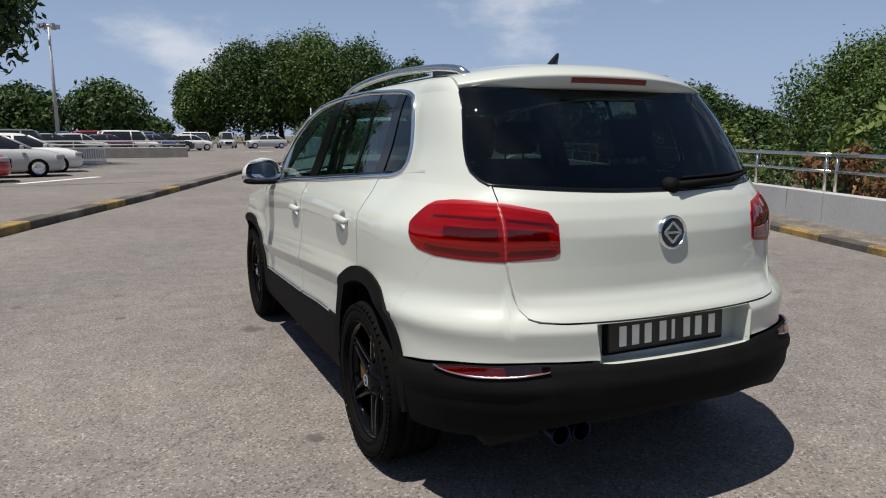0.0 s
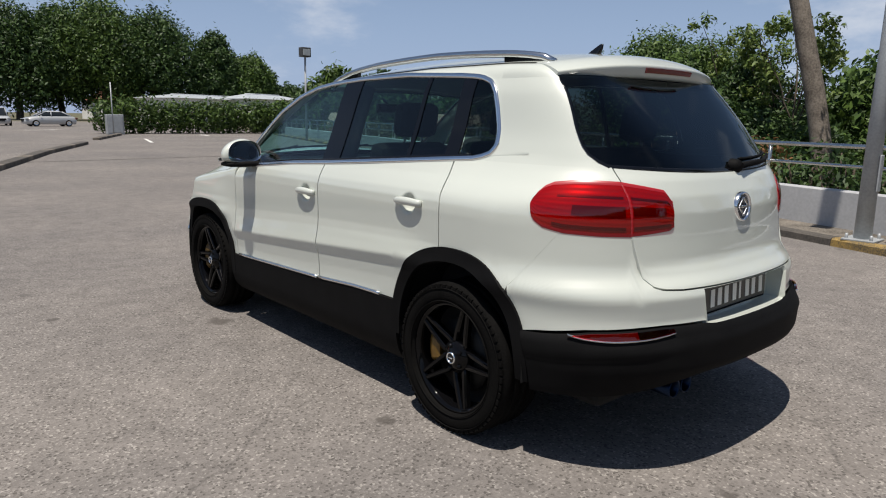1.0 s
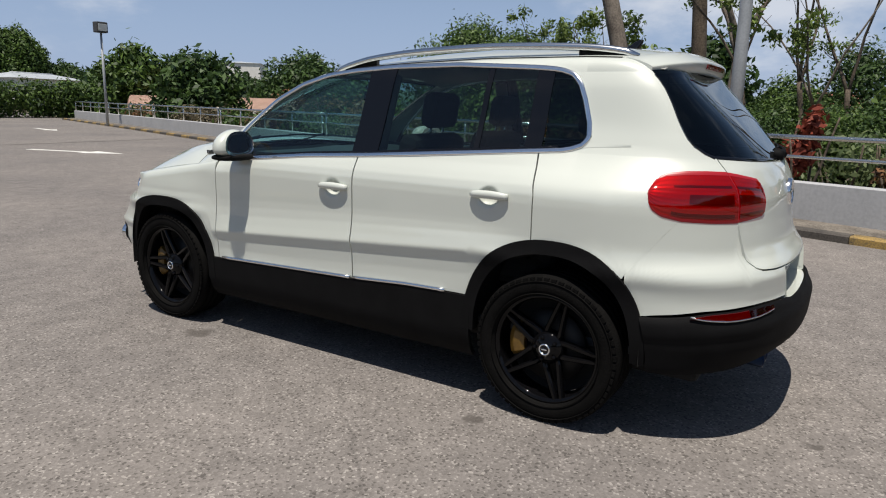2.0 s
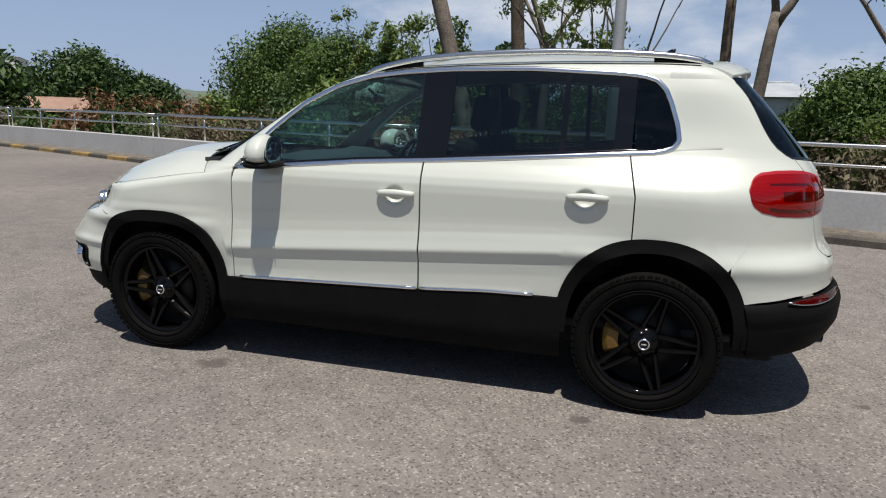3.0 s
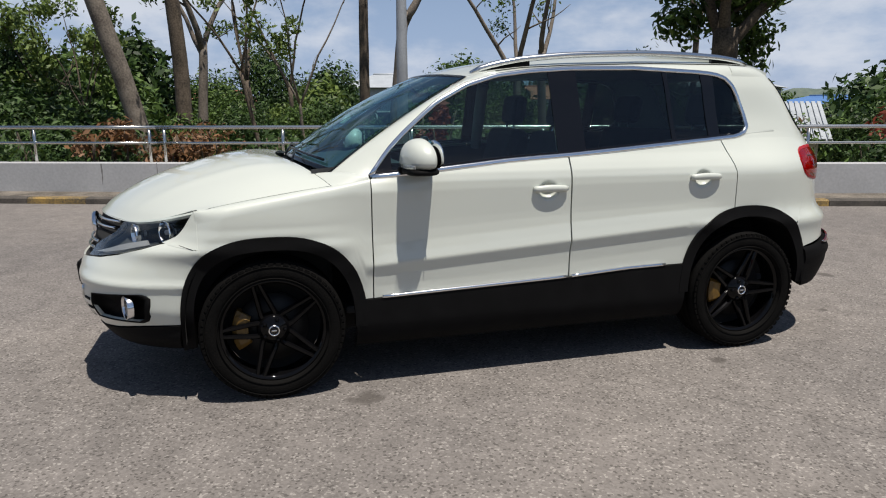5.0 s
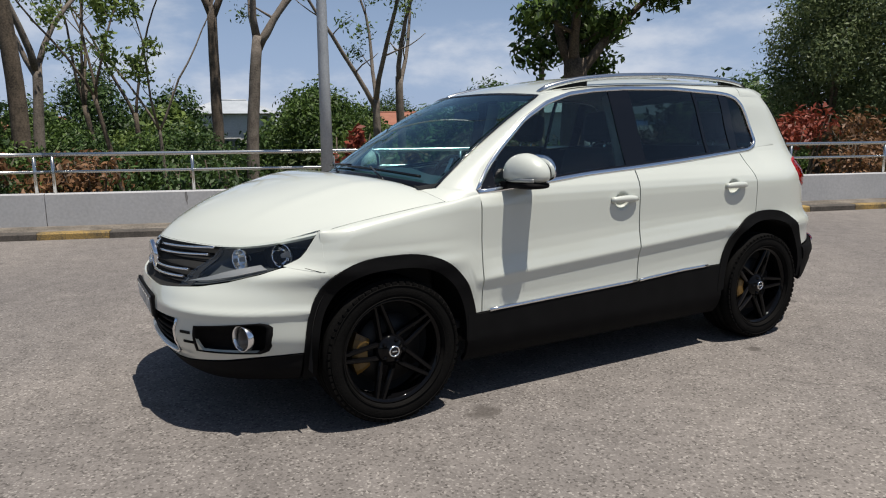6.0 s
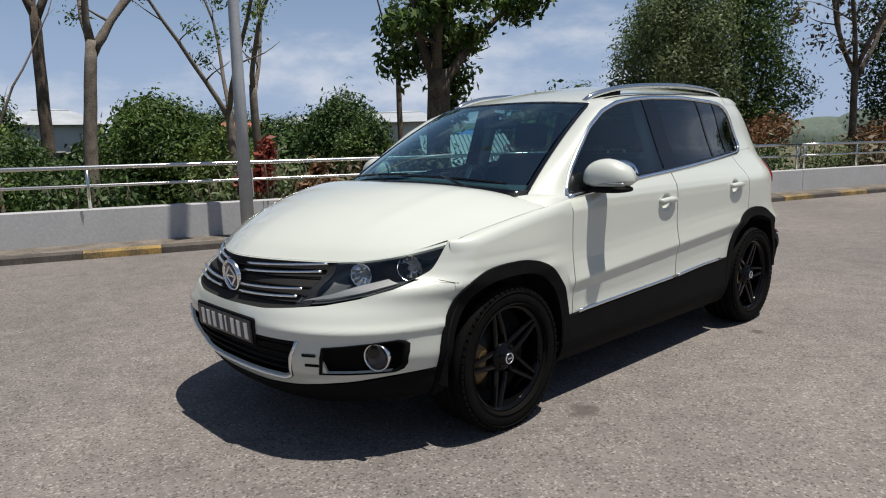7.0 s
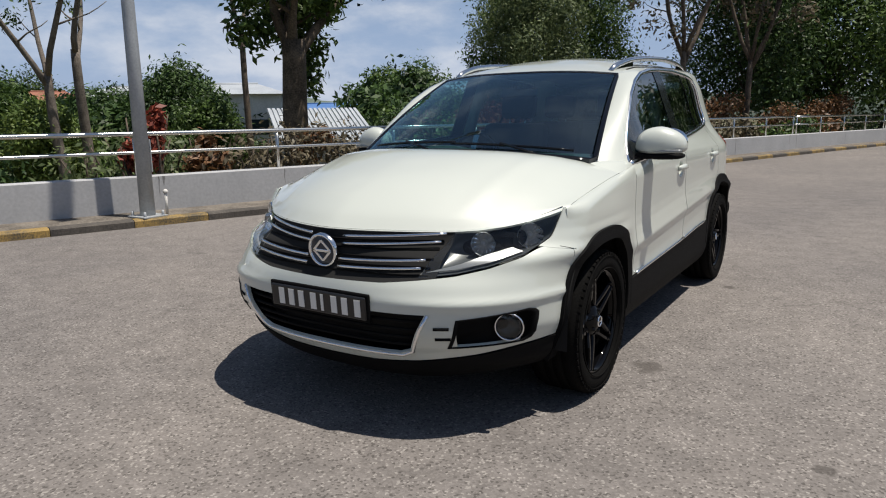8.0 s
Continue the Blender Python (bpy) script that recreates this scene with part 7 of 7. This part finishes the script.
part("dashboard", sheet(24, 18, dash, 0.02), TRIMM, car)
wheel_m = pose(0.36, 1.62, 0.985, -62, 0, 0)
sw = part("steering_wheel", lathe(bmesh.new(), [(0.18 + 0.014 * math.cos(a), 0.014 * math.sin(a)) for a in np.linspace(0, 2 * math.pi, 13)], "z", 36, wheel_m), BLACKG, car, smooth=True)
part("wheel_hub", lathe(bmesh.new(), [(0.001, 0.02), (0.05, 0.016), (0.062, 0.0), (0.06, -0.03)], "z", 20, wheel_m), TRIMM, sw, smooth=True)
for a in (0, 180, 270):
    part("wheel_spoke", boxed((0.05, -0.02, -0.006), (0.175, 0.02, 0.008), 0.004, wheel_m @ pose(0, 0, 0, 0, 0, a)), ALU, sw)


def seat(x, y, bench=0.0):
    st = new("seat")
    st.parent = car
    w = 0.25 if not bench else bench
    part("cushion", boxed((x - w, y - 0.25, 0.50), (x + w, y + 0.27, 0.66), 0.05), SEATM, st)
    part("backrest", boxed((-w, -0.065, 0), (w, 0.065, 0.62), 0.05, pose(x, y - 0.24, 0.60, 14, 0, 0)), SEATM, st)
    heads = (x,) if not bench else (x - 0.42, x + 0.42)
    for hx in heads:
        hr = part("headrest", boxed((-0.135, -0.045, 0), (0.135, 0.045, 0.19), 0.04, pose(hx, y - 0.405, 1.235, 10, 0, 0)), SEATM, st)
        for dx in (-0.06, 0.06):
            part("headrest_post", tube(bmesh.new(), [(hx + dx, y - 0.385, 1.16), (hx + dx, y - 0.405, 1.26)], 0.007, 6), CHROME, hr)


seat(-0.36, 1.33)
seat(0.36, 1.33)
seat(0.0, 0.42, 0.62)
part("rear_mirror", boxed((-0.115, -0.012, -0.03), (0.115, 0.012, 0.03), 0.012, pose(0, 1.66, 1.40, 10, 0, 8)), BLACKG, car)
part("rear_mirror_stalk", tube(bmesh.new(), [(0, 1.67, 1.41), (0, 1.73, 1.46)], 0.010, 6), BLACKG, car)
# belts and seat pillar inside
for s in (-1, 1):
    part("inner_pillar", tube(bmesh.new(), [(s * 0.715, 1.06, 1.06), (s * 0.65, 1.06, 1.28), (s * 0.57, 1.06, 1.50)], 0.04, 8), PALETRIM, car)

# --- wheels ---
def wheel(side, y, spin):
    """Black five twin-spoke wheel with tyre, brake disc and yellow caliper."""
    w = new("wheel")
    w.parent = car
    w.matrix_basis = pose(side * 0.772, y, HUB_Z, 0, 0, 0 if side < 0 else 180)
    R, hw = 0.3385, 0.117
    tp = [(0.243, -hw * 0.78), (0.250, -hw * 0.92), (0.272, -hw * 1.0), (0.298, -hw * 0.995), (0.319, -hw * 0.95), (0.330, -hw * 0.87), (0.3345, -hw * 0.78)]
    tread = []
    for k in range(4):
        a, b = -0.76 + 0.38 * k, -0.76 + 0.38 * k + 0.33
        tread += [(R, hw * a), (R, hw * b), (R - 0.008, hw * (b + 0.004)), (R - 0.008, hw * (b + 0.046))] if k < 3 else [(R, hw * a), (R, hw * (b + 0.05))]
    tp = tp + tread + [(r, -h) for r, h in tp[::-1]]
    tyre = part("tyre", lathe(bmesh.new(), tp, "x", 72), TYRE, w, "black low-profile tyre")
    # raised bands and lettering-like ribs on the sidewall
    for r0, r1 in ((0.254, 0.258), (0.310, 0.313)):
        part("sidewall_rib", lathe(bmesh.new(), [(r0, -hw * 0.985), (r0 + 0.001, -hw * 1.02), (r1, -hw * 1.02), (r1 + 0.001, -hw * 0.985)], "x", 56), TYRE, tyre)
    # shoulder blocks
    bm = bmesh.new()
    for k in range(60):
        for e in (-1, 1):
            box(bm, (e * hw * 0.90 - 0.010, -0.0115, 0.316), (e * hw * 0.90 + 0.010, 0.0115, 0.3285), 0.0, pose(0, 0, 0, 6 * k, 0, 0))
    tagged(part("tread", bm, TYRE, tyre), kind="stuff")
    face = -0.098
    rim = part("rim", lathe(bmesh.new(), [(0.236, face + 0.004), (0.245, face), (0.247, face + 0.010), (0.240, face + 0.016), (0.232, face + 0.03), (0.228, 0.02), (0.232, 0.09), (0.246, 0.098)], "x", 64), RIM, w, "gloss black alloy rim")
    part("rim_lip", lathe(bmesh.new(), [(0.228, face + 0.012), (0.236, face + 0.002), (0.2455, face - 0.001), (0.2475, face + 0.006)], "x", 64), RIM, rim)
    for k in range(5):
        sp = bmesh.new()
        for e in (-1, 1):
            # each spoke: a pair of tapering blades spreading to the rim
            secs = []
            for t, r in ((0, 0.050), (0.25, 0.090), (0.5, 0.135), (0.75, 0.185), (1.0, 0.238)):
                ang = e * math.asin(min(0.60, (0.037 - 0.022 * t) / r))
                wd = 0.0165 - 0.004 * t
                x0 = face + 0.022 - 0.014 * t + 0.012 * (1 - t) ** 2
                cy_, cz_ = r * math.sin(ang), r * math.cos(ang)
                ty, tz = math.cos(ang), -math.sin(ang)
                secs.append([sp.verts.new((x0 + dx, cy_ + ty * wd * q, cz_ + tz * wd * q)) for dx, q in ((0.03, -0.8), (0.008, -0.9), (0.0, -0.45), (0.0, 0.45), (0.008, 0.9), (0.03, 0.8))])
            for a, b in zip(secs, secs[1:]):
                for i in range(6):
                    sp.faces.new((a[i], a[(i + 1) % 6], b[(i + 1) % 6], b[i]))
            sp.faces.new(secs[0])
            sp.faces.new(secs[-1][::-1])
        bmesh.ops.recalc_face_normals(sp, faces=sp.faces)
        bmesh.ops.rotate(sp, verts=sp.verts, cent=(0, 0, 0), matrix=Matrix.Rotation(radians(spin + 72 * k), 3, "X"))
        part("spoke", sp, RIM, rim)
        nut = lathe(bmesh.new(), [(0.001, face + 0.004), (0.009, face + 0.006), (0.010, face + 0.03)], "x", 8, Matrix.Rotation(radians(spin + 36 + 72 * k), 4, "X") @ Matrix.Translation((0, 0, 0.052)))
        part("wheel_bolt", nut, RIM, rim)
    hubp = part("hub", lathe(bmesh.new(), [(0.030, face + 0.006), (0.045, face + 0.012), (0.072, face + 0.026), (0.080, face + 0.05), (0.07, 0.05)], "x", 28), RIM, rim, smooth=True)
    cp = part("centre_cap", lathe(bmesh.new(), [(0.001, face + 0.001), (0.026, face + 0.002), (0.031, face + 0.008)], "x", 24), BLACKG, hubp, smooth=True)
    part("cap_emblem", lathe(bmesh.new(), [(0.020, face + 0.001), (0.0215, face - 0.002), (0.0255, face - 0.002), (0.027, face + 0.001)], "x", 24), CHROME, cp)
    part("cap_mark", boxed((face - 0.002, -0.012, -0.003), (face + 0.002, 0.012, 0.003), 0.001), CHROME, cp)
    part("brake_disc", lathe(bmesh.new(), [(0.07, -0.030), (0.165, -0.030), (0.165, -0.008), (0.07, -0.008)], "x", 48), DISC, w)
    cal = bmesh.new()
    rows = []
    front = y > 1
    base = (90 if side < 0 else -90) + (0)
    span = 62 if front else 46
    for k in range(9):
        a = radians(base - span / 2 + span * k / 8) * (1)
        wid = 1.0 if 1 <= k <= 7 else 0.8
        rows.append([cal.verts.new((xx, rr * math.sin(a) * 1.0, rr * math.cos(a))) for xx, rr in ((-0.060 * wid, 0.118), (-0.066 * wid, 0.135), (-0.066 * wid, 0.168), (-0.055 * wid, 0.190), (0.02, 0.190), (0.02, 0.118))])
    for a, b in zip(rows, rows[1:]):
        for i in range(6):
            cal.faces.new((a[i], a[(i + 1) % 6], b[(i + 1) % 6], b[i]))
    cal.faces.new(rows[0])
    cal.faces.new(rows[-1][::-1])
    bmesh.ops.recalc_face_normals(cal, faces=cal.faces)
    part("brake_caliper", cal, CALIPER, w, "yellow painted brake caliper")
    part("backing_plate", lathe(bmesh.new(), [(0.001, 0.02), (0.22, 0.02), (0.228, 0.015)], "x", 32), SHADOWY, w)
    return w


for side in (-1, 1):
    wheel(side, HUB_R, 18)
    wheel(side, HUB_F, 54)

# ---- parked cars across the car park ----
FARGLASS = plain("dark_car_glass", (0.015, 0.018, 0.02), 0.06)
PAINTS = {}


def far_paint(c):
    if c not in PAINTS:
        PAINTS[c] = car_paint("car_paint", {"silver": (0.42, 0.43, 0.44), "white": (0.70, 0.70, 0.68), "red": (0.33, 0.012, 0.015), "blue": (0.035, 0.06, 0.16), "black": (0.012, 0.012, 0.014),
                                            "grey": (0.11, 0.115, 0.12), "champagne": (0.40, 0.35, 0.28), "purple": (0.07, 0.02, 0.06)}[c])
    return PAINTS[c]


def shell(levels, n=40):
    """Skin over stacked rounded outlines: (height, half width, front, rear, squareness)."""
    bm = bmesh.new()
    rings = []
    for z, w, yf, yr, e in levels:
        yc, ln = (yf + yr) / 2, (yf - yr) / 2
        ring = []
        for k in range(n):
            a = 2 * math.pi * k / n
            c, s2 = math.cos(a), math.sin(a)
            ring.append(bm.verts.new((w * math.copysign(abs(c) ** (2 / e), c), yc + ln * math.copysign(abs(s2) ** (2 / e), s2), z)))
        rings.append(ring)
    for a, b in zip(rings, rings[1:]):
        for k in range(n):
            bm.faces.new((a[k], a[(k + 1) % n], b[(k + 1) % n], b[k])).smooth = True
    bm.faces.new(rings[-1])
    return bm




def parked(x, y, yaw, colour, kind="saloon"):
    t = holder("parked_car", f"{colour} parked {'hatchback' if kind == 'hatch' else 'people carrier' if kind == 'van' else 'saloon'} car in a parking bay", "car", (x, y, 0), yaw, "parked cars")
    L = {"saloon": 2.25, "hatch": 2.0, "van": 2.35}[kind]
    H = {"saloon": 1.44, "hatch": 1.50, "van": 1.74}[kind]
    m = far_paint(colour)
    part("body", shell([(0.20, 0.74, L - 0.10, -L + 0.10, 5), (0.28, 0.84, L - 0.02, -L + 0.03, 5), (0.50, 0.87, L, -L, 5), (0.66, 0.865, L - 0.04, -L + 0.01, 4.6), (0.78, 0.84, L - 0.18, -L + 0.05, 4.2), (0.88, 0.80, L - 0.50, -L + 0.12, 4), (0.93, 0.74, L - 0.95, -L + (0.25 if kind == "saloon" else 0.10), 4)]), m, t)
    yf0, yf1 = L - 0.98, L - (1.75 if kind != "van" else 1.45)
    yr0, yr1 = (-L + 0.55, -L + 1.30) if kind == "saloon" else (-L + 0.16, -L + 0.62) if kind == "hatch" else (-L + 0.12, -L + 0.40)
    part("window_band", shell([(0.90, 0.745, yf0 + 0.04, yr0 - 0.04, 5), (0.96, 0.74, yf0 - 0.05, yr0 + 0.03, 5), (H - 0.09, 0.60, yf1, yr1, 5)]), FARGLASS, t)
    part("roof", shell([(H - 0.105, 0.612, yf1 + 0.02, yr1 - 0.02, 5), (H - 0.04, 0.585, yf1 - 0.08, yr1 + 0.08, 4.5), (H - 0.01, 0.48, yf1 - 0.25, yr1 + 0.22, 4), (H, 0.2, yf1 - 0.5, yr1 + 0.5, 3)]), m, t)
    for s in (-1, 1):
        for a, b, w in (((yf0, 0.93), (yf1, H - 0.10), 0.045), ((0.05, 0.92), (0.02, H - 0.10), 0.05), ((yr0, 0.93), (yr1, H - 0.10), 0.07)):
            xa, xb = (0.735, 0.60)
            k = 0.80 if a[0] != 0.05 else 1.0
            part("pillar", tube(bmesh.new(), [(s * xa * k + s * 0.012, a[0], a[1]), (s * xb * k + s * 0.012, b[0], b[1])], w, 6), m, t)
        part("headlamp", boxed((s * 0.62 - 0.16, L - 0.30, 0.60), (s * 0.62 + 0.16, L - 0.06, 0.74), 0.04), SILVERREF, t)
        part("tail_lamp", boxed((s * 0.66 - 0.13, -L + 0.02, 0.66), (s * 0.66 + 0.13, -L + 0.18, 0.82), 0.03), bpy.data.materials["deep_red_bar"], t)
        for yy in (L - 0.85, -L + 0.85):
            mw = Matrix.Translation((s * 0.78, yy, 0.305)) @ pose(0, 0, 0, 0, 0, 0 if s > 0 else 180)
            wh = part("tyre", lathe(bmesh.new(), [(0.19, 0.085), (0.24, 0.10), (0.295, 0.09), (0.305, 0.06), (0.305, -0.08), (0.2, -0.09)], "x", 24, mw), TYRE, t)
            part("rim", lathe(bmesh.new(), [(0.001, 0.085), (0.06, 0.09), (0.10, 0.07), (0.185, 0.085), (0.20, 0.095)], "x", 20, mw), ALU, wh)
        part("door_mirror", boxed((s * 0.90 - 0.08, yf0 - 0.35, 0.92), (s * 0.90 + 0.08, yf0 - 0.24, 1.05), 0.03), m, t)
    part("grille", boxed((-0.38, L - 0.05, 0.50), (0.38, L + 0.005, 0.68), 0.02), CLAD, t)
    part("number_plate", boxed((-0.26, L - 0.01, 0.40), (0.26, L + 0.015, 0.50), 0.005), PLATEB, t)
    return t


# near row
for x, y, yaw, c, k in ((-7.0, 20.9, -79, "red", "saloon"), (-5.8, 23.7, -78, "silver", "saloon"), (-5.4, 26.6, -78, "white", "saloon"), (-7.2, 30.0, -77, "silver", "hatch"), (-7.6, 32.8, -78, "white", "saloon")):
    parked(x, y, yaw, c, k)
# slanting rows beyond the planters
row = ("silver", "white", "grey", "black", "silver", "purple", "white", "blue", "black", "white")
for i, c in enumerate(row):
    parked(-11.0 + 1.62 * i, 45.2 + 1.95 * i, -72 + (i * 37 % 5) - 2, c, ("hatch", "saloon", "van", "saloon")[i % 4])
for i, c in enumerate(("silver", "white", "grey", "white", "blue", "silver", "white", "red", "silver")):
    parked(-15.5 + 1.7 * i, 52.5 + 1.9 * i, -70 + (i * 31 % 5) - 2, c, ("saloon", "van", "hatch")[i % 3])
for i, c in enumerate(("silver", "black", "silver", "grey", "champagne", "silver", "blue", "grey", "silver")):
    parked(8.6 - 2.6 * i, 75.5, 178 + (i * 29 % 5), c, ("van", "saloon", "hatch")[i % 3])
parked(12.0, 71.0, 97, "silver", "saloon")
parked(5.6, 84.0, 95, "white", "van")
